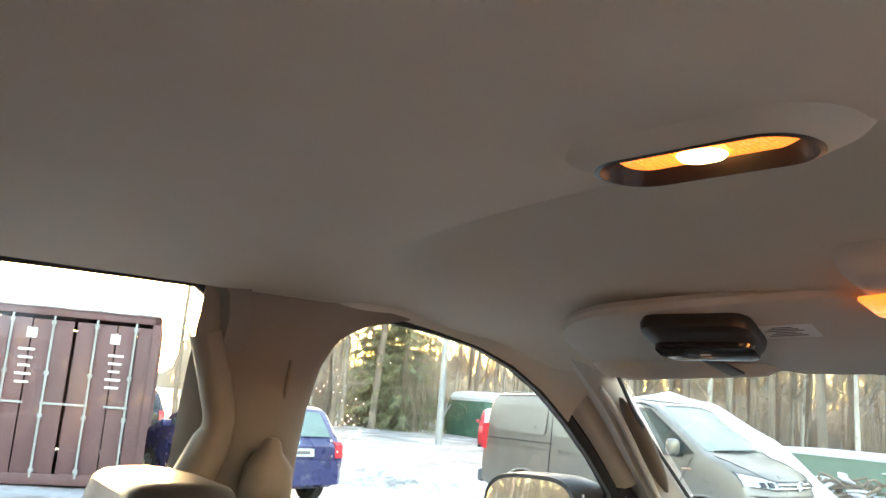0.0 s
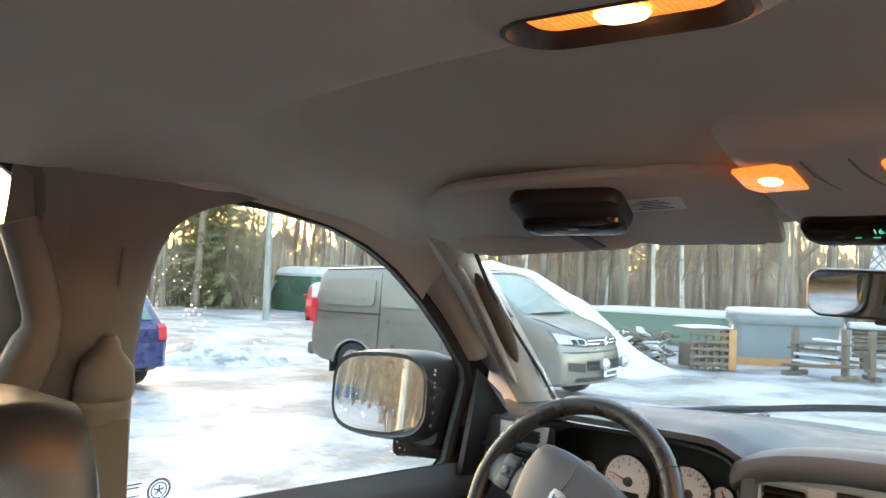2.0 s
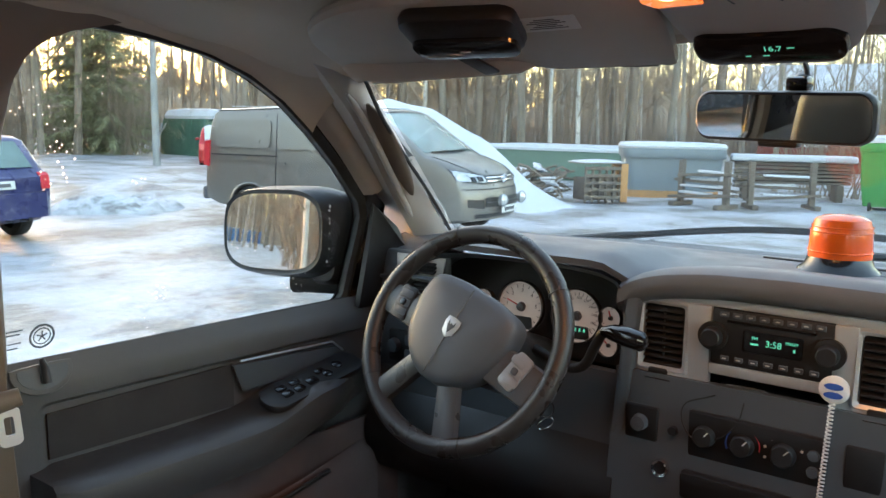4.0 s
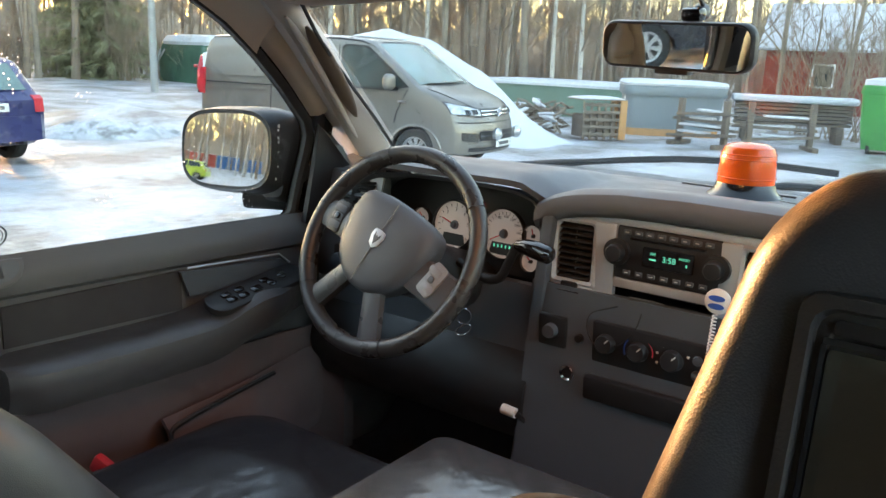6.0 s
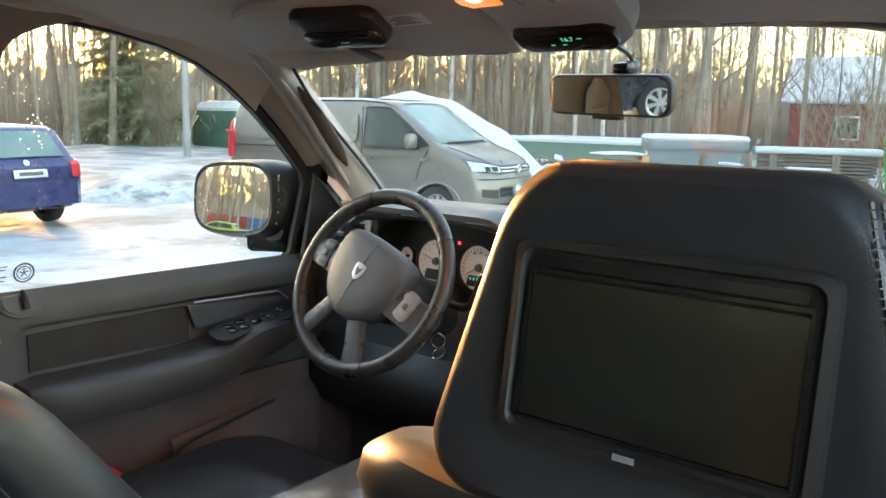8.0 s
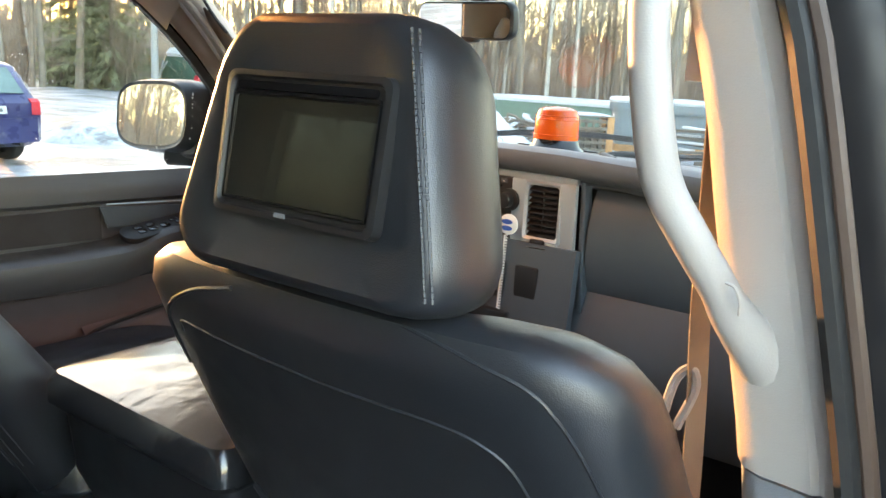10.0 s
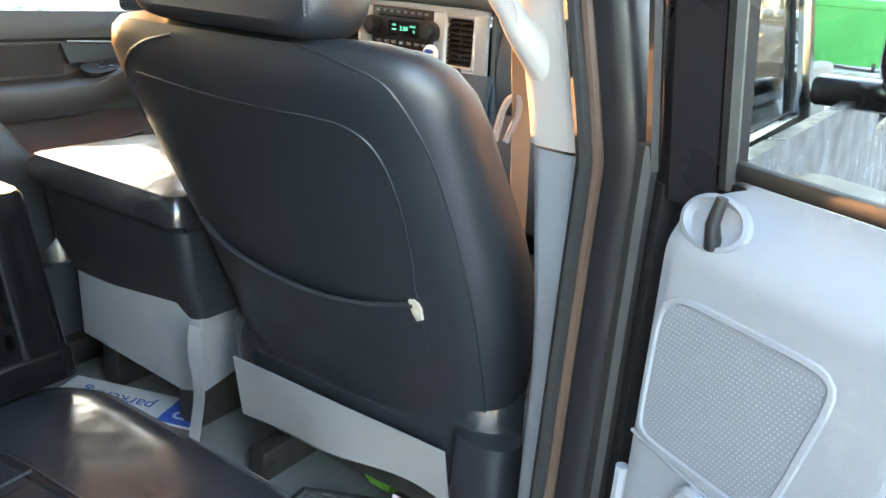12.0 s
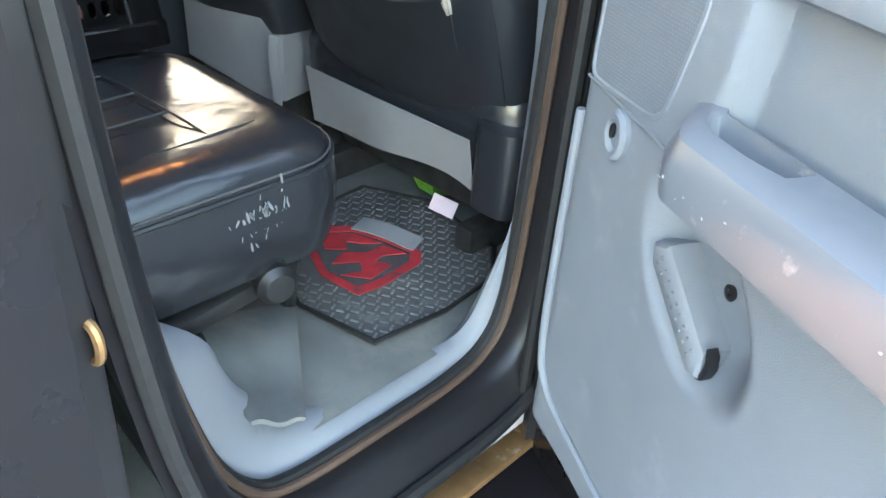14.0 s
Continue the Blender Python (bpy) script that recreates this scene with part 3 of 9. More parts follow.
# sail panel between window and pillar
part("sail_panel", sheet(lambda u, v: Vector((gx(0.15, 1.4) + 0.02 + 0.03 * u + 0.15 * 0.2 * v, 0.142 + 0.02 * v * (1 - u) + (0.215 - 0.15 * v) * u, 1.29 + 0.215 * v - 0.05 * u * v)), 10, 10, 0.015), M_BLACK, door)
part("sail_clip", box((0.012, 0.035, 0.008), (gx(0.2, 1.37) + 0.06, 0.20, 1.352), bevel=0.003), M_DASH, door)
dec_m = facing((gx(-0.467, 1.337) + 0.0035, -0.467, 1.337), (0, 1, 0), (0.2, 0, 1))
decal = part("glass_decal", join(lathe([(0.0165, 0), (0.020, 0), (0.020, 0.0006), (0.0165, 0.0006), (0.0165, 0)], dec_m, 28), lathe([(0.012, 0), (0.0138, 0), (0.0138, 0.0006), (0.012, 0.0006), (0.012, 0)], dec_m, 24),
                                 *[box((0.0022, 0.0085, 0.0006), m=dec_m @ pose(0, 0, 0.0003, 0, 0, a) @ pose(0, 0.0045, 0)) for a in range(0, 360, 72)]), M_FRIT, door, "round grey printed mark on the glass")
part("glass_print", join(*[box((w, 0.002, 0.0006), m=dec_m @ pose(-0.045 + dx, dy, 0.0003)) for w, dx, dy in ((0.030, 0, 0.016), (0.022, 0.0, 0.010), (0.026, 0.0, -0.004), (0.018, 0, -0.012))]), M_FRIT, door)
part("door_skin", sheet(lambda u, v: Vector((-0.985 + 0.03 * u + 0.10 * max(0, v - 0.7) ** 1.3, -0.62 + 1.0 * u, 0.48 + 0.785 * v)), 10, 12, 0.02), M_PAINT, door)

def oval(w, h, n=40, p=3.4):
    """A rounded outline between an ellipse and a rectangle."""
    return [(w / 2 * math.copysign(abs(math.cos(a)) ** (2 / p), math.cos(a)), h / 2 * math.copysign(abs(math.sin(a)) ** (2 / p), math.sin(a))) for a in (2 * math.pi * k / n for k in range(n))]


# outside mirror of the driver's door
om = thing("door_mirror", (-0.93, 0.17, 1.34), "black towing door mirror speckled with droplets", "door mirror")
OMC = Vector((-1.014, 0.118, 1.429))
om_m = facing(OMC, (1, 0.08, 0.05), (0, 0.10, 1))
part("mirror_glass", slab(oval(0.270, 0.164), om_m @ pose(0, 0, 0.0085), 0.002), M_MIRROR, om, "mirror glass reflecting woods and containers")
part("mirror_shell", loft([[om_m @ Vector((x * s + dx, y * s, z)) for x, y in oval(0.296, 0.188)] for s, z, dx in ((0.935, 0.0095, 0), (0.965, 0.012, 0.001), (1.0, 0.004, 0.004), (1.05, -0.015, 0.016), (1.08, -0.05, 0.024), (1.03, -0.08, 0.028), (0.86, -0.10, 0.03), (0.5, -0.115, 0.03))]), M_BLACK, om)
part("mirror_arm", loft([[Vector((x, y + dy, z)) for y, z in rrect(0.11, 0.050, 0.02, 4, 0.01, 1.322)] for x, dy in ((-0.965, 0.16), (-0.94, 0.18), (-0.90, 0.20), (-0.86, 0.215))]), M_BLACK, om)
part("mirror_post", loft([[om_m @ Vector((x * s + 0.12, y * s - 0.06, z)) for x, y in rrect(0.09, 0.10, 0.03, 4)] for s, z in ((0.8, -0.015), (1.0, -0.03), (1.0, -0.075), (0.8, -0.09))]), M_BLACK, om)
part("droplets", join(*[lathe([(0, 0), (0.003, 0), (0.002, 0.0015), (0, 0.002)], om_m @ pose(random.uniform(0.141, 0.155), random.uniform(-0.06, 0.06), 0.0, 0, 0, 0), 6) for _ in range(24)]), M_WHITE, om)

# rear side window behind the driver
w2 = thing("window_1", (-0.86, -1.0, 1.3), "closed rear side window of the cab in dark frame", "window", kind="structure")
pane, rubber, trim, outer = window_ring(WIN_R, gx, 1)
p2 = part("window_pane", pane, M_CLEAR, w2)
p2.visible_shadow = False
part("window_seal", rubber, M_RUBBER, w2)
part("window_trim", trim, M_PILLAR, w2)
part("door_skin_frame", outer, M_GLOSS, w2)
wl = part("wall_left", sheet(lambda u, v: Vector((gx(-1.7, 1.31) + 0.05 + 0.02 * u, -1.75 + 1.22 * u, 0.66 + 0.665 * v)), 20, 12), M_DOORD, None)
tagged(wl, "dark plastic lining of the rear door, closed", "wall", kind="structure")


# B-pillar on the driver's side: wide taupe moulding with belt guide
bp = thing("pillar_1", (-0.80, -0.62, 0.66), "taupe moulded pillar trim with tan belt guide", "pillar", kind="structure")
def bpl(v, u):
    z = 1.02 + 0.82 * v
    edge_f = float(np.interp(z, [1.0, 1.30, 1.56, 1.64, 1.712, 1.753, 1.781, 1.796, 1.83], [-0.525, -0.533, -0.546, -0.544, -0.532, -0.511, -0.472, -0.41, -0.28]))
    y = -0.735 + (edge_f + 0.735) * u
    x = gx(y, z) + 0.012 + (0.058 - 0.056 * sm(1.62, 1.80, z)) * math.sin(math.pi * min(1, max(0, u))) ** 0.6 + 0.018 * sm(1.55, 1.25, z)
    return Vector((x, y, z))
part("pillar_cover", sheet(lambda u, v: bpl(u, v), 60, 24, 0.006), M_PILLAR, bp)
def rail_pt(y):
    zt = float(np.interp(y, [-1.75, -0.80, -0.55, -0.496, -0.462, -0.42, -0.338, -0.236, -0.155, -0.076, 0.0, 0.06], [1.822, 1.820, 1.806, 1.797, 1.795, 1.798, 1.788, 1.768, 1.740, 1.697, 1.640, 1.59]))
    return Vector((gx(y, zt) + 0.002, y, zt + 0.046))
def rail_sheet(u, v):
    y = -1.74 + 1.735 * u
    e = rail_pt(y)
    a = Vector((-0.52, y, liner_z(-0.52, y) - 0.0004 + 0.006 * sm(-0.60, -0.85, y)))
    b = a + Vector((-0.14, 0, liner_z(-0.58, y) - liner_z(-0.52, y)))
    d = Vector((e.x + 0.014, y, e.z - 0.044))
    c = d + Vector((0.030, 0, 0.055))
    w = 1 - v
    return a * w ** 3 + b * (3 * w * w * v) + c * (3 * w * v * v) + d * v ** 3
part("liner_rail", sheet(rail_sheet, 70, 14), M_LINER, bp, "rounded cloth edge of the headliner")
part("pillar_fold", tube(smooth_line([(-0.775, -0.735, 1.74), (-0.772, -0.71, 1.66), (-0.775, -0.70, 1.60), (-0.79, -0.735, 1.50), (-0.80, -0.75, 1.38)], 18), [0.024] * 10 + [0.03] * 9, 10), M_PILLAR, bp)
part("belt_slot", box((0.005, 0.006, 0.15), (-0.778, -0.600, 1.64), (0, 12, 0), 0.002), M_BELT, bp)
gm = pose(-0.750, -0.628, 1.520, 0, 10, 0)
part("belt_guide", loft([[gm @ Vector((0.004 + dx + x * sx, y * s, z)) for x, y in rrect(0.052, 0.066, 0.024, 5)] for z, s, sx, dx in ((0.078, 0.22, 0.3, 0), (0.072, 0.38, 0.5, 0), (0.058, 0.50, 0.7, 0), (0.048, 0.80, 0.85, 0), (0.036, 1.06, 1.0, 0.002), (0.010, 1.18, 1.1, 0.004), (-0.002, 1.16, 1.0, 0.003), (-0.008, 1.12, 0.8, 0), (-0.014, 1.16, 0.95, 0.002), (-0.034, 1.12, 0.95, 0.002), (-0.042, 0.98, 0.8, 0))]), M_PILLAR, bp)
belt = thing("seat_belt", (-0.70, -0.63, 1.2), "tan seat belt webbing hanging with chrome latch plate", "seat belt", group="seat belts")
def ribbon(pts, w, wdir, thick=0.0015):
    wd = Vector(wdir).normalized() * w / 2
    return loft([[p - wd, p + wd, p + wd + Vector((thick, -thick, 0)), p - wd + Vector((thick, -thick, 0))] for p in [Vector(q) for q in pts]])
part("webbing", ribbon(smooth_line([(-0.728, -0.628, 1.485), (-0.716, -0.632, 1.42), (-0.704, -0.636, 1.33), (-0.70, -0.632, 1.2), (-0.70, -0.62, 1.0), (-0.72, -0.60, 0.75)], 18), 0.054, (0.35, 1, 0)), M_BELT, belt)
part("belt_loop", tube([(-0.694, -0.668, 1.312), (-0.686, -0.64, 1.318), (-0.672, -0.606, 1.326)], [0.011, 0.014, 0.011], 10), M_PILLAR, belt)
lp = facing((-0.680, -0.618, 1.288), (0.3, 1, 0.1), (0.12, -0.16, 1))
part("latch_plate", loft([[lp @ Vector((x, y, z)) for x, y in pts] for pts, z in ((rrect(0.026, 0.052, 0.007, 4), 0), (rrect(0.027, 0.053, 0.007, 4), 0.0015), (rrect(0.026, 0.052, 0.007, 4), 0.003), (rrect(0.011, 0.026, 0.003, 4, 0, 0.002), 0.003), (rrect(0.011, 0.026, 0.003, 4, 0, 0.002), 0))], caps=False), M_WHITE, belt, "pale metal latch plate with a slot")

# A-pillar on the driver's side, with grab handle bulge
ap = thing("pillar_2", (-0.74, 0.2, 1.4), "taupe windscreen pillar trim with a moulded grab handle", "pillar", kind="structure")
APTS = [(-0.690, -0.115, 1.800), (-0.700, -0.045, 1.752), (-0.712, 0.03, 1.695), (-0.730, 0.10, 1.635), (-0.752, 0.18, 1.560), (-0.772, 0.26, 1.485), (-0.792, 0.36, 1.400), (-0.81, 0.46, 1.32)]
ac = smooth_line(APTS, 30)
def ap_ring(i, p):
    t = i / 30
    w = 0.048 + 0.03 * t
    out = Vector((-1, 0.05, 0.35)).normalized()
    fw = Vector((0.86, 0.48, 0.12)).normalized()
    inn = Vector((0.62, -0.72, -0.25)).normalized()
    return [p + out * 0.112 + fw * -0.006, p + out * 0.092 + inn * 0.016, p + out * 0.050 + inn * 0.034, p + inn * 0.042, p + inn * 0.037 + fw * w * 0.40, p + fw * w * 0.80 + inn * 0.016, p + fw * w * 0.96, p + fw * w * 0.8 - inn * 0.02, p - inn * 0.02 + out * 0.06]
part("pillar_cover", loft([ap_ring(i, p) for i, p in enumerate(ac)]), M_TAUPE, ap)
hp = [p + Vector((0.62, -0.72, -0.25)).normalized() * 0.036 + Vector((0.86, 0.48, 0.12)).normalized() * 0.040 for p in ac]
# a flat tube in the darker taupe draws the shade inside the handle
part("grab_hollow_shade", tube([hp[i] for i in range(8, 20)], [0.004, 0.012, 0.017, 0.020, 0.021, 0.021, 0.021, 0.021, 0.020, 0.017, 0.012, 0.004], 14, flat=0.38), M_PILLAR, ap, "hollow of the grab handle, its shade given by darker colour")
part("grab_rim", tube([p + Vector((-0.012, -0.012, -0.012)) for p in hp[6:22]], [0.003] + [0.006] * 14 + [0.003], 10), M_TAUPE, ap)
def pillar_edge(d, dx):
    line_ = [(p.x, p.y) for p in smooth_line([(-0.076, 1.697, 0), (0.0, 1.640, 0), (0.069, 1.580, 0), (0.148, 1.500, 0)], 24)]
    return [Vector((gx(y, z) + dx, y + d * 0.66, z + d * 0.75)) for y, z in line_]
part("pillar_edge", loft([pillar_edge(d, dx) for d, dx in ((0.026, 0.004), (0.028, 0.026), (0.036, 0.040), (0.060, 0.052), (0.095, 0.060))], closed=False), M_TAUPE, ap)
part("pillar_seal", tube([p + Vector((-1, 0.05, 0.35)).normalized() * 0.118 for p in ac], 0.012, 8), M_RUBBER, ap)
part("screen_edge", tube(smooth_line([(-0.615, -0.040, 1.742), (-0.640, 0.04, 1.672), (-0.676, 0.155, 1.597), (-0.702, 0.27, 1.515), (-0.735, 0.385, 1.432), (-0.76, 0.47, 1.37)], 20), 0.004, 6), M_BLACK, ap)

# windscreen
wscr = thing("windscreen", (0, 0.4, 1.4), "clear windscreen with dark edge and snow specks", "windscreen", kind="structure")
def ws(u, v):
    x = (u - 0.5) * 2
    hw = 0.775 - 0.155 * v
    y = 0.53 - 0.56 * v + 0.26 * (1 - x * x) * (1 - 0.55 * v)
    z = 1.345 + 0.405 * v + (0.02 + 0.022 * v) * (1 - x * x)
    return Vector((x * hw + 0.005, y, z))
wpane = part("windscreen_pane", sheet(ws, 24, 14, 0.004), M_CLEAR, wscr)
wpane.visible_shadow = False
def header(u, v):
    x = (u - 0.5) * 1.30
    a, b = Vector((x, 0.045, liner_z(x, 0.045) + 0.002)), ws(0.5 + x / 1.24 * 0.96, 1.0) + Vector((0, 0.004, -0.004))
    return a.lerp(b, v) + Vector((0, 0, -0.006 * math.sin(math.pi * v)))
part("header_trim", sheet(header, 28, 5, 0.004), M_LINER, wscr)

# right side: front door, pillar, openings
door2 = thing("door_2", (0.88, -0.1, 0.62), "closed dark front passenger door", "door", kind="structure")
mirror_out = [(y, z) for y, z in WIN_F]
pane, rubber, trim, outer = window_ring(mirror_out, gxr, -1)
pp = part("window_pane", pane, M_CLEAR, door2)
pp.visible_shadow = False
part("window_seal", rubber, M_RUBBER, door2)
part("door_skin_frame", outer, M_GLOSS, door2)
part("door_trim", sheet(lambda u, v: Vector((gxr(0, 1.31) - 0.03 - 0.04 * math.sin(math.pi * v) ** 2, -0.56 + 0.9 * u, 0.66 + 0.65 * v)), 20, 16, 0.03), M_DOORD, door2)
part("door_skin", sheet(lambda u, v: Vector((1.005 - 0.055 * max(0, v - 0.72) ** 1.2 - 0.02 * math.exp(-((v - 0.55) / 0.08) ** 2), -0.585 + 1.05 * u, 0.48 + 0.845 * v)), 12, 30, 0.02), M_PAINT, door2)
part("door_handle", tube(smooth_line([(1.02, -0.50, 1.16), (1.045, -0.46, 1.165), (1.045, -0.36, 1.165), (1.02, -0.32, 1.16)], 12), 0.014, 8), M_GLOSS, door2)
om2 = thing("door_mirror", (1.0, 0.17, 1.34), "black towing door mirror on the passenger side", "door mirror")
m2 = facing((1.16, 0.11, 1.43), (1, 0.16, 0), (0, 0.06, 1))
part("mirror_glass", slab(rrect(0.25, 0.178, 0.062, 7), m2 @ pose(0, 0, 0.0085), 0.002), M_MIRROR, om2)
part("mirror_shell", loft([[m2 @ Vector((x * s, y * s, z)) for x, y in rrect(0.285, 0.20, 0.07, 7)] for s, z in ((0.94, 0.008), (1.0, 0.004), (1.01, -0.015), (0.99, -0.05), (0.90, -0.08), (0.7, -0.10))]), M_GLOSS, om2)
part("mirror_arm", box((0.16, 0.10, 0.05), (1.0, 0.17, 1.335), bevel=0.012), M_GLOSS, om2)

# B-pillar on the passenger side
bp2 = thing("pillar_3", (0.84, -0.6, 0.66), "pale grey pillar trim over a darker grey lower half", "pillar", kind="structure")
def bpr(z):
    yb = 0.02 * max(0, 1.33 - z) * 0.6
    bulge = float(np.interp(z, [0.66, 0.88, 1.07, 1.13, 1.23, 1.32, 1.5], [0.043, 0.042, 0.040, 0.035, 0.021, 0.007, 0.002]))
    out = []
    for x, y in ((0.800, -0.53), (0.790, -0.59), (0.7915, -0.622), (0.800, -0.637), (0.812, -0.643), (0.851, -0.648), (0.856, -0.644), (0.871, -0.647), (0.876, -0.640), (0.880, -0.60), (0.880, -0.53)):
        w = max(0.0, min(1.0, (x - 0.79) / 0.09))
        lean = -(0.205 + 0.055 * w) * max(0, z - 1.33) - 0.15 * max(0, z - 1.55) ** 1.3
        out.append(Vector((x + lean + bulge * (1 - 0.9 * w), y - yb, z)))
    return out
part("upper_cover", loft([bpr(z) for z in np.linspace(1.3245, 1.86, 22)]), M_PALE, bp2, "pale grey upper pillar cover")
part("lower_cover", loft([[p + Vector((0.002, 0.003, 0)) for p in bpr(z)] for z in np.linspace(0.66, 1.321, 12)]), M_GREY, bp2, "grey lower pillar cover")
# front-facing inner part up to the front door
part("inner_cover", loft([[Vector((x - 0.2 * max(0, z - 1.33), y, z)) for x, y in ((0.80, -0.53), (0.80, -0.50), (0.83, -0.475), (0.885, -0.475), (0.885, -0.53))] for z in np.linspace(0.66, 1.86, 14)]), M_TAUPE, bp2)
grab = thing("grab_handle", (0.78, -0.64, 1.42), "pale grey moulded grab handle on the pillar", "grab handle")
part("grip", tube(smooth_line([(0.850, -0.585, 1.335), (0.828, -0.606, 1.372), (0.806, -0.634, 1.408), (0.792, -0.657, 1.434), (0.782, -0.673, 1.458), (0.768, -0.692, 1.488), (0.751, -0.703, 1.520), (0.741, -0.706, 1.560), (0.731, -0.702, 1.61), (0.722, -0.690, 1.67), (0.712, -0.655, 1.73), (0.706, -0.62, 1.76)], 36), [0.012, 0.017, 0.021, 0.024, 0.024, 0.023, 0.021, 0.019, 0.0175, 0.016, 0.015, 0.014] + [0.0128] * 21 + [0.012, 0.011, 0.009, 0.008], 16), M_PALE, grab)
part("cover_joint", tube(smooth_line([(0.7925, -0.688, 1.463), (0.798, -0.687, 1.461), (0.801, -0.684, 1.453), (0.801, -0.680, 1.442)], 14), 0.0011, 6), M_TAUPE, grab)
belt2 = thing("seat_belt", (0.74, -0.53, 1.33), "tan seat belt with latch plate hanging on the pillar", "seat belt", group="seat belts")
part("webbing", ribbon(smooth_line([(0.735, -0.575, 1.63), (0.735, -0.56, 1.50), (0.735, -0.548, 1.40), (0.738, -0.53, 1.28), (0.75, -0.52, 1.0), (0.78, -0.52, 0.72)], 16), 0.032, (0.2, 1, 0)), M_BELT, belt2)
part("latch_plate", tube(smooth_line([(0.728, -0.550, 1.300), (0.738, -0.545, 1.335), (0.733, -0.545, 1.352), (0.722, -0.55, 1.34), (0.716, -0.555, 1.30)], 14), 0.0060, 8, flat=0.7), M_SKIRT, belt2, "chrome latch plate with pale plastic")
part("belt_guide", loft([[Vector((0.738 + x, -0.582 + y, z)) for x, y in ((-0.018, -0.022), (0.02, -0.022), (0.022, 0.02), (-0.018, 0.022))] for z in (1.585, 1.60, 1.66, 1.675)]), M_TAUPE, belt2)

# door opening: outline (y, z) of the hole at the jamb
OPEN = smooth_line([(-0.655, 1.80, 0), (-0.660, 1.5, 0), (-0.668, 1.2, 0), (-0.676, 0.90, 0), (-0.690, 0.74, 0), (-0.725, 0.675, 0), (-0.80, 0.650, 0), (-0.95, 0.648, 0), (-1.06, 0.652, 0), (-1.12, 0.675, 0), (-1.165, 0.74, 0), (-1.195, 0.84, 0), (-1.215, 0.95, 0), (-1.235, 1.15, 0), (-1.25, 1.40, 0), (-1.255, 1.6, 0), (-1.235, 1.76, 0), (-1.16, 1.815, 0), (-0.95, 1.822, 0), (-0.74, 1.82, 0)], 120)
OPEN = [Vector((p.x, p.y)) for p in OPEN]
def jx(z):
    return 0.880 - 0.25 * max(0, z - 1.33) - 0.1 * max(0, z - 1.6)
def jring(d, dx):
    return [Vector((jx(p.y) + dx, p.x, p.y)) for p in grow(OPEN, d)]
frame_ob = thing("door_opening", (0.9, -0.95, 0.64), "dark painted door opening with rubber seals and scuffed sill", "door opening", kind="structure")
part("inner_seal", tube(jring(-0.004, 0.001), 0.0085, 8, closed=True), M_RUBBER, frame_ob)
# second seal line, with the warm sunlight in its colour
part("sunglow_seal", tube(jring(-0.002, 0.013), 0.0062, 8, closed=True), M_SUNSEAL, frame_ob, "rubber seal coloured brown by painted sun glow")
part("jamb", loft([jring(0.012, -0.010), jring(0.004, 0.010), jring(0.003, 0.018), jring(0.002, 0.030), jring(0.004, 0.046), jring(0.010, 0.056), jring(0.022, 0.062), jring(0.034, 0.078), jring(0.060, 0.090)], caps=False), M_JAMB, frame_ob, "dark painted jamb with dirt and scratches")
part("outer_seal", tube(jring(0.040, 0.088), 0.010, 8, closed=True), M_RUBBER, frame_ob)
low = [k for k, p in enumerate(OPEN) if p.y < (1.02 if p.x < -0.95 else 0.95)]
def trim_line(d, dx, wide=0.0):
    g = grow(OPEN, d)
    out = []
    for k in low:
        p, t = g[k], sm(-0.95, -1.14, OPEN[k].x) * (1 - sm(0.80, 0.95, OPEN[k].y))
        q = grow(OPEN, d - wide * t)[k] if t > 0 and wide else p
        k2 = 1 - 0.45 * sm(-0.86, -0.72, q.x) - 0.33 * sm(0.68, 0.84, q.y) if q.x > -0.95 else 1.0
        dive = 0.035 * sm(0.76, 0.94, q.y) if q.x > -0.95 else 0.0
        out.append(Vector((jx(q.y) + dx * k2, q.x + dive, q.y)))
    return out
part("sill_trim", loft([trim_line(0.006, -0.004), trim_line(-0.006, -0.010), trim_line(-0.015, -0.020, 0.01), trim_line(-0.020, -0.036, 0.02), trim_line(-0.020, -0.058, 0.05), trim_line(-0.010, -0.080, 0.07), trim_line(0.010, -0.095, 0.07)], caps=False, closed=False), M_GREY, frame_ob, "scuffed grey plastic sill trim")
cpil = sheet(lambda u, v: Vector((0.70 + 0.19 * u - 0.2 * max(0, 0.72 + 1.1 * v - 1.33), -1.255 - 0.02 * u + 0.10 * max(0, 0.30 - v) * 2.2 * (1) + 0.0 * v, 0.70 + 1.1 * v)), 10, 24, 0.02)
part("rear_jamb", box((0.05, 0.10, 0.95), (0.945, -1.335, 0.98), bevel=0.01), M_JAMB, frame_ob)
part("rear_cover", cpil, M_BLACK, frame_ob)
part("striker", tube(smooth_line([(0.940, -1.301, 1.021), (0.973, -1.293, 1.021), (0.973, -1.293, 1.050), (0.940, -1.301, 1.052)], 16), 0.0042, 8), M_GOLD, frame_ob, "brassy door striker")
part("check_strap", join(box((0.05, 0.03, 0.05), (0.955, -0.648, 0.98), bevel=0.006), box((0.03, 0.012, 0.03), (0.965, -0.660, 1.10), bevel=0.004), box((0.03, 0.012, 0.03), (0.965, -0.660, 0.86), bevel=0.004)), M_UNDER, frame_ob)
step = thing("side_step", (0.97, -0.4, 0.5), "dark side step with a scuffed gold-brown tread strip", "side step")
part("step_body", box((0.12, 2.0, 0.06), (1.015, -0.35, 0.497), bevel=0.015), M_PAINT, step)
part("tread_strip", box((0.040, 1.6, 0.012), (0.962, -0.45, 0.535), (0, -6, 0), 0.003), M_GOLD, step)

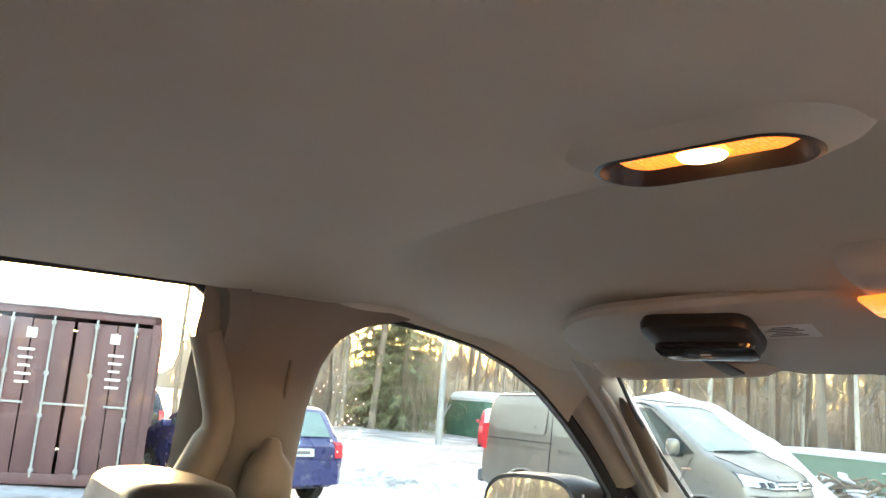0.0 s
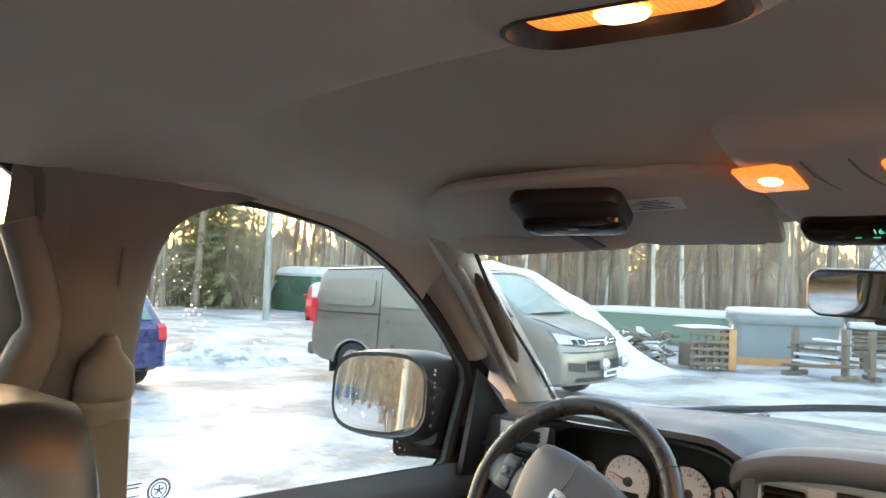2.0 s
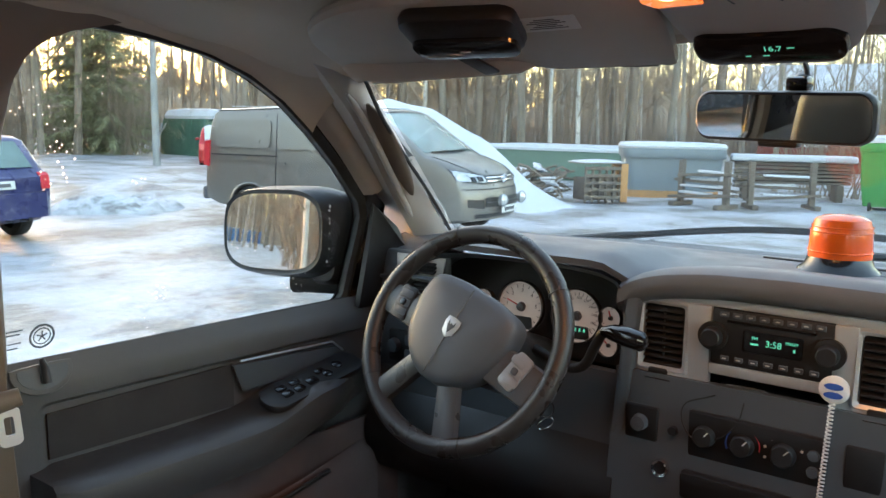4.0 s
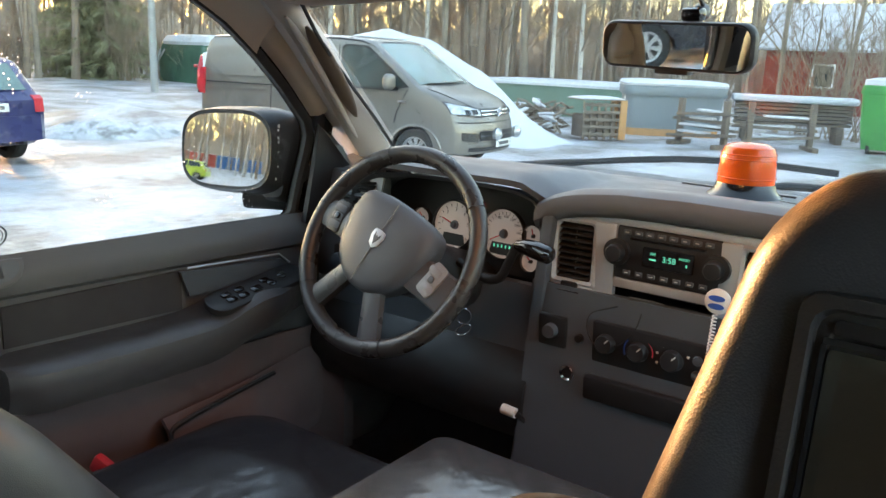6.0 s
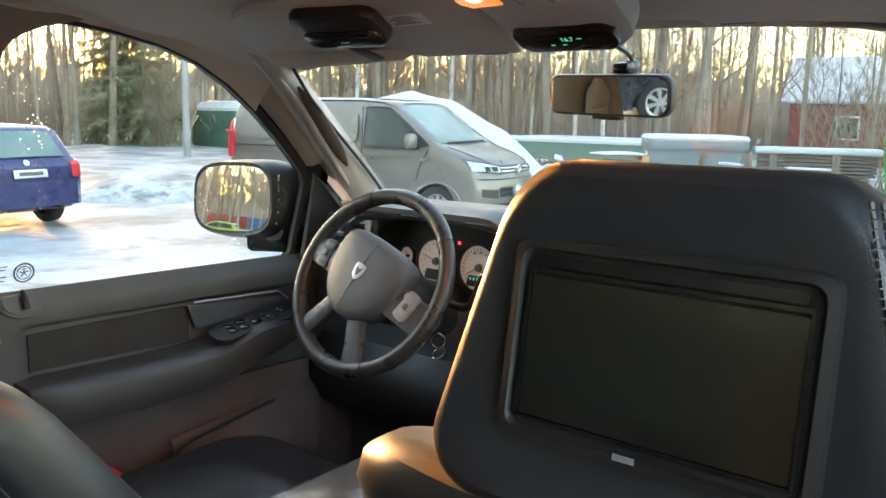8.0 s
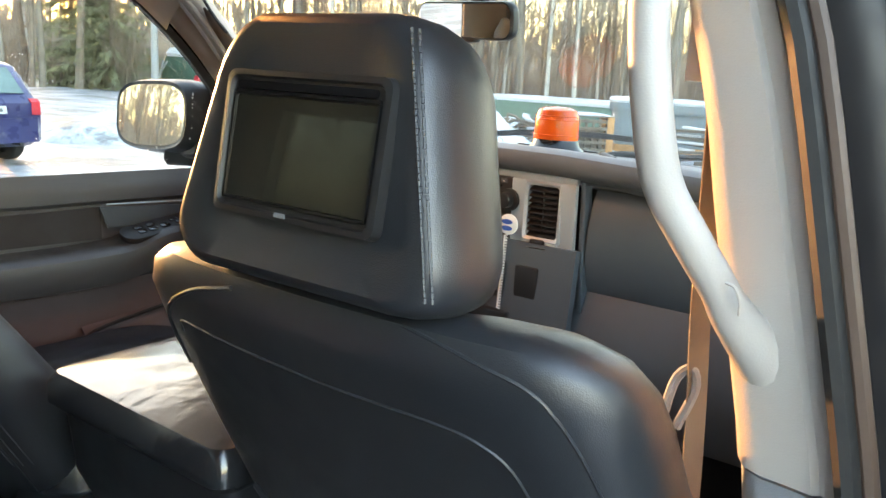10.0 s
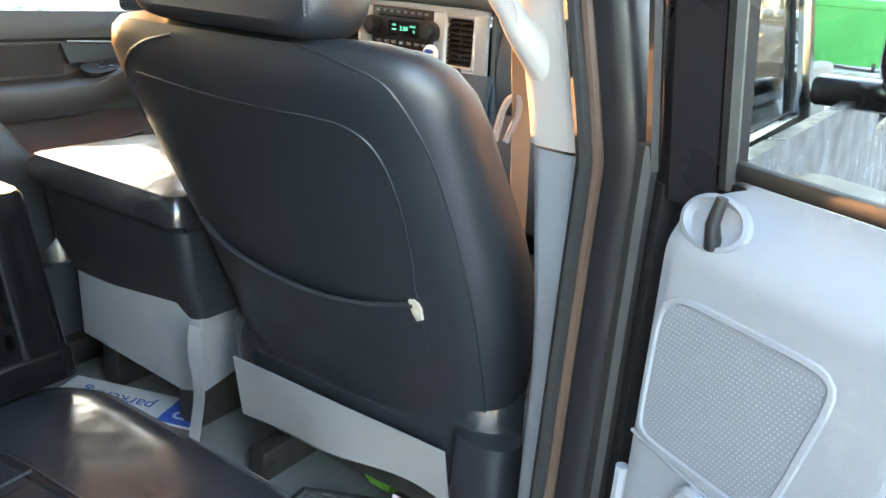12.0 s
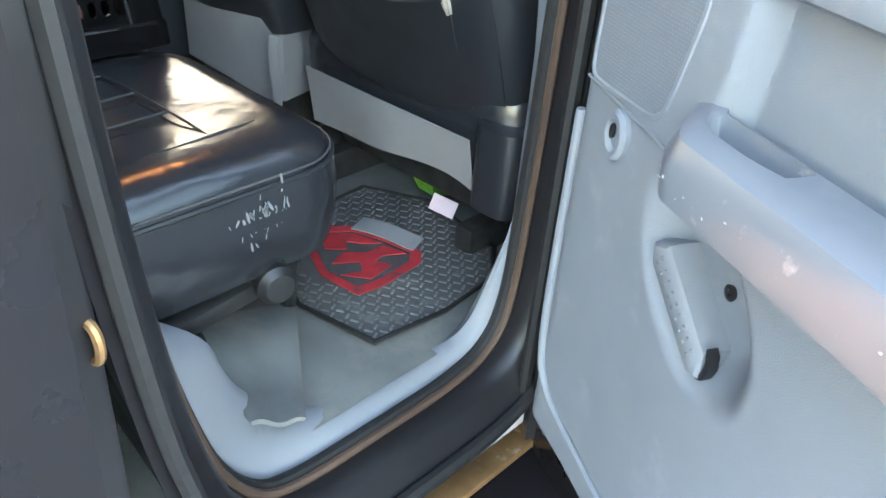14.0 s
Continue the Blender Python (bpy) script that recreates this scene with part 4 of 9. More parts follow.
# closing walls
wr = part("wall_rear", join(box((1.62, 0.05, 0.66), (0.0, -1.66, 1.0)), box((0.30, 0.05, 0.55), (-0.66, -1.66, 1.58)), box((0.30, 0.05, 0.55), (0.66, -1.66, 1.58)), box((1.1, 0.05, 0.1), (0, -1.66, 1.81))), M_DOORD, None)
tagged(wr, "dark lined rear wall of the cab with rear window opening", "wall", kind="structure")
rwin = part("window_2", box((1.06, 0.005, 0.46), (0, -1.665, 1.545)), M_TINT, None)
tagged(rwin, "dark tinted rear window of the cab", "window", kind="structure")
wrr = part("wall_right", join(sheet(lambda u, v: Vector((0.87 - 0.2 * max(0, 0.66 + 1.15 * v - 1.33), -1.68 + 0.41 * u, 0.66 + 1.15 * v)), 6, 12, 0.03)), M_GREYD, None)
tagged(wrr, "grey lining behind the rear door opening", "wall", kind="structure")
kp = part("wall_kick", join(box((0.04, 0.34, 0.74), (-0.845, 0.43, 0.98), bevel=0.01), box((0.04, 0.34, 0.74), (0.855, 0.43, 0.98), bevel=0.01)), M_DOORD, None)
tagged(kp, "dark kick panels beside the footwells", "wall", kind="structure")
fw = part("wall_front", box((1.66, 0.04, 0.72), (0, 0.56, 0.98), bevel=0.01), M_BLACK, None)
tagged(fw, "black firewall below the dashboard", "wall", kind="structure")

# outer body of the pickup
body = thing("pickup_body", (0, -0.5, 0.0), "dark painted pickup body with snow on the hood", "pickup truck")
part("roof", sheet(lambda u, v: Vector(((u - 0.5) * 1.58, -1.74 + 1.76 * v, 1.985 - 0.13 * abs((u - 0.5) * 2) ** 4 - 0.09 * sm(0.75, 1, v))), 20, 16, 0.02), M_PAINT, body)
part("hood", sheet(lambda u, v: Vector(((u - 0.5) * 1.7, 0.86 + 1.35 * v, 1.245 - 0.10 * v ** 2 - 0.10 * abs((u - 0.5) * 2) ** 4)), 16, 12, 0.02), M_PAINT, body)
part("hood_snow", sheet(lambda u, v: Vector(((u - 0.5) * 1.62, 0.90 + 1.26 * v, 1.285 - 0.10 * v ** 2 - 0.10 * abs((u - 0.5) * 2) ** 4 + 0.012 * noise.noise((u * 7, v * 7, 3)))), 30, 26, 0.03), M_SNOW, body, "snow lying on the hood")
for sx in (-1, 1):
    part("front_fender", sheet(lambda u, v: Vector((sx * (0.97 + 0.03 * math.sin(math.pi * v)), 0.45 + 1.75 * u, max(0.62 + 0.62 * v, 0.62 + 0.32 * max(0, 1 - ((u - 0.52) / 0.28) ** 2) ** 0.5) if v < 1 else 1.20)), 20, 10, 0.02), M_PAINT, body)
    part("bed_side", sheet(lambda u, v: Vector((sx * (0.985 + 0.02 * math.sin(math.pi * v)), -3.75 + 2.0 * u, max(0.62 + 0.72 * v, 0.62 + 0.32 * max(0, 1 - ((u - 0.55) / 0.26) ** 2) ** 0.5) if v < 1 else 1.34)), 20, 10, 0.03), M_PAINT, body)
    part("rocker", box((0.07, 2.3, 0.10), (sx * 0.905, -0.62, 0.59), bevel=0.02), M_PAINT, body)
part("rear_quarter", sheet(lambda u, v: Vector((0.995 - 0.10 * max(0, v - 0.62) ** 1.2 * 2, -1.735 + 0.42 * u, 0.50 + 1.34 * v)), 8, 20, 0.02), M_PAINT, body)
part("rear_quarter", sheet(lambda u, v: Vector((-0.995 + 0.10 * max(0, v - 0.62) ** 1.2 * 2, -1.735 + 0.42 * u, 0.50 + 1.34 * v)), 8, 20, 0.02), M_PAINT, body)
part("rear_door_skin", sheet(lambda u, v: Vector((-0.995 + 0.08 * max(0, v - 0.7) ** 1.2, -1.33 + 0.70 * u, 0.50 + 0.83 * v)), 6, 10, 0.02), M_PAINT, body)
part("tailgate", box((1.7, 0.06, 0.6), (0, -3.75, 1.0), bevel=0.02), M_PAINT, body)
part("bed_floor", box((1.75, 2.0, 0.05), (0, -2.75, 0.82)), M_PAINT, body)
part("nose", box((1.8, 0.12, 0.55), (0, 2.24, 0.88), bevel=0.04), M_PAINT, body)
part("chassis", box((0.9, 5.6, 0.18), (0, -0.8, 0.5), bevel=0.02), M_UNDER, body)


def wheel_parts(parent, at, r=0.33, w=0.22, spokes=5, axis=(1, 0, 0), rim_mat=None):
    """A tyre with a spoked rim; axis points out of the car."""
    z = Vector(axis).normalized()
    up = Vector((0, 0, 1))
    m = facing(at, up.cross(z) if abs(z.z) < 0.9 else (1, 0, 0), up)
    rim_mat = rim_mat or M_ALLOY
    tyre = part("tyre", lathe([(r * 0.62, -w / 2), (r * 0.92, -w / 2), (r, -w * 0.36), (r, w * 0.36), (r * 0.92, w / 2), (r * 0.66, w / 2), (r * 0.62, w * 0.42)], m, 32), M_TYRE, parent)
    bms = [lathe([(r * 0.56, w * 0.40), (r * 0.64, w * 0.47), (r * 0.66, w * 0.44), (r * 0.60, w * 0.2), (r * 0.56, w * 0.2)], m, 32), lathe([(0, w * 0.36), (r * 0.12, w * 0.36), (r * 0.14, w * 0.2), (0, w * 0.2)], m, 16)]
    for k in range(spokes):
        bms.append(slab([(-r * 0.05, 0), (r * 0.05, 0), (r * 0.10, r * 0.58), (-r * 0.10, r * 0.58)], m @ pose(0, 0, w * 0.28, 0, 0, 360 * k / spokes), 0.02))
    part("rim", join(*bms), rim_mat, tyre)
    part("brake_disc", lathe([(0, w * 0.05), (r * 0.55, w * 0.05), (r * 0.55, w * 0.10), (0, w * 0.10)], m, 20), M_UNDER, tyre)


for wx, wy in ((-0.93, 1.36), (0.93, 1.36), (-0.93, -2.62), (0.93, -2.62)):
    wheel_parts(body, (wx, wy, 0.40), 0.40, 0.26, 8, (1 if wx > 0 else -1, 0, 0))

# ---- ceiling fittings ----
dome = thing("dome_lamp", (0.02, -0.63, 1.87), "lit amber dome lamp in an oval dark recess", "ceiling lamp")
dz = liner_z(0.02, -0.63)
dm = facing((0.025, -0.625, dz - 0.004), (1, 0.16, 0), (0, -1, 0.02))
part("housing", loft([[dm @ Vector((x, y, z)) for x, y in rrect(w, h, h * 0.49, 8)] for w, h, z in ((0.290, 0.150, -0.034), (0.236, 0.108, -0.003), (0.182, 0.074, 0.010), (0.162, 0.060, -0.002), (0.152, 0.050, -0.012), (0.146, 0.044, -0.014))], caps=False), M_LINER, dome)
part("dark_rim", loft([[dm @ Vector((x, y, z)) for x, y in rrect(w, h, h * 0.49, 8)] for w, h, z in ((0.183, 0.075, 0.0105), (0.174, 0.068, 0.0115), (0.164, 0.060, 0.002), (0.152, 0.050, -0.010))], caps=False), M_BLACK, dome)
lens = part("lens", loft([[dm @ Vector((x, y, z)) for x, y in rrect(w, h, h * 0.49, 8)] for w, h, z in ((0.156, 0.052, -0.010), (0.151, 0.049, -0.002), (0.138, 0.038, 0.002))]), M_AMBER, dome, "glowing ribbed amber lens")
part("lens_rib", join(*[box((0.0012, 0.030, 0.0008), m=dm @ pose(-0.055 + 0.0046 * k, 0, 0.0022)) for k in range(25)]), M_AMBER, lens)
part("bulb", loft([[dm @ Vector((x, y, z)) for x, y in rrect(w, h, h * 0.49, 6)] for w, h, z in ((0.040, 0.030, 0.004), (0.036, 0.026, 0.0065), (0.02, 0.012, 0.0075))]), M_BULB, lens, "bright bulb glowing through the lens")
dl = new("dome_light", bpy.data.lights.new("dome_light", "AREA"))
dl.data.shape, dl.data.size, dl.data.size_y, dl.data.energy, dl.data.color = "RECTANGLE", 0.12, 0.035, 0.035, (1.0, 0.42, 0.12)
dl.matrix_world = look((0.025, -0.625, dz - 0.017), (0.025, -0.60, 1.0))

visor = thing("sun_visor", (-0.30, -0.17, 1.79), "folded-up grey vinyl sun visor with a label", "sun visor")
vc = Vector((-0.302, -0.150, 1.788))
vm = facing(vc, (1, 0.20, 0.045), (-0.06, -0.96, 0.27))
vpts = [(-0.262, -0.050), (-0.252, -0.090), (-0.20, -0.108), (0.02, -0.108), (0.07, -0.125), (0.215, -0.130), (0.232, -0.118), (0.236, 0.02), (0.21, 0.10), (0.17, 0.120), (-0.10, 0.118), (-0.18, 0.104), (-0.235, 0.07), (-0.258, 0.02)]
vout = resample([(p.x, p.y, 0) for p in smooth_line([(x, y, 0) for x, y in vpts + vpts[:1]], 70)][:-1], 64)
v2d = [Vector((p.x, p.y)) for p in vout]
part("board", loft([[vm @ Vector((p.x, p.y, z)) for p in grow(v2d, d)] for d, z in ((-0.014, -0.014), (-0.004, -0.010), (0, 0), (-0.003, 0.009), (-0.014, 0.0145))]), M_VISOR, visor)
part("pivot_roll", tube([vm @ Vector((-0.248, -0.055, 0.000)), vm @ Vector((-0.236, -0.062, 0.004)), vm @ Vector((-0.19, -0.074, 0.006)), vm @ Vector((0.02, -0.088, 0.004)), vm @ Vector((0.06, -0.095, 0.0))], [0.016, 0.026, 0.028, 0.021, 0.006], 16), M_VISOR, visor)
part("label", slab(rrect(0.075, 0.040, 0.002, 2), vm @ pose(0.100, 0.040, 0.0148), 0.0006), M_PAPER, visor, "white printed label")
part("label_print", join(*[box((0.05 - 0.012 * (k % 3), 0.0018, 0.0004), m=vm @ pose(0.098, 0.028 + 0.005 * k, 0.0156)) for k in range(6)]), M_INK, visor)
part("clip", join(tube([vm @ Vector((0.155, -0.128, -0.002)), vm @ Vector((0.205, -0.132, -0.002))], 0.012, 12), box((0.02, 0.03, 0.02), m=vm @ pose(0.18, -0.13, -0.012), bevel=0.005)), M_BLACK, visor, "black visor clip")
case = thing("glasses_case", (-0.30, -0.16, 1.775), "black plastic clip-on case fixed to the visor", "case")
cm = vm @ pose(-0.004, 0.062, 0.0148, 0, 0, -6)
part("case_body", loft([[cm @ Vector((x, y, z)) for x, y in rrect(w, h, 0.022, 6)] for w, h, z in ((0.148, 0.098, 0), (0.152, 0.102, 0.008), (0.148, 0.098, 0.018), (0.132, 0.084, 0.023))]), M_BLACK, case)
part("lid", loft([[cm @ Vector((x, y - 0.02, z)) for x, y in rrect(w, h, 0.02, 6)] for w, h, z in ((0.140, 0.056, 0.022), (0.138, 0.054, 0.028), (0.12, 0.04, 0.030))]), M_GLOSS, case)
part("badge_bar", box((0.014, 0.003, 0.001), m=cm @ pose(0.0, -0.02, 0.0305)), M_PAPER, case)
part("clip", box((0.026, 0.105, 0.004), m=cm @ pose(-0.02, -0.098, 0.0085, -2, 0, 24), bevel=0.0015), M_BLACK, case)
visor2 = thing("sun_visor", (0.40, -0.17, 1.79), "folded-up grey vinyl sun visor on the passenger side", "sun visor")
vm2 = facing((0.415, -0.160, 1.806), (1, -0.20, -0.045), (0.06, -0.97, 0.20))
part("board", loft([[vm2 @ Vector((-p.x, p.y, z)) for p in grow(v2d, d)] for d, z in ((-0.012, -0.012), (-0.003, -0.009), (0, 0), (-0.003, 0.009), (-0.012, 0.0125))]), M_VISOR, visor2)
part("clip", tube([vm2 @ Vector((-0.155, -0.128, -0.002)), vm2 @ Vector((-0.205, -0.132, -0.002))], 0.012, 12), M_BLACK, visor2)

oc = thing("overhead_console", (0.045, -0.2, 1.8), "taupe overhead console with two lit amber map lamps and trip display", "overhead console")
def oc_ring(y, hw, ztop, zbot):
    return [Vector((0.047 + x * hw, y, ztop + (zbot - ztop) * f)) for x, f in ((-1.0, 0.0), (-0.98, 0.35), (-0.90, 0.75), (-0.72, 0.95), (-0.3, 1.0), (0.3, 1.0), (0.72, 0.95), (0.90, 0.75), (0.98, 0.35), (1.0, 0.0))]
part("console_body", loft([oc_ring(-0.312, 0.085, 1.868, 1.846), oc_ring(-0.306, 0.104, 1.866, 1.832), oc_ring(-0.292, 0.113, 1.864, 1.824), oc_ring(-0.22, 0.119, 1.852, 1.806), oc_ring(-0.15, 0.116, 1.832, 1.782), oc_ring(-0.09, 0.110, 1.822, 1.758), oc_ring(-0.055, 0.096, 1.812, 1.745), oc_ring(-0.035, 0.07, 1.80, 1.752)]), M_TAUPE, oc)
for sx in (-1, 1):
    lm = facing((0.047 + sx * 0.073, -0.225, 1.8065), (1, 0, 0.0), (0, -0.96, 0.24))
    ln = part("map_lens", slab([(sx * a, b) for a, b in ((-0.030, -0.030), (0.022, -0.034), (0.034, -0.018), (0.032, 0.030), (-0.016, 0.036), (-0.030, 0.026))], lm @ pose(0, 0, -0.002), 0.006, 0.0015), M_AMBER, oc, "glowing amber map lamp lens")
    part("bulb", lathe([(0, 0.004), (0.013, 0.004), (0.010, 0.006), (0, 0.007)], lm, 16), M_BULB, ln)
    la = new("map_light", bpy.data.lights.new("map_light", "AREA"))
    la.data.size, la.data.energy, la.data.color = 0.045, 0.036, (1.0, 0.42, 0.12)
    la.matrix_world = look(lm @ Vector((0, 0, 0.010)), lm @ Vector((0, 0, 1)))
dm2 = facing((0.047, -0.098, 1.7595), (1, 0, 0), (0, -0.86, 0.50))
disp = part("display", loft([[dm2 @ Vector((x, y, z)) for x, y in rrect(w, h, 0.024, 6)] for w, h, z in ((0.168, 0.062, -0.004), (0.165, 0.059, 0.004), (0.15, 0.048, 0.006))]), M_GLOSS, oc, "black trip computer display")
text("readout", "16.7", 0.0125, dm2 @ pose(0.006, 0.002, 0.0062), M_LED, disp, "green figures")
for bx, by, bw in ((0.026, 0.003, 0.008), (-0.002, -0.010, 0.007), (-0.022, -0.010, 0.006)):
    part("readout_bar", box((bw, 0.0013, 0.0006), m=dm2 @ pose(bx, by, 0.0062)), M_LED, disp)
part("seam", join(tube([(0.018, -0.262, 1.8155), (0.020, -0.225, 1.8065), (0.028, -0.20, 1.8000), (0.034, -0.188, 1.7955)], 0.0014, 6), tube([(0.064, -0.262, 1.8155), (0.066, -0.225, 1.8065), (0.074, -0.20, 1.8000), (0.082, -0.188, 1.7955)], 0.0014, 6)), M_DASH, oc)

im = thing("rear_view_mirror", (0.02, 0.12, 1.74), "black framed rear-view mirror on the windscreen", "mirror")
mm = facing((0.018, 0.098, 1.683), (0.242, -0.037, -0.006), (-0.02, -0.10, 1))
part("mirror_shell", loft([[mm @ Vector((x * s, y * s, z)) for x, y in [(a, b * (1 + 0.05 * math.cos(a * 12))) for a, b in rrect(0.246, 0.068, 0.022, 6)]] for s, z in ((0.968, 0.0045), (1.0, 0.0), (1.0, -0.012), (0.92, -0.026), (0.6, -0.034))]), M_BLACK, im)
part("mirror_glass", slab([(a, b * (1 + 0.05 * math.cos(a * 12))) for a, b in rrect(0.237, 0.059, 0.018, 6)], mm @ pose(0, 0, 0.0035), 0.0015), M_MIRROR, im)
part("button_lip", box((0.055, 0.008, 0.02), m=mm @ pose(0.0, -0.037, -0.006), bevel=0.003), M_BLACK, im)
part("stalk", tube([mm @ Vector((0.01, 0.02, -0.03)), mm @ Vector((0.01, 0.045, -0.045)), (0.03, 0.165, 1.735)], [0.011, 0.012, 0.014], 10), M_BLACK, im)
part("mount", box((0.032, 0.02, 0.024), m=mm @ pose(0.012, 0.043, -0.03), bevel=0.006), M_GLOSS, im)
part("cable", tube(smooth_line([(0.035, 0.16, 1.73), (0.042, 0.12, 1.752), (0.045, 0.04, 1.765), (0.047, -0.03, 1.768)], 14), 0.0035, 6), M_BLACK, im)

# ---- steering wheel ----
sw = thing("steering_wheel", (-0.44, 0.02, 1.32), "dark leather four-spoke steering wheel turned slightly clockwise, grey airbag cover", "steering wheel")
tilt = radians(27)
wm = facing((-0.436, 0.0, 1.318), (1, 0.02, 0), (0, math.sin(tilt), math.cos(tilt))) @ pose(0, 0, 0, 0, 0, -20)
RW = 0.183
rim = [wm @ Vector((RW * math.cos(a), RW * math.sin(a), -0.005)) for a in np.linspace(0, 2 * math.pi, 65)[:-1]]
rw_ob = part("rim", tube(rim, 0.0165, 14, closed=True), M_RIM, sw)
for a in (52, 128, 232, 308):
    part("rim_seam", tube([wm @ Vector((RW * math.cos(radians(a)) + 0.0172 * math.cos(b) * math.cos(radians(a)), RW * math.sin(radians(a)) + 0.0172 * math.cos(b) * math.sin(radians(a)), -0.005 + 0.0172 * math.sin(b))) for b in np.linspace(0, 2 * math.pi, 17)[:-1]], 0.0009, 5, closed=True), M_BLACK, rw_ob)
hubp = [(p.x * 1.16, p.y * 1.04) for p in smooth_line([(-0.088, 0.030, 0), (-0.080, 0.066, 0), (-0.045, 0.078, 0), (0.0, 0.080, 0), (0.045, 0.078, 0), (0.080, 0.066, 0), (0.088, 0.030, 0), (0.078, -0.025, 0), (0.055, -0.062, 0), (0.025, -0.082, 0), (0, -0.086, 0), (-0.025, -0.082, 0), (-0.055, -0.062, 0), (-0.078, -0.025, 0), (-0.088, 0.030, 0)], 56)][:-1]
hub = part("airbag_cover", loft([[wm @ Vector((x * s, y * s, z)) for x, y in hubp] for s, z in ((0.97, -0.02), (1.0, 0.005), (0.985, 0.018), (0.94, 0.026), (0.80, 0.032), (0.45, 0.036), (0.1, 0.037))]), M_HUB, sw)
part("cover_seam", tube([wm @ Vector((0, y, 0.0375 - 0.15 * abs(y) ** 1.9)) for y in np.linspace(0.076, -0.080, 14)], 0.0009, 5), M_BLACK, hub)
part("badge", slab([(0, -0.019), (0.011, -0.012), (0.015, 0.006), (0.013, 0.015), (0, 0.017), (-0.013, 0.015), (-0.015, 0.006), (-0.011, -0.012)], wm @ pose(0, 0.006, 0.0365), 0.003, 0.001), M_SILVER, hub, "chrome shield badge")
part("badge_inlay", slab([(0, -0.011), (0.004, -0.004), (0.0075, 0.003), (0.007, 0.010), (0.003, 0.003), (0, 0.006), (-0.003, 0.003), (-0.007, 0.010), (-0.0075, 0.003), (-0.004, -0.004)], wm @ pose(0, 0.006, 0.0395), 0.001), M_DASH, hub)
def spoke(a0, w0, a1, w1, r0=0.06, r1=0.178):
    rings = []
    for k in range(7):
        t = k / 6
        a, w, r = radians(a0 + (a1 - a0) * t), w0 + (w1 - w0) * t, r0 + (r1 - r0) * t
        c, tn = Vector((r * math.cos(a), r * math.sin(a), 0.012 - 0.016 * t)), Vector((-math.sin(a), math.cos(a), 0))
        rings.append([wm @ (c + tn * w * f + Vector((0, 0, h))) for f, h in ((-0.5, -0.008), (-0.45, 0.004), (-0.2, 0.008), (0.2, 0.008), (0.45, 0.004), (0.5, -0.008), (0.3, -0.016), (-0.3, -0.016))])
    return loft(rings)
# all spokes are grey; the left two get a dark colour as shade
for a, w0, w1, mt in ((184, 0.066, 0.056, M_RIM), (-2, 0.066, 0.070, M_SPOKE), (243, 0.040, 0.046, M_RIM), (297, 0.040, 0.046, M_SPOKE)):
    part("spoke", spoke(a, w0, a, w1), mt, sw)
pads = ((-0.128, -0.006, 184), (0.130, 0.004, -6))
for px, py, a in pads:
    pad = part("button_pad", slab(rrect(0.034, 0.062, 0.008, 4), wm @ pose(px, py, 0.008, 0, 0, 6 if px < 0 else -10), 0.006, 0.002), M_BLACK if px < 0 else M_PADGREY, sw)
    for k in (-1, 0, 1):
        part("button", slab(rrect(0.028, 0.013, 0.004, 3), wm @ pose(px - 0.003 * k, py + k * 0.016, 0.0138, 0, 0, 6 if px < 0 else -10), 0.0012, 0.0004), M_DASH if px < 0 else M_PADGREY, pad)
    part("button_rocker", slab(rrect(0.012, 0.012, 0.004, 3), wm @ pose(px, py, 0.0145), 0.0025, 0.001), M_GLOSS if px < 0 else M_DASH, pad)
col = thing("steering_column", (-0.44, 0.12, 1.25), "black steering column cover with column shifter and ignition keys", "steering column")
part("column_cover", loft([[Vector((-0.436 + x * s, y + 0.0, z + dz2)) for x, z in ellipse(0.16, 0.13, 20)] for y, dz2, s in ((0.04, 1.285, 0.75), (0.07, 1.275, 1.0), (0.16, 1.235, 1.05), (0.27, 1.20, 0.95))]), M_BLACK, col)
part("shift_lever", tube(smooth_line([(-0.36, 0.12, 1.285), (-0.30, 0.115, 1.265), (-0.262, 0.11, 1.275), (-0.240, 0.105, 1.315), (-0.225, 0.10, 1.340), (-0.205, 0.095, 1.345)], 18), 0.0085, 10), M_BLACK, col)
part("shift_knob", tube([(-0.225, 0.098, 1.342), (-0.205, 0.095, 1.343), (-0.175, 0.088, 1.342), (-0.152, 0.082, 1.340), (-0.146, 0.081, 1.340)], [0.008, 0.014, 0.0165, 0.0155, 0.009], 14), M_GLOSS, col, "glossy black shift knob")
part("turn_lever", tube(smooth_line([(-0.50, 0.13, 1.29), (-0.57, 0.11, 1.30), (-0.62, 0.10, 1.31)], 8), 0.008, 8), M_BLACK, col)
part("ignition", lathe([(0, 0), (0.020, 0), (0.019, 0.014), (0.012, 0.018), (0, 0.018)], facing((-0.325, 0.075, 1.238), (1, 0.35, 0), (0, 0.4, 1)), 18), M_BLACK, col)
part("key", box((0.012, 0.035, 0.026), (-0.318, 0.050, 1.238), (20, 0, 10), 0.004), M_SPOKE, col)
for k, (dy, dzz, rr) in enumerate(((0.0, 0.0, 0.0145), (0.002, -0.026, 0.012))):
    part("key_ring", tube([Vector((-0.304 + 0.008 * math.sin(a) * k, 0.062 + dy + rr * math.cos(a) * 0.5, 1.204 + dzz + rr * math.sin(a))) + Vector((rr * math.cos(a) * 0.8, 0, 0)) for a in np.linspace(0, 2 * math.pi, 25)[:-1]], 0.0012, 6, closed=True), M_CHROME, col, "steel key ring")

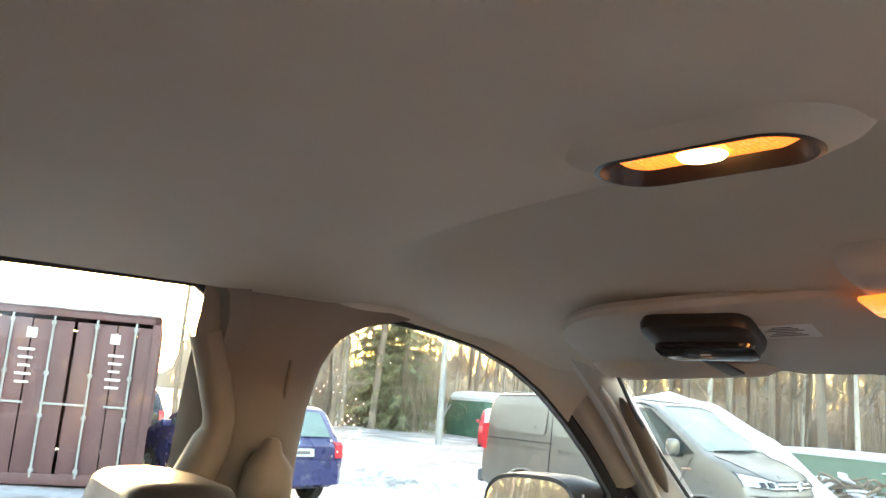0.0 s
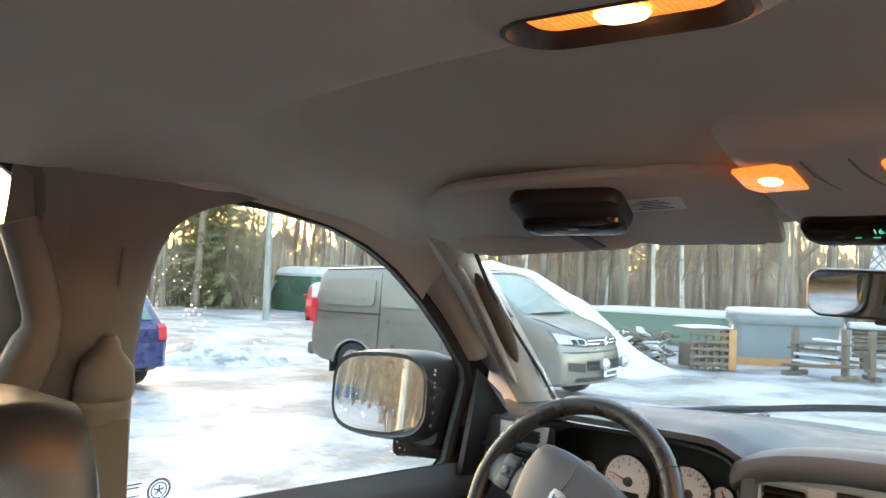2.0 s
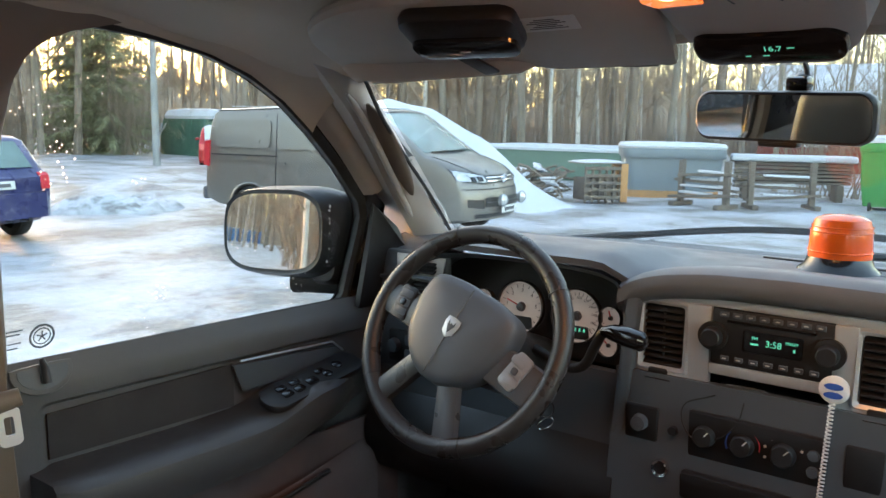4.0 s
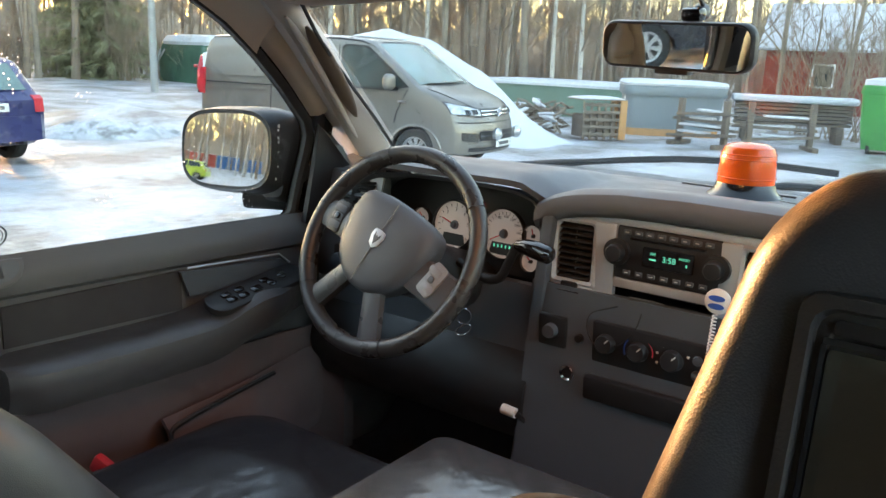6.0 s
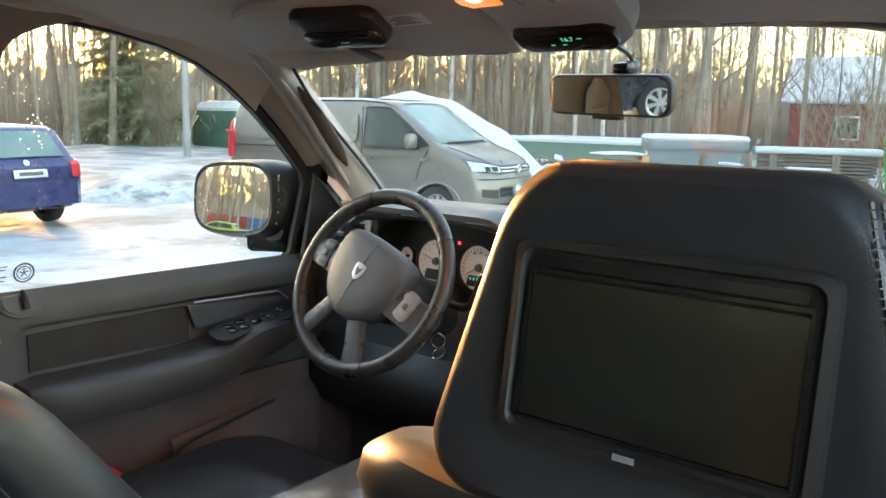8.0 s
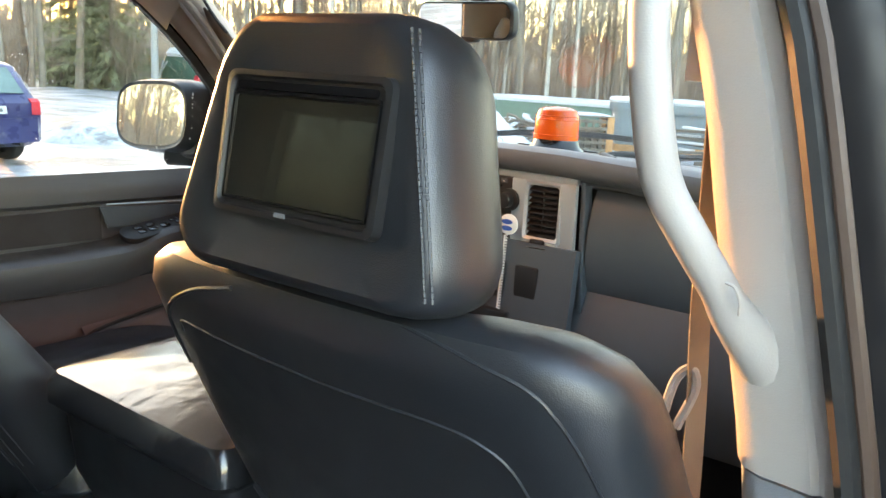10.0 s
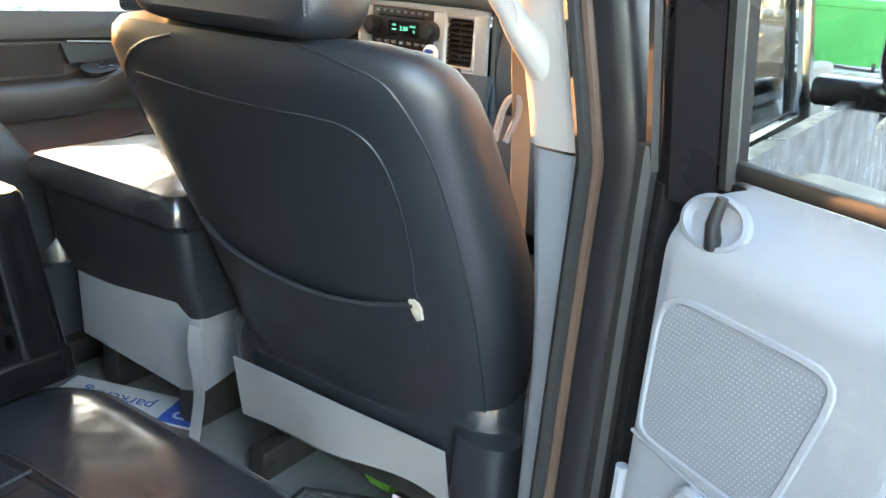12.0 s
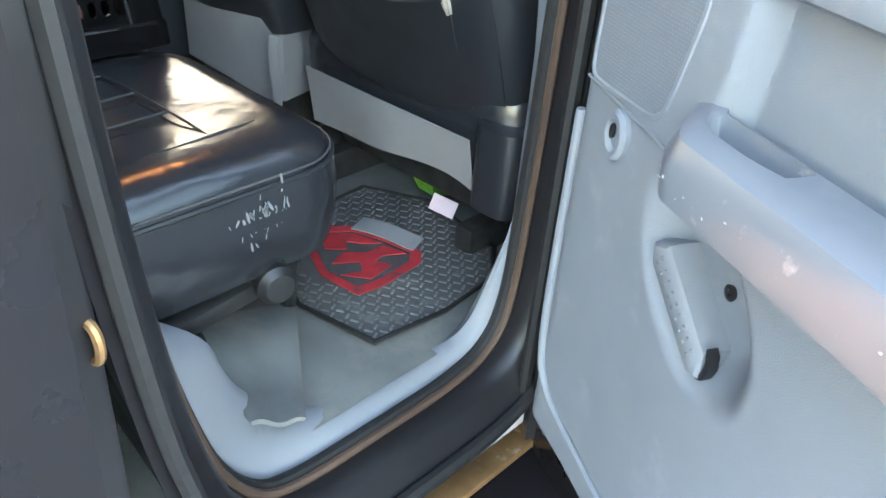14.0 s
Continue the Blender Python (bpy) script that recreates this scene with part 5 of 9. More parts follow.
# ---- dashboard ----
dash = thing("dashboard", (0, 0.35, 1.2), "dark grey dashboard with silver centre bezel", "dashboard")
def dash_top(u, v):
    x = -0.80 + 1.62 * u
    hood = sm(-0.70, -0.60, x) * (1 - sm(-0.28, -0.20, x))
    y0 = 0.205 - 0.035 * hood
    y = y0 + (0.80 - y0) * v - 0.20 * abs((x) / 0.8) ** 3 * v
    z = 1.402 + 0.040 * hood * math.exp(-v * 3) + 0.022 * math.sin(math.pi * min(1, v * 1.4)) - 0.018 * v - 0.015 * sm(0.25, 0.5, x) * (1 - v)
    if v < 0.08:
        z -= 0.012 * (1 - v / 0.08)
    return Vector((x, y, z))
part("top_pad", sheet(dash_top, 70, 40, -0.012), M_PAD, dash, "pale dusty dashboard pad")
def brow_ring(x):
    zt = float(np.interp(x, [-0.236, -0.20, -0.15, -0.08, 0.03, 0.2, 0.45, 0.80], [1.408, 1.428, 1.440, 1.448, 1.452, 1.451, 1.440, 1.415]))
    yo = 0.028 * sm(0.25, 0.8, x)
    return [Vector((x, y + yo, z)) for y, z in ((0.235, zt - 0.060), (0.200, zt - 0.052), (0.180, zt - 0.046), (0.170, zt - 0.034), (0.169, zt - 0.020), (0.175, zt - 0.007), (0.190, zt), (0.22, zt), (0.29, zt - 0.008), (0.37, 1.420), (0.40, 1.39))]
part("dash_brow", loft([brow_ring(x) for x in np.linspace(-0.236, 0.80, 40)]), M_PAD, dash, "padded lip over the centre bezel")
part("defrost_slot", box((0.22, 0.012, 0.004), (0.02, 0.50, 1.428), (0, 0, -3), 0.002), M_BLACK, dash)
part("defrost_slot", box((0.10, 0.010, 0.004), (-0.02, 0.345, 1.428), (0, 0, 2), 0.002), M_BLACK, dash)
def face(x0, x1, z0, z1, y0, y1, thick=0.02):
    return sheet(lambda u, v: Vector((x0 + (x1 - x0) * u, y0 + (y1 - y0) * v, z0 + (z1 - z0) * v)), 12, 10, thick)
part("lower_panel", join(face(-0.80, -0.235, 0.98, 1.245, 0.215, 0.215), face(-0.235, 0.255, 0.86, 1.262, 0.165, 0.200)), M_DASH, dash)
part("knee_panel", sheet(lambda u, v: Vector((-0.78 + 0.555 * u, 0.20 + 0.05 * math.sin(math.pi * v) * -1, 0.93 + 0.19 * v)), 12, 10, 0.015), M_BLACK, dash)
part("knee_panel", sheet(lambda u, v: Vector((0.22 + 0.60 * u, 0.225 - 0.04 * math.sin(math.pi * v), 0.92 + 0.26 * v)), 12, 10, 0.015), M_DASH, dash)
part("glovebox", sheet(lambda u, v: Vector((0.262 + 0.53 * u, 0.232 - 0.028 * math.sin(math.pi * v) ** 0.7 + 0.03 * u, 1.175 + 0.205 * v)), 14, 10, 0.015), M_DASH, dash, "dark glove box lid")
part("glovebox_edge", box((0.012, 0.03, 0.26), (0.252, 0.218, 1.265), (0, -3, 0), 0.004), M_DASH, dash)
part("centre_sides", join(box((0.024, 0.18, 0.52), (-0.226, 0.26, 1.13), (0, 4, 0), 0.006), box((0.55, 0.22, 0.10), (0.01, 0.30, 0.90), bevel=0.02)), M_DASH, dash)
# cluster
clus = part("instrument_panel", face(-0.675, -0.225, 1.235, 1.405, 0.275, 0.285, 0.01), M_BLACK, dash)
part("cluster_hood", loft([[Vector((-0.445 + x * s, y, 1.318 + z * s2)) for x, z in [(p.x, p.y) for p in smooth_line([(-0.225, -0.085, 0), (-0.228, 0.03, 0), (-0.17, 0.085, 0), (0, 0.098, 0), (0.17, 0.09, 0), (0.212, 0.05, 0), (0.215, -0.085, 0)], 30)]] for y, s, s2 in ((0.278, 0.97, 0.93), (0.20, 1.0, 1.0), (0.178, 1.02, 1.06), (0.170, 1.05, 1.13))], caps=False, closed=False), M_DASH, dash)
def gauge(x, z, r, label, ticks, needle):
    gm2 = facing((x, 0.262, z), (1, 0, 0), (0, 0.12, 1))
    g = part("gauge", lathe([(0, 0), (r, 0), (r, 0.004), (r * 0.97, 0.004), (r * 0.95, 0.001), (0, 0.001)], gm2, 32), M_DIAL, dash, label)
    part("gauge_rim", lathe([(r, 0), (r * 1.06, 0), (r * 1.06, 0.010), (r * 1.01, 0.012), (r, 0.004)], gm2, 32), M_BLACK, g)
    part("tick", join(*[box((0.0012, r * 0.13, 0.0006), m=gm2 @ pose(0, 0, 0.0016, 0, 0, a) @ pose(0, r * 0.84, 0)) for a in np.linspace(-130, 130, ticks)]), M_INK, g)
    part("needle", box((0.0022, r * 0.72, 0.002), m=gm2 @ pose(0, 0, 0.004, 0, 0, needle) @ pose(0, r * 0.34, 0), bevel=0.0006), M_RED, g, "red needle")
    part("needle_cap", lathe([(0, 0), (r * 0.2, 0), (r * 0.16, 0.006), (0, 0.007)], gm2 @ pose(0, 0, 0.002), 16), M_BLACK if r < 0.04 else M_SPOKE, g)
    return g, gm2
g1, gm1 = gauge(-0.472, 1.317, 0.049, "pale dial of the tachometer", 15, 70)
g2, gm2_ = gauge(-0.352, 1.317, 0.049, "pale dial of the speedometer", 23, 118)
gauge(-0.555, 1.320, 0.021, "small pale dial", 5, 40)
gauge(-0.284, 1.323, 0.021, "small pale dial", 5, 20)
gauge(-0.553, 1.268, 0.020, "small pale dial", 5, 60)
gauge(-0.286, 1.272, 0.020, "small pale dial", 5, 50)
for i, tx in enumerate(("1", "2", "3", "4", "5")):
    a = radians(175 - i * 42)
    text("figure", tx, 0.010, gm1 @ pose(0.032 * math.cos(a), 0.032 * math.sin(a), 0.0016), M_INK, g1)
for i, tx in enumerate(("80", "100", "120", "140", "160", "180", "200")):
    a = radians(115 - i * 26)
    text("figure", tx, 0.0075, gm2_ @ pose(0.034 * math.cos(a), 0.034 * math.sin(a), 0.0016), M_INK, g2)
for g, gmx in ((g1, gm1), (g2, gm2_)):
    part("dial_window", slab([(-0.024, -0.012), (0.024, -0.012), (0.030, -0.036), (-0.030, -0.036)], gmx @ pose(0, -0.006, 0.002), 0.002), M_BLACK, g)
part("gear_readout", join(*[box((0.0035, 0.006, 0.0006), m=gm2_ @ pose(-0.018 + 0.009 * k, -0.025, 0.0045)) for k in range(5)]), M_LED, g2)
part("warning_lamp", lathe([(0, 0), (0.004, 0), (0.003, 0.002), (0, 0.002)], facing((-0.412, 0.268, 1.365), (1, 0, 0), (0, 0, 1)), 12), M_REDLED, clus)


def vent(x0, x1, z0, z1, y, slats, parent, surround=None, across=True):
    """An air vent: dark box, slats, one upright vane."""
    v = part("vent", join(box((x1 - x0, 0.04, z1 - z0), ((x0 + x1) / 2, y + 0.028, (z0 + z1) / 2))), M_BLACK, parent)
    for k in range(slats):
        z = z0 + (z1 - z0) * (k + 0.5) / slats
        part("slat", box((x1 - x0 - 0.004, 0.022, 0.0035), ((x0 + x1) / 2, y + 0.004, z), (24, 0, 0), 0.001), M_BLACK, v)
    if surround:
        part("surround", loft([[Vector(((x0 + x1) / 2 + a, yy, (z0 + z1) / 2 + b)) for a, b in rrect(x1 - x0 + g, z1 - z0 + g, 0.006, 3)] for g, yy in ((0.0, y + 0.012), (0.001, y - 0.006), (0.012, y - 0.010), (0.022, y - 0.004))], caps=False), surround, v)
    return v


# silver centre bezel with openings left for vents, radio and tray
def bezel_bar(x0, x1, z0, z1, y=0.196):
    return box((x1 - x0, 0.014, z1 - z0), ((x0 + x1) / 2, y, (z0 + z1) / 2), (3, 0, 0), 0.003)
bez = part("centre_bezel", join(bezel_bar(-0.218, 0.240, 1.388, 1.402), bezel_bar(-0.218, -0.198, 1.246, 1.3885), bezel_bar(-0.122, -0.082, 1.240, 1.3885), bezel_bar(-0.0825, 0.1005, 1.279, 1.297), bezel_bar(0.0965, 0.130, 1.240, 1.3885), bezel_bar(0.206, 0.240, 1.246, 1.3885), bezel_bar(-0.198, -0.1215, 1.246, 1.268), bezel_bar(0.1295, 0.2065, 1.246, 1.268), bezel_bar(-0.082, 0.0965, 1.232, 1.244)), M_SILVER, dash, "satin silver centre bezel")
for x0, x1 in ((-0.194, -0.126), (0.134, 0.202)):
    v = vent(x0, x1, 1.276, 1.378, 0.196, 9, dash, M_SILVER)
    part("vane_tab", box((0.004, 0.014, 0.09), ((x0 + x1) / 2, 0.200, 1.328), bevel=0.001), M_BLACK, v)
    part("vent_wheel", box((0.032, 0.010, 0.012), ((x0 + x1) / 2 - 0.004, 0.187, 1.266), bevel=0.003), M_BLACK, v)
    part("vent_lip", box((0.044, 0.014, 0.004), ((x0 + x1) / 2 - 0.002, 0.186, 1.2565), (10, 0, 0), 0.001), M_CHROME, v)
part("side_panel", box((0.20, 0.02, 0.25), (-0.705, 0.204, 1.285), (0, 0, 0), 0.006), M_DASH, dash)
part("vent_panel", slab([(-0.725, 1.300), (-0.628, 1.300), (-0.604, 1.405), (-0.725, 1.405)], facing((0, 0.192, 0), (1, 0, 0), (0, 0, 1)), 0.006, 0.002), M_SILVER, dash, "satin grey vent surround")
vent(-0.712, -0.634, 1.310, 1.356, 0.182, 5, dash, M_DASH)
vent(-0.700, -0.622, 1.374, 1.396, 0.182, 3, dash)
sp = part("switch_plate", box((0.080, 0.012, 0.068), (-0.707, 0.192, 1.210), bevel=0.006), M_BLACK, dash)
part("lamp_switch", lathe([(0, 0), (0.015, 0), (0.013, 0.014), (0, 0.016)], facing((-0.727, 0.186, 1.212), (1, 0, 0), (0, 0, 1)), 18), M_DASH, sp)
for dz3 in (1.226, 1.196):
    part("dimmer", box((0.026, 0.010, 0.022), (-0.688, 0.186, dz3), bevel=0.004), M_DASH, sp)

radio = thing("car_radio", (0.008, 0.21, 1.345), "black car radio with green lit clock display", "car radio")
part("radio_face", box((0.178, 0.05, 0.090), (0.0085, 0.212, 1.342), bevel=0.003), M_BLACK, radio)
for sx in (-1, 1):
    part("radio_ear", lathe([(0, 0), (0.023, 0), (0.023, 0.010), (0, 0.012)], facing((0.0085 + sx * 0.085, 0.188, 1.343), (1, 0, 0), (0, 0, 1)), 20), M_BLACK, radio)
    part("knob", lathe([(0, 0), (0.0165, 0), (0.015, 0.016), (0.013, 0.018), (0, 0.018)], facing((0.0085 + sx * 0.084, 0.180, 1.343), (1, 0, 0), (0, 0, 1)), 24), M_BLACK, radio, "round radio knob")
rf = facing((0.0085, 0.1865, 1.342), (1, 0, 0), (0, 0, 1))
rdisp = part("display", slab(rrect(0.088, 0.034, 0.003, 2), rf @ pose(0.004, 0.0, 0), 0.0015), M_GLOSS, radio)
text("clock_figures", "3:58", 0.0140, rf @ pose(0.006, 0.0, 0.0018), M_LED, rdisp, "green clock figures")
text("band_figures", "FM", 0.0075, rf @ pose(-0.022, 0.006, 0.0018), M_LED, rdisp)
text("preset_word", "PRESET", 0.0058, rf @ pose(0.032, 0.006, 0.0018), M_LED, rdisp)
part("readout_bar", box((0.012, 0.003, 0.0004), m=rf @ pose(-0.022, -0.003, 0.0018)), M_LED, rdisp)
part("readout_bar", box((0.003, 0.005, 0.0004), m=rf @ pose(0.036, -0.004, 0.0018)), M_LED, rdisp)
part("disc_slot", box((0.13, 0.004, 0.004), (0.0085, 0.186, 1.369)), M_GLOSS, radio)
for k in range(8):
    part("button", box((0.014, 0.004, 0.008), (0.0085 - 0.070 + 0.020 * k, 0.186, 1.379), bevel=0.001), M_DASH, radio)
for k in range(7):
    part("button", box((0.013, 0.004, 0.008), (0.0085 - 0.066 + 0.022 * k, 0.186, 1.309), bevel=0.001), M_DASH, radio)
part("button_print", join(*[box((0.006, 0.0006, 0.0012), (0.0085 - 0.070 + 0.020 * k, 0.1834, 1.379)) for k in range(8)], *[box((0.006, 0.0006, 0.0012), (0.0085 - 0.066 + 0.022 * k, 0.1834, 1.309)) for k in range(7)]), M_PAPER, radio)
part("tray", join(box((0.178, 0.002, 0.04), (0.008, 0.30, 1.262)), box((0.178, 0.10, 0.002), (0.008, 0.25, 1.244)), box((0.178, 0.10, 0.002), (0.008, 0.25, 1.279))), M_BLACK, dash)
junk = thing("tangled_cable", (-0.02, 0.2, 1.247), "thin grey tangled cable lying in the dash tray", "cable")
part("cable", tube(smooth_line([(-0.065 + 0.07 * random.random(), 0.19 + 0.03 * random.random(), 1.2475 + 0.012 * random.random()) for _ in range(18)], 110), 0.0013, 5), M_SILVER, junk)
part("loose_wire", tube(smooth_line([(-0.055, 0.19, 1.25), (-0.075, 0.172, 1.244), (-0.108, 0.168, 1.228), (-0.112, 0.166, 1.20), (-0.09, 0.16, 1.176), (-0.05, 0.160, 1.186), (-0.025, 0.165, 1.215), (-0.02, 0.18, 1.246)], 40), 0.0012, 5), M_BLACK, junk)
part("paper_scrap", box((0.05, 0.03, 0.001), (0.025, 0.21, 1.2505), (6, 4, 20)), M_PAPER, junk)

hv = part("climate_panel", box((0.206, 0.014, 0.078), (0.002, 0.173, 1.180), (5, 0, 0), 0.004), M_BLACK, dash, "black climate control panel")
for x, r in ((-0.073, 0.018), (-0.014, 0.018), (0.046, 0.019)):
    km = facing((x, 0.166, 1.182), (1, 0, 0), (0, 0.08, 1))
    k = part("climate_knob", lathe([(0, 0), (r, 0), (r * 0.9, 0.014), (r * 0.8, 0.016), (0, 0.016)], km, 22), M_BLACK, hv)
    part("pointer", box((0.0018, r * 0.5, 0.001), m=km @ pose(0, 0, 0.0165, 0, 0, -40) @ pose(0, r * 0.5, 0)), M_PAPER, k)
def arc(cx, cz, r, a0, a1, mt, w=0.0018):
    km = facing((cx, 0.1655, cz), (1, 0, 0), (0, 0.08, 1))
    return part("dial_mark", tube([km @ Vector((r * math.cos(radians(a)), r * math.sin(radians(a)), 0.0005)) for a in np.linspace(a0, a1, 12)], w, 5, flat=0.4), mt, hv)
arc(-0.073, 1.182, 0.025, 120, 30, M_PAPER, 0.0014), arc(-0.014, 1.182, 0.0255, 205, 95, M_BLUE, 0.0026), arc(-0.014, 1.182, 0.0255, 95, -10, M_RED, 0.0026)
part("dial_print", join(*[box((0.004, 0.0008, 0.004), (0.046 + 0.028 * math.cos(radians(a)), 0.1645, 1.182 + 0.028 * math.sin(radians(a))), (0, a, 0)) for a in (200, 165, 130, 95, 60, 25)]), M_PAPER, hv)
for z in (1.166, 1.192):
    part("push_button", lathe([(0, 0), (0.009, 0), (0.008, 0.006), (0, 0.007)], facing((0.088, 0.166, z), (1, 0, 0), (0, 0, 1)), 16), M_DASH, hv)
part("tow_switch", box((0.056, 0.012, 0.060), (-0.180, 0.170, 1.180), (5, 0, 0), 0.004), M_BLACK, dash)
part("tow_knob", lathe([(0, 0), (0.014, 0), (0.012, 0.014), (0, 0.015)], facing((-0.180, 0.163, 1.182), (1, 0, 0), (0, 0, 1)), 18), M_DASH, dash)
part("small_knob", lathe([(0, 0), (0.008, 0), (0.007, 0.008), (0, 0.009)], facing((-0.126, 0.170, 1.178), (1, 0, 0), (0, 0, 1)), 16), M_BLACK, dash)
part("socket", lathe([(0.010, -0.01), (0.010, 0.002), (0.014, 0.004), (0.015, 0.0), (0.015, -0.01)], facing((-0.142, 0.163, 1.110), (1, 0, 0), (0, 0, 1)), 24), M_CHROME, dash, "chrome ringed power socket")
part("socket_hole", lathe([(0, -0.001), (0.0105, -0.001), (0.0105, 0.001), (0, 0.001)], facing((-0.142, 0.1625, 1.110), (1, 0, 0), (0, 0, 1)), 20), M_BLACK, dash)
part("lower_tray", box((0.23, 0.02, 0.045), (0.01, 0.160, 1.098), (4, 0, 0), 0.006), M_BLACK, dash)
part("cubby", box((0.052, 0.012, 0.066), (0.153, 0.176, 1.184), bevel=0.004), M_BLACK, dash)
chg = thing("phone_charger", (0.105, 0.17, 1.31), "white suction disc with blue face and coiled white cord", "charger")
cgm = facing((0.106, 0.172, 1.296), (1, 0, 0), (0, 0, 1))
part("disc", lathe([(0, 0), (0.0205, 0), (0.021, 0.004), (0.016, 0.008), (0, 0.009)], cgm, 24), M_WHITE, chg)
part("face_mark", join(slab(ellipse(0.026, 0.010, 16, 0, 0.006), cgm @ pose(0, 0, 0.009), 0.001), slab(ellipse(0.026, 0.010, 16, 0, -0.007), cgm @ pose(0, 0, 0.009), 0.001)), M_BLUE, chg, "blue disc face")
part("coil_cord", tube([(0.106 + 0.0035 * math.cos(k * 1.1) - 0.010 * (k / 260), 0.162 + 0.0035 * math.sin(k * 1.1), 1.276 - 0.26 * k / 260) for k in range(260)], 0.0015, 5), M_WHITE, chg, "coiled white cord")

beacon = thing("warning_beacon", (0.053, 0.43, 1.42), "orange warning beacon on black base on the dashboard", "beacon")
bm0 = Matrix.Translation((0.053, 0.43, 1.420))
part("base", lathe([(0, 0), (0.066, 0), (0.066, 0.010), (0.055, 0.020), (0.051, 0.034), (0, 0.034)], bm0, 32), M_GLOSS, beacon)
part("lens", lathe([(0.046, 0.030), (0.051, 0.034), (0.050, 0.06), (0.048, 0.085), (0.043, 0.098), (0.030, 0.104), (0, 0.106)], bm0, 40), M_ORANGE, beacon, "orange ribbed lens")
for rz, rr in ((0.044, 0.0512), (0.078, 0.0490), (0.086, 0.0482)):
    part("lens_ring", tube([bm0 @ Vector((rr * math.cos(a), rr * math.sin(a), rz)) for a in np.linspace(0, 2 * math.pi, 41)[:-1]], 0.0014, 6, closed=True), M_ORANGE, beacon)
part("reflector", lathe([(0, 0.03), (0.016, 0.034), (0.020, 0.07), (0, 0.075)], bm0, 16), M_CHROME, beacon)
part("lead", tube(smooth_line([(0.11, 0.42, 1.426), (0.15, 0.40, 1.428), (0.19, 0.38, 1.425), (0.22, 0.36, 1.42)], 10), 0.004, 6), M_BLACK, beacon)
part("plug", tube([(0.20, 0.37, 1.43), (0.235, 0.35, 1.425)], 0.012, 10), M_BLACK, beacon)

for (p0, p1, p2, nm) in (((-0.70, 0.62, 1.355), (-0.50, 0.76, 1.405), (0.12, 0.92, 1.437), "wiper"), ((-0.10, 0.84, 1.37), (0.15, 0.86, 1.405), (0.66, 0.74, 1.405), "wiper")):
    wp = thing(nm, p0, "black windscreen wiper resting at the foot of the glass", "wiper", group="windscreen wipers")
    part("arm", tube([p0, Vector(p0).lerp(Vector(p1), 0.5) + Vector((0, 0.01, 0.01)), p1, Vector(p1).lerp(Vector(p2), 0.45) + Vector((0, 0, 0.016))], [0.012, 0.010, 0.008, 0.006], 8), M_BLACK, wp)
    part("blade", loft([[Vector(p1).lerp(Vector(p2), t) + Vector((0, dy, dz3 - 0.004 + 0.022 * math.sin(math.pi * t))) for dy, dz3 in ((-0.007, -0.008), (0.007, -0.008), (0.004, 0.007), (-0.004, 0.007))] for t in np.linspace(-0.05, 1, 14)]), M_BLACK, wp)
part("cowl", sheet(lambda u, v: Vector((-0.80 + 1.6 * u, 0.60 + 0.30 * v + 0.26 * (1 - (2 * u - 1) ** 2) - 0.10, 1.285 - 0.03 * v)), 16, 4, 0.01), M_BLACK, body, "black wiper cowl")

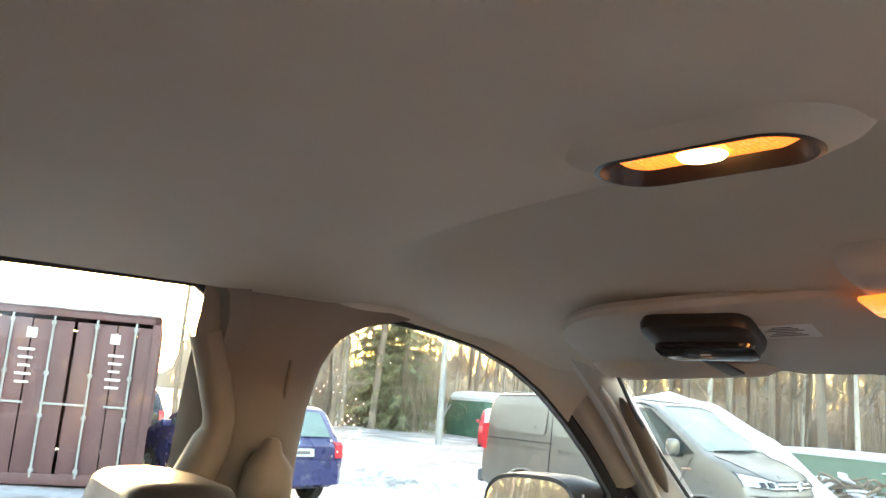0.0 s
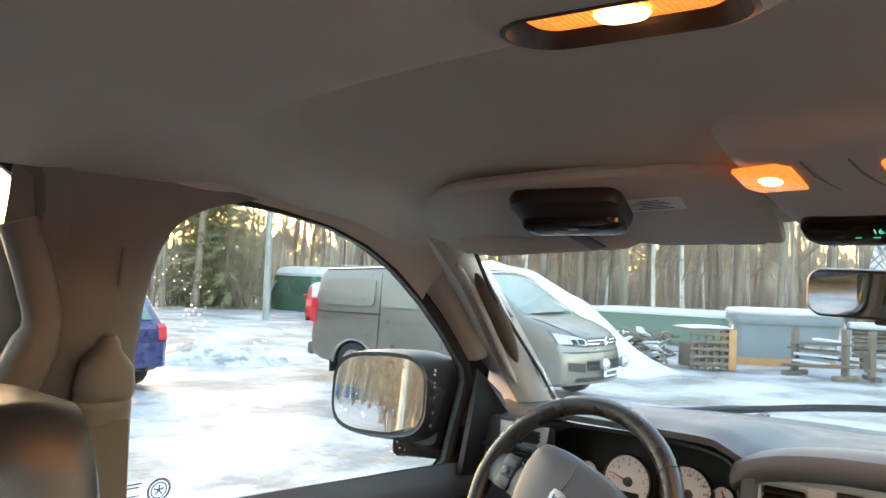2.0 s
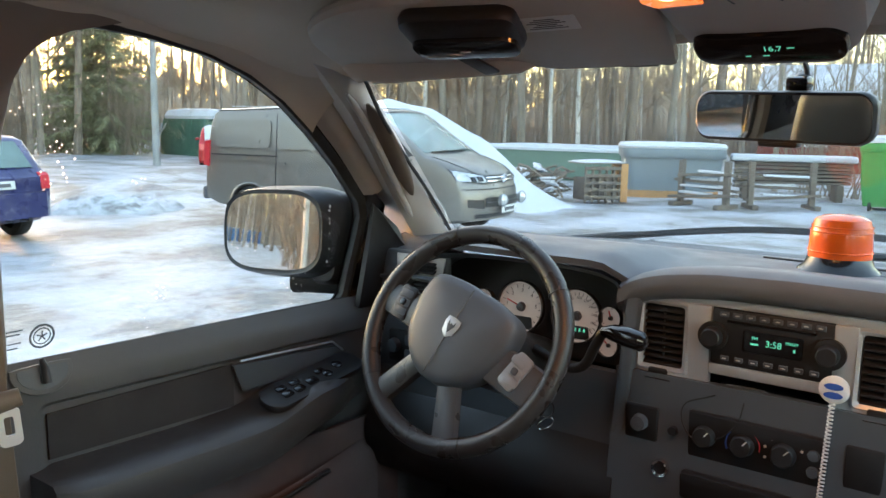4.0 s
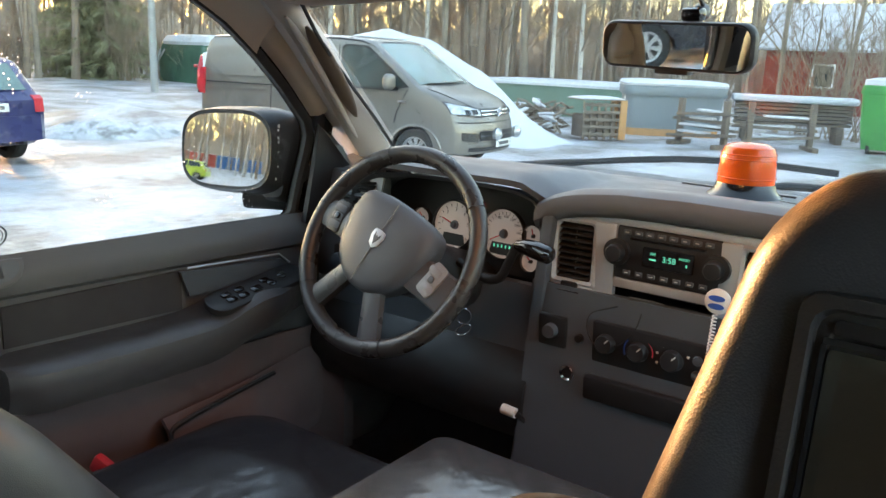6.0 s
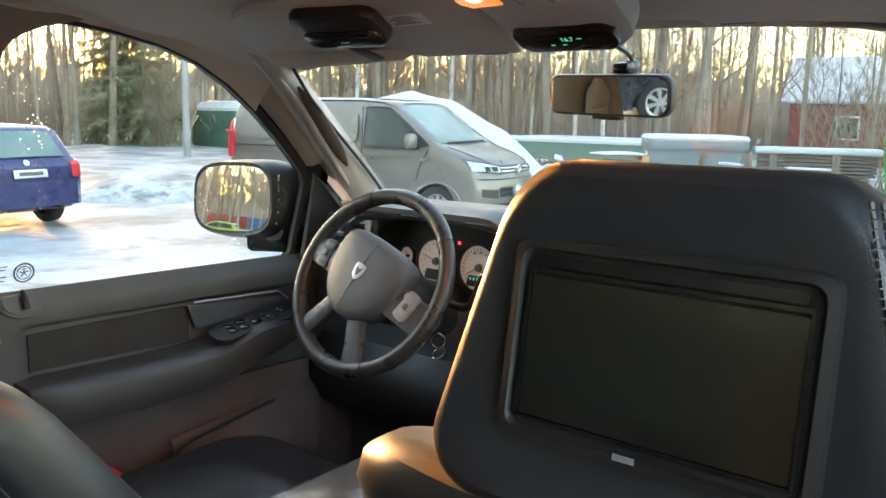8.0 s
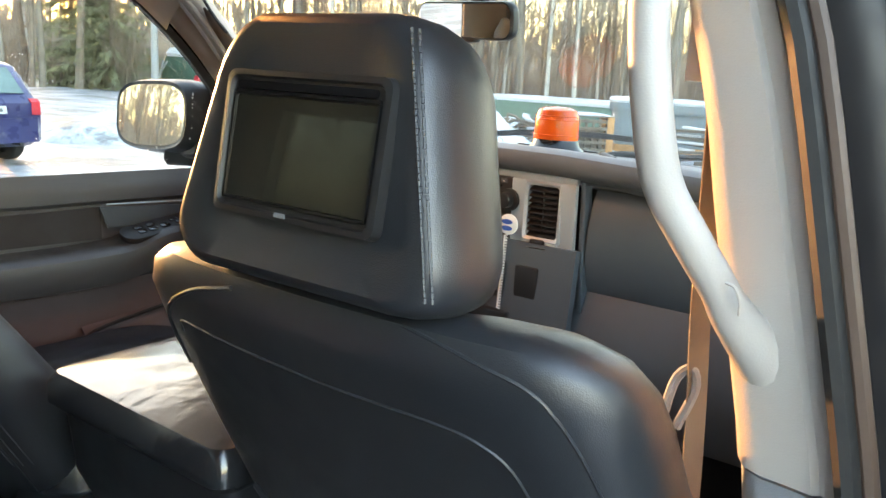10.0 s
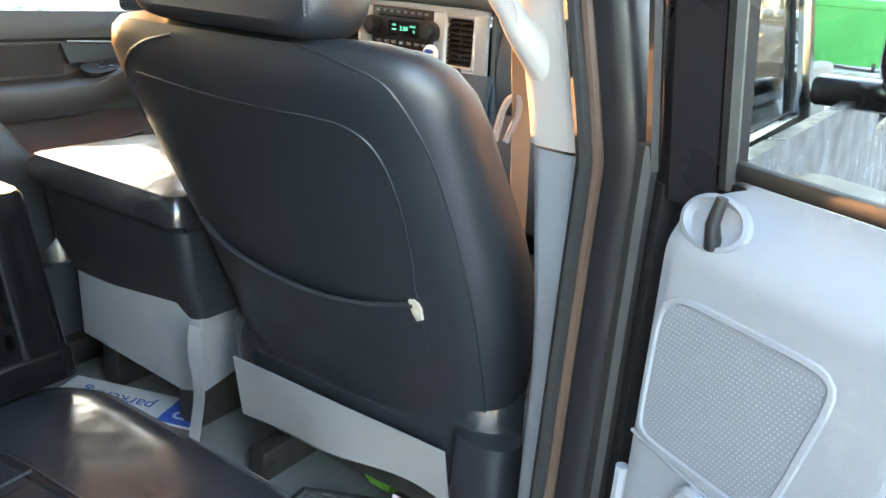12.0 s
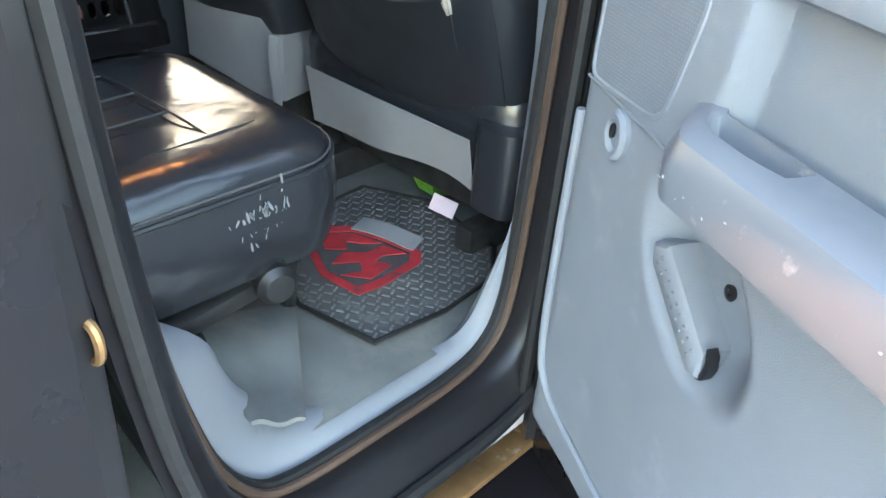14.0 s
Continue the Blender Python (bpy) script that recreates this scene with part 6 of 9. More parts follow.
# ---- seats ----
def seat_back(cx, screen, recline=0.0):
    name_label = ("black leather passenger seat with a screen set in the headrest" if screen else "black leather driver's seat with stitched shoulders")
    s = thing("bucket_seat", (cx, -0.45, 0.68), name_label, "seat", group="front seats")
    lv = [(0.80, 0.215, -0.545, 0.15), (0.84, 0.232, -0.553, 0.17), (0.90, 0.245, -0.572, 0.18), (1.0, 0.256, -0.607, 0.18), (1.10, 0.266, -0.647, 0.175), (1.20, 0.272, -0.688, 0.165), (1.28, 0.271, -0.720, 0.155), (1.33, 0.270, -0.742, 0.15), (1.365, 0.264, -0.757, 0.14), (1.388, 0.250, -0.760, 0.12), (1.402, 0.228, -0.756, 0.09), (1.409, 0.19, -0.745, 0.05)]
    def off(z):
        return -0.030 * sm(1.08, 1.36, z)
    def ring(z, w, yb, th):
        out = []
        for k in range(40):
            a = 2 * math.pi * k / 40
            c, q = math.cos(a), math.sin(a)
            x = math.copysign(abs(c) ** 0.42, c) * w
            y = math.copysign(abs(q) ** 0.60, q) * th / 2
            bulge = 0.020 * sm(0.55, 0.95, abs(x) / w) if q < 0 else -0.03 * (1 - sm(0.5, 0.9, abs(x) / w))
            out.append(Vector((cx + x + off(z), yb + th / 2 + y + (0.010 * (abs(x) / w) ** 2 if q < 0 else bulge), z)))
        return out
    back = part("backrest", loft([ring(*l) for l in lv]), M_LEATHER, s)
    def rear(x, z, d=0.0):
        yb = np.interp(z, [l[0] for l in lv], [l[2] for l in lv])
        w = np.interp(z, [l[0] for l in lv], [l[1] for l in lv])
        th = np.interp(z, [l[0] for l in lv], [l[3] for l in lv])
        c = min(1.0, abs(x) / w) ** (1 / 0.42)
        q = math.sqrt(max(0, 1 - c * c)) ** 0.60
        return Vector((cx + x + off(z), float(yb) + float(th) / 2 - q * float(th) / 2 + 0.010 * (abs(x) / float(w)) ** 2 - d, z))
    pan = smooth_line([(-0.195, 1.322, 0), (-0.18, 1.336, 0), (-0.09, 1.331, 0), (0.02, 1.327, 0), (0.107, 1.328, 0), (0.152, 1.324, 0), (0.180, 1.303, 0), (0.188, 1.25, 0), (0.178, 1.17, 0), (0.168, 1.125, 0), (0.162, 0.99, 0), (0.160, 0.89, 0)], 48)
    part("seam", tube([rear(p.x, p.y, 0.0) for p in pan], 0.0017, 6), M_SEAM, back)
    part("seam", tube([rear(p.x, p.y, 0.0) for p in smooth_line([(0.10, 1.402, 0), (0.153, 1.392, 0), (0.203, 1.378, 0), (0.226, 1.352, 0), (0.240, 1.30, 0), (0.241, 1.22, 0), (0.236, 1.16, 0), (0.229, 1.05, 0), (0.220, 0.89, 0)], 40)], 0.0017, 6), M_SEAM, back)
    part("seam", tube([rear(p.x, p.y, 0.0) for p in smooth_line([(-0.085, 1.392, 0), (-0.15, 1.375, 0), (-0.215, 1.335, 0), (-0.24, 1.27, 0)], 16)], 0.0025, 6), M_SEAM, back)
    for k in (() if screen else (35, 36, 37)):
        part("shoulder_seam", tube(smooth_line([ring(*l)[k] for l in lv[3:-1]], 26), 0.0016, 5), M_STITCHD, back)
    pk = smooth_line([(-0.208, 1.130, 0), (-0.15, 1.102, 0), (-0.06, 1.085, 0), (0.03, 1.083, 0), (0.10, 1.094, 0), (0.163, 1.112, 0)], 24)
    part("pocket", sheet(lambda u, v: rear(-0.205 + 0.366 * u + 0.018 * (1 - v), 0.885 + (float(np.interp(-0.205 + 0.366 * u, [p.x for p in pk], [p.y for p in pk])) - 0.885) * v, 0.002 + 0.010 * math.sin(math.pi * u) ** 0.7 * v), 20, 12), M_LEATHER, back, "leather map pocket on the seat back")
    part("pocket_hem", tube([rear(p.x, p.y, 0.008 * math.sin(math.pi * k / 24) + 0.002) for k, p in enumerate(pk)], 0.0045, 6), M_SEAM, back)
    part("torn_end", loft([[rear(0.164 + a * s, 1.104 + b * s, d) for a, b in ((-0.007, 0.014), (0.004, 0.016), (0.008, 0.004), (0.006, -0.013), (-0.002, -0.018), (-0.006, -0.006))] for s, d in ((1.0, -0.001), (0.9, 0.004), (0.4, 0.006))]), M_FRAY, back, "frayed pale pocket corner")
    part("skirt", sheet(lambda u, v: Vector((cx - 0.205 + 0.395 * u, -0.600 + 0.008 * math.sin(u * 9) * (1 - v) + 0.02 * v * 0 + 0.018 * (1 - v), 0.800 + 0.098 * v - 0.012 * math.sin(u * 5 + 1) * (1 - v))), 20, 6, 0.003), M_SKIRT, s, "grey cloth skirt under the backrest")
    part("side_foot", loft([[Vector((cx + x, y, z)) for x, y in rrect(0.09, 0.20, 0.03, 4, 0.235, -0.50)] for z in (0.79, 0.80, 0.88, 0.93)]), M_LEATHER, s)
    # cushion
    def cush(w, y0, y1, z):
        return [Vector((cx + x, (y0 + y1) / 2 + y, z)) for x, y in rrect(2 * w, y1 - y0, 0.09, 6)]
    part("cushion", loft([cush(0.25, -0.56, -0.06, 0.82), cush(0.275, -0.58, -0.03, 0.86), cush(0.28, -0.58, -0.02, 0.93), cush(0.265, -0.57, -0.04, 0.975), cush(0.23, -0.55, -0.08, 0.99), cush(0.14, -0.5, -0.2, 0.982)]), M_LEATHER2, s, "shiny creased black leather cushion")
    part("seat_base", box((0.42, 0.40, 0.10), (cx, -0.32, 0.775), bevel=0.02), M_UNDER, s)
    for fx in (-0.18, 0.18):
        part("seat_rail", box((0.04, 0.50, 0.06), (cx + fx, -0.33, 0.702), bevel=0.008), M_UNDER, s)
    # headrest
    hr = pose(cx + (-0.0275 if screen else 0.012), -0.690, 1.506, -9, 0, 0)
    def hring(y, w, h, r=0.05):
        return [hr @ Vector((x * (1 - 0.5 * z / w), y, z)) for x, z in rrect(w, h, r, 8)]
    head = part("headrest", loft([hring(-0.070, 0.15, 0.11, 0.03), hring(-0.074, 0.19, 0.155, 0.035), hring(-0.078, 0.224, 0.188, 0.042), hring(-0.075, 0.238, 0.198, 0.042), hring(-0.066, 0.250, 0.208, 0.042), hring(-0.050, 0.258, 0.213, 0.046), hring(-0.025, 0.263, 0.215, 0.048), hring(0.0, 0.258, 0.211, 0.05), hring(0.020, 0.236, 0.204), hring(0.032, 0.19, 0.16, 0.045), hring(0.036, 0.12, 0.10, 0.03)]), M_LEATHER, s)
    for hx in (-0.06, 0.06):
        part("headrest_post", tube([hr @ Vector((hx, 0, -0.09)), hr @ Vector((hx, 0, -0.17))], 0.007, 8), M_CHROME, head)
    for hx in (1,):
        for d in (0.0, 0.0055):
            st = [hr @ Vector((hx * (0.1155 + 0.75 * d - 0.25 * z), -0.0782 + 0.55 * d, z)) for z in np.linspace(-0.088, 0.092, 44)]
            part("stitching", join(*[tube([a + (b - a) * 0.12, a + (b - a) * 0.88], 0.0012, 5) for a, b in zip(st, st[1:])]), M_SEAM, head)
    if screen:
        fm = facing(hr @ Vector((0.001, -0.0785, 0.001)), (1, 0, 0), (hr.to_3x3() @ Vector((0, 0, 1))))
        fr = part("screen_frame", loft([[fm @ Vector((x, y, z)) for x, y in rrect(w, h, 0.008, 3)] for w, h, z in ((0.174, 0.114, -0.006), (0.172, 0.112, 0.003), (0.162, 0.103, 0.004), (0.158, 0.100, 0.000), (0.150, 0.094, 0.000), (0.148, 0.092, -0.001))]), M_BLACK, head, "black plastic screen frame")
        part("screen", slab(rrect(0.148, 0.079, 0.002, 2), fm @ pose(0, -0.0035, 0.0003), 0.001), M_SCREEN, fr, "dark matt screen, switched off")
        part("screen_slot", slab(rrect(0.146, 0.006, 0.002, 2), fm @ pose(0, 0.0445, 0.001), 0.002), M_GLOSS, fr)
        part("frame_line", join(box((0.152, 0.0025, 0.003), m=fm @ pose(0, 0.0390, 0.0012)), box((0.002, 0.082, 0.003), m=fm @ pose(-0.0755, -0.0035, 0.0012)), box((0.002, 0.082, 0.003), m=fm @ pose(0.0755, -0.0035, 0.0012)), box((0.152, 0.002, 0.003), m=fm @ pose(0, -0.0445, 0.0012))), M_GLOSS, fr)
        part("maker_bar", box((0.012, 0.0035, 0.0008), m=fm @ pose(-0.006, -0.0515, 0.0042)), M_SCUFF, fr)
    turn = pose(0, -0.05, 0.14) @ pose(0, 0, 0, recline, 0, 0) @ pose(0, 0.05, -0.14)
    for o in (back, head):
        o.matrix_local = turn
    if not screen:
        s.location.y -= 0.07
    return s


seat_p = seat_back(0.52, True)
seat_d = seat_back(-0.41, False, 8.0)

cons = thing("folded_centre_seat", (0.03, -0.45, 0.68), "black leather centre seat folded down as armrest, grey back shell", "centre seat")
def crow(y, z0, z1, x0, x1, r=0.025):
    return [Vector(((x0 + x1) / 2 + x, (y[0] + y[1]) / 2 + yy, z0)) for x, yy in rrect(x1 - x0, y[1] - y[0], r, 6)]
part("armrest_lid", loft([crow((-0.640, -0.235), 1.085, 0, -0.130, 0.245), crow((-0.655, -0.225), 1.10, 0, -0.140, 0.255), crow((-0.655, -0.225), 1.125, 0, -0.140, 0.255), crow((-0.645, -0.235), 1.143, 0, -0.130, 0.245), crow((-0.60, -0.28), 1.153, 0, -0.09, 0.205), crow((-0.52, -0.36), 1.156, 0, -0.02, 0.13, 0.03)]), M_LEATHER2, cons, "wide padded black armrest lid")
part("lid_body", loft([crow((-0.60, -0.26), 0.93, 0, -0.115, 0.235), crow((-0.625, -0.25), 0.99, 0, -0.125, 0.24), crow((-0.635, -0.245), 1.083, 0, -0.128, 0.243)]), M_LEATHER, cons)
part("back_shell", loft([[Vector((x, y + 0.02 * (1.0 - z), z)) for x, y in ((-0.135, -0.56), (-0.10, -0.595), (0.20, -0.612), (0.232, -0.59), (0.21, -0.50), (-0.10, -0.50))] for z in (0.80, 0.82, 0.90, 0.955, 0.975)]), M_SKIRT, cons, "pale grey plastic back shell")
for lx in (-0.06, 0.16):
    part("leg", box((0.05, 0.30, 0.12), (lx, -0.42, 0.755), bevel=0.01), M_UNDER, cons)
for mx in (-0.47, 0.48):
    fmat = thing("footwell_mat", (mx, 0.36, 0.69), "black rubber mat in the front footwell", "floor mat")
    part("mat_sheet", sheet(lambda u, v: Vector((mx - 0.33 + 0.66 * u, 0.02 + 0.52 * v, 0.699 + 0.10 * sm(0.75, 1.0, v))), 6, 12, 0.008), M_RUBBER, fmat)
bk = thing("belt_buckle", (-0.66, -0.38, 0.99), "red and black seat belt buckle beside the driver's cushion", "belt buckle")
part("button", box((0.05, 0.02, 0.035), (-0.722, -0.395, 0.945), (0, 30, 20), 0.008), M_RED, bk, "red release button")
part("stalk", tube([(-0.74, -0.41, 0.80), (-0.73, -0.40, 0.93)], 0.012, 8), M_BLACK, bk)
strap = thing("hanging_strap", (0.27, -0.62, 0.8), "pale grey strap hanging between the seats", "strap")
part("webbing", ribbon(smooth_line([(0.268, -0.632, 0.945), (0.272, -0.640, 0.91), (0.280, -0.638, 0.85), (0.272, -0.635, 0.80), (0.276, -0.66, 0.70)], 14), 0.020, (1, 0.3, 0)), M_SKIRT, strap)
lever = thing("transfer_lever", (-0.25, 0.15, 0.95), "white-tipped brake release pull under the dash", "lever")
part("tip", tube([(-0.262, 0.146, 1.010), (-0.232, 0.146, 1.008)], 0.010, 10), M_WHITE, lever)
part("rod", tube([(-0.232, 0.146, 1.008), (-0.215, 0.17, 0.98), (-0.205, 0.20, 0.90)], 0.006, 8), M_BLACK, lever)

# rear bench cushion, crate and floor things
rb = thing("rear_bench", (0.55, -1.15, 0.68), "worn black leather rear bench cushion with quilted panels", "bench seat")
def rbr(inset, z, f=0.0):
    return [Vector((0.555 + x, -1.115 + y + f, z)) for x, y in rrect(0.43 - 2 * inset, 0.50 - 2 * inset, 0.085 - inset * 0.4, 8)]
bench = part("cushion", loft([rbr(0.03, 0.852), rbr(0.006, 0.862), rbr(0.0, 0.885), rbr(-0.002, 0.94), rbr(0.002, 0.972), rbr(0.012, 0.992), rbr(0.03, 1.006), rbr(0.06, 1.012), rbr(0.10, 1.010), rbr(0.16, 1.006)]), M_LEATHER2, rb)
part("piping", tube([p + Vector((0, 0, 0.001)) for p in rbr(0.003, 0.976)], 0.003, 6, closed=True), M_SEAM, bench)
part("piping", tube([p + Vector((0, 0, 0.001)) for p in rbr(0.005, 0.984)], 0.0016, 6, closed=True), M_STITCHD, bench)
for pts in (((0.40, -1.035, 1.0135), (0.50, -1.025, 1.014), (0.62, -1.02, 1.013), (0.71, -1.015, 1.006)), ((0.455, -1.32, 1.0115), (0.452, -1.15, 1.0115), (0.448, -1.03, 1.0135)), ((0.53, -1.32, 1.0115), (0.527, -1.15, 1.0115), (0.523, -1.025, 1.0135)), ((0.605, -1.32, 1.011), (0.60, -1.15, 1.0115), (0.597, -1.02, 1.0135)), ((0.69, -1.31, 1.006), (0.685, -1.10, 1.010), (0.675, -0.96, 1.011), (0.66, -0.905, 1.0))):
    part("quilt_seam", tube([p - Vector((0, 0, 0.0006)) for p in smooth_line(pts, 18)], 0.0017, 6), M_SEAM, bench)
for _ in range(46):
    part("wear_mark", slab(ellipse(random.uniform(0.0012, 0.004), random.uniform(0.004, 0.018), 7), facing((0.7710, -1.02 + random.gauss(0, 0.022), 0.938 + random.gauss(0, 0.013)), (0, 1, 0), (0, 0.3, 1)) @ pose(0, 0, 0, 0, 0, random.uniform(-30, 30)), 0.0006), M_SCUFF, bench)
part("bench_frame", box((0.36, 0.40, 0.04), (0.55, -1.14, 0.832), bevel=0.006), M_UNDER, rb)
part("hinge_cap", lathe([(0, 0), (0.026, 0), (0.026, 0.012), (0.018, 0.02), (0, 0.021)], facing((0.765, -1.00, 0.848), (0.2, 1, 0), (0, 0, 1)), 24), M_BLACK, rb, "dark round hinge cap")
part("bench_leg", tube([(0.755, -1.02, 0.845), (0.70, -0.92, 0.84), (0.65, -0.90, 0.70)], 0.012, 8), M_UNDER, rb)
part("bench_leg", tube([(0.40, -0.93, 0.83), (0.40, -0.93, 0.69)], 0.012, 8), M_UNDER, rb)
part("bench_rail", box((0.05, 0.3, 0.025), (0.745, -1.12, 0.835), (0, 0, 8), 0.006), M_UNDER, rb)
part("backrest", sheet(lambda u, v: Vector((0.33 + 0.46 * u, -1.37 - 0.10 * v - 0.03 * math.sin(math.pi * v), 1.0 + 0.55 * v)), 10, 12, -0.08), M_LEATHER, rb)

part("centre_cushion", loft([[Vector((0.09 + x, -1.125 + y, z)) for x, y in rrect(0.49 - g, 0.47 - g, 0.04, 6)] for g, z in ((0.03, 0.862), (0.0, 0.885), (0.0, 0.985), (0.02, 1.006), (0.06, 1.012))]), M_LEATHER, rb, "black leather centre section of the bench")
part("bench_frame", box((0.40, 0.36, 0.17), (0.09, -1.15, 0.772), bevel=0.01), M_UNDER, rb)

crate = thing("storage_crate", (0.12, -1.13, 1.013), "black perforated plastic crate standing on the rear bench", "crate")
X0, X1, Y0, Y1 = -0.13, 0.388, -1.35, -0.932
rimz, basez = 1.236, 1.014
def cr_pt(x, y, z):
    """Crate walls lean outwards to the base at the front."""
    k = (rimz - z) / (rimz - basez)
    return Vector((x, y + 0.040 * k * max(0.0, (y + 1.14) / (Y1 + 1.14)), z))
part("rim", loft([[cr_pt(x, y, z) for x, y in rrect(X1 - X0 + g, Y1 - Y0 + g, 0.018, 4, (X0 + X1) / 2, (Y0 + Y1) / 2)] for g, z in ((-0.058, rimz - 0.02), (-0.058, rimz), (-0.002, rimz + 0.004), (0.004, rimz), (0.004, rimz - 0.030), (-0.006, rimz - 0.032))], caps=False), M_CRATE, crate, "broad shiny rim of the crate")
def pierced(ax, fixed, a0, a1, skip):
    """A wall pierced by rows of upright oval holes, with some thickness."""
    wall, deep = bmesh.new(), 0.004
    nu, nv = int((a1 - a0) / 0.0155), 5
    za, zb = 1.062, rimz - 0.03
    for a in range(nu):
        for b in range(nv):
            u0, du = a0 + (a1 - a0) * a / nu, (a1 - a0) / nu
            v0, dv = za + (zb - za) * b / nv, (zb - za) / nv
            put = lambda p, q, d: wall.verts.new(cr_pt(p, fixed - d, q) if ax == "x" else cr_pt(fixed - d, p, q))
            solid = skip(a, b)
            outer = [put(u0 + du * p, v0 + dv * q, 0) for p, q in ((0, 0), (0.5, 0), (1, 0), (1, 0.5), (1, 1), (0.5, 1), (0, 1), (0, 0.5))]
            if solid:
                wall.faces.new(outer)
                continue
            hole = [(0.5 + 0.33 * cx, 0.5 + 0.37 * cy) for cx, cy in ((-0.8, -0.8), (0, -1), (0.8, -0.8), (1, 0), (0.8, 0.8), (0, 1), (-0.8, 0.8), (-1, 0))]
            near = [put(u0 + du * p, v0 + dv * q, 0) for p, q in hole]
            far = [put(u0 + du * p, v0 + dv * q, deep) for p, q in hole]
            for k in range(8):
                m = (k + 1) % 8
                wall.faces.new((outer[k], outer[m], near[m], near[k]))
                wall.faces.new((near[k], near[m], far[m], far[k]))
    bmesh.ops.remove_doubles(wall, verts=wall.verts, dist=0.0004)
    return wall
part("side_wall", pierced("y", X1 - 0.002, Y0 + 0.02, Y1 - 0.045, lambda a, b: False), M_CRATE, crate, "black wall pierced by oval holes")
part("front_wall", pierced("x", Y1 - 0.002, X0 + 0.02, X1 - 0.03, lambda a, b: b == 0 and a % 7 == 3), M_CRATE, crate, "black wall pierced by oval holes")
part("corner_post", loft([[cr_pt(x, y, z) for x, y in rrect(0.034, 0.052, 0.012, 4, X1 - 0.016, Y1 - 0.026)] for z in (basez, 1.1, rimz - 0.01)]), M_CRATE, crate)
part("corner_post", loft([[cr_pt(x, y, z) for x, y in rrect(0.030, 0.034, 0.010, 4, X0 + 0.016, Y1 - 0.018)] for z in (basez, 1.1, rimz - 0.01)]), M_CRATE, crate)
part("inner_wall", join(box((0.50, 0.006, 0.20), (0.13, -1.345, 1.12)), box((0.006, 0.40, 0.20), (-0.122, -1.14, 1.12)), box((0.50, 0.42, 0.008), (0.13, -1.13, 1.022))), M_CRATE, crate)
part("base_ledge", loft([[cr_pt(x, y, z) for x, y in rrect(X1 - X0 + g, Y1 - Y0 + g, 0.018, 4, (X0 + X1) / 2, (Y0 + Y1) / 2)] for g, z in ((-0.02, basez), (0.006, basez), (0.008, 1.044), (0.004, 1.050), (-0.006, 1.054), (-0.008, 1.064))], caps=False), M_CRATE, crate)
bag = thing("pink_cloth", (0.20, -1.10, 1.026), "dusty pink cloth bundle inside the crate", "cloth")
part("bundle", loft([[Vector((0.168 + x + 0.006 * math.sin(60 * y + z * 40), -1.15 + y + 0.006 * math.sin(50 * x), z)) for x, y in rrect(0.40 - g, 0.34 - g, 0.07, 8)] for g, z in ((0.05, 1.026), (0.01, 1.045), (0.0, 1.10), (0.01, 1.17), (0.05, 1.20), (0.14, 1.212))]), M_PINKCLOTH, bag)

fm_ = thing("floor_mat", (0.64, -0.70, 0.684), "black rubber floor mat with tread pattern and red emblem", "floor mat")
mo = [(0.786, -0.850), (0.800, -0.72), (0.788, -0.60), (0.730, -0.530), (0.55, -0.50), (0.43, -0.56), (0.45, -0.80), (0.648, -0.877)]
part("mat_sheet", slab(mo, Matrix.Translation((0, 0, 0.680)), 0.007, 0.002), M_MAT, fm_)
part("edge", tube([(x, y, 0.688) for x, y in mo], 0.004, 6, closed=True), M_RUBBER, fm_)
tread = []
for i in range(26):
    for j in range(26):
        x, y = 0.42 + i * 0.0155, -0.872 + j * 0.0155
        inside = sum((mo[k][1] > y) != (mo[k - 1][1] > y) and x < (mo[k - 1][0] - mo[k][0]) * (y - mo[k][1]) / (mo[k - 1][1] - mo[k][1]) + mo[k][0] for k in range(len(mo))) % 2
        red = ((x - 0.600) / 0.098) ** 2 + ((y + 0.722) / 0.092) ** 2 < 1
        if inside and not red:
            tread.append(box((0.0036, 0.0125, 0.0016), (x + random.uniform(-0.001, 0.001), y, 0.6874), (0, 0, 28 if (i + j) % 2 else 118)))
part("tread", join(*tread), M_MATTREAD, fm_)
em = [(-0.110, -0.009), (-0.074, 0.049), (-0.01, 0.072), (0.062, 0.086), (0.086, 0.062), (0.094, -0.02), (0.088, -0.075), (0.009, -0.084), (-0.063, -0.054)]
emm = pose(0.600, -0.722, 0.6885, 0, 0, 0)
inner = [(a * 0.82, b * 0.82) for a, b in em]
part("emblem", join(loft([[emm @ Vector((a, b, z)) for a, b in pts] for pts, z in ((em, 0), (em, 0.002), (inner, 0.002), (inner, 0))], caps=False),
                    slab([(-0.085, -0.008), (-0.055, 0.036), (0.0, 0.052), (-0.018, 0.028), (-0.040, 0.012), (-0.022, -0.004), (-0.045, -0.030)], emm, 0.002),
                    slab([(0.008, 0.050), (0.050, 0.062), (0.030, 0.030), (0.034, 0.008), (0.060, 0.020), (0.068, -0.030), (0.030, -0.060), (0.044, -0.026), (0.020, -0.012), (-0.004, -0.050), (-0.018, -0.014), (0.008, 0.014)], emm, 0.002)), M_MATRED, fm_, "faded red printed emblem")
tape = thing("cardboard_strip", (0.57, -0.60, 0.69), "flat grey strip lying across the floor mat", "strip")
part("strip", sheet(lambda u, v: Vector((0.538 + 0.115 * u - 0.016 * v, -0.682 + 0.036 * u + 0.042 * v, 0.694 + 0.004 * math.sin(u * 4))), 12, 3, 0.002), M_SKIRT, tape)
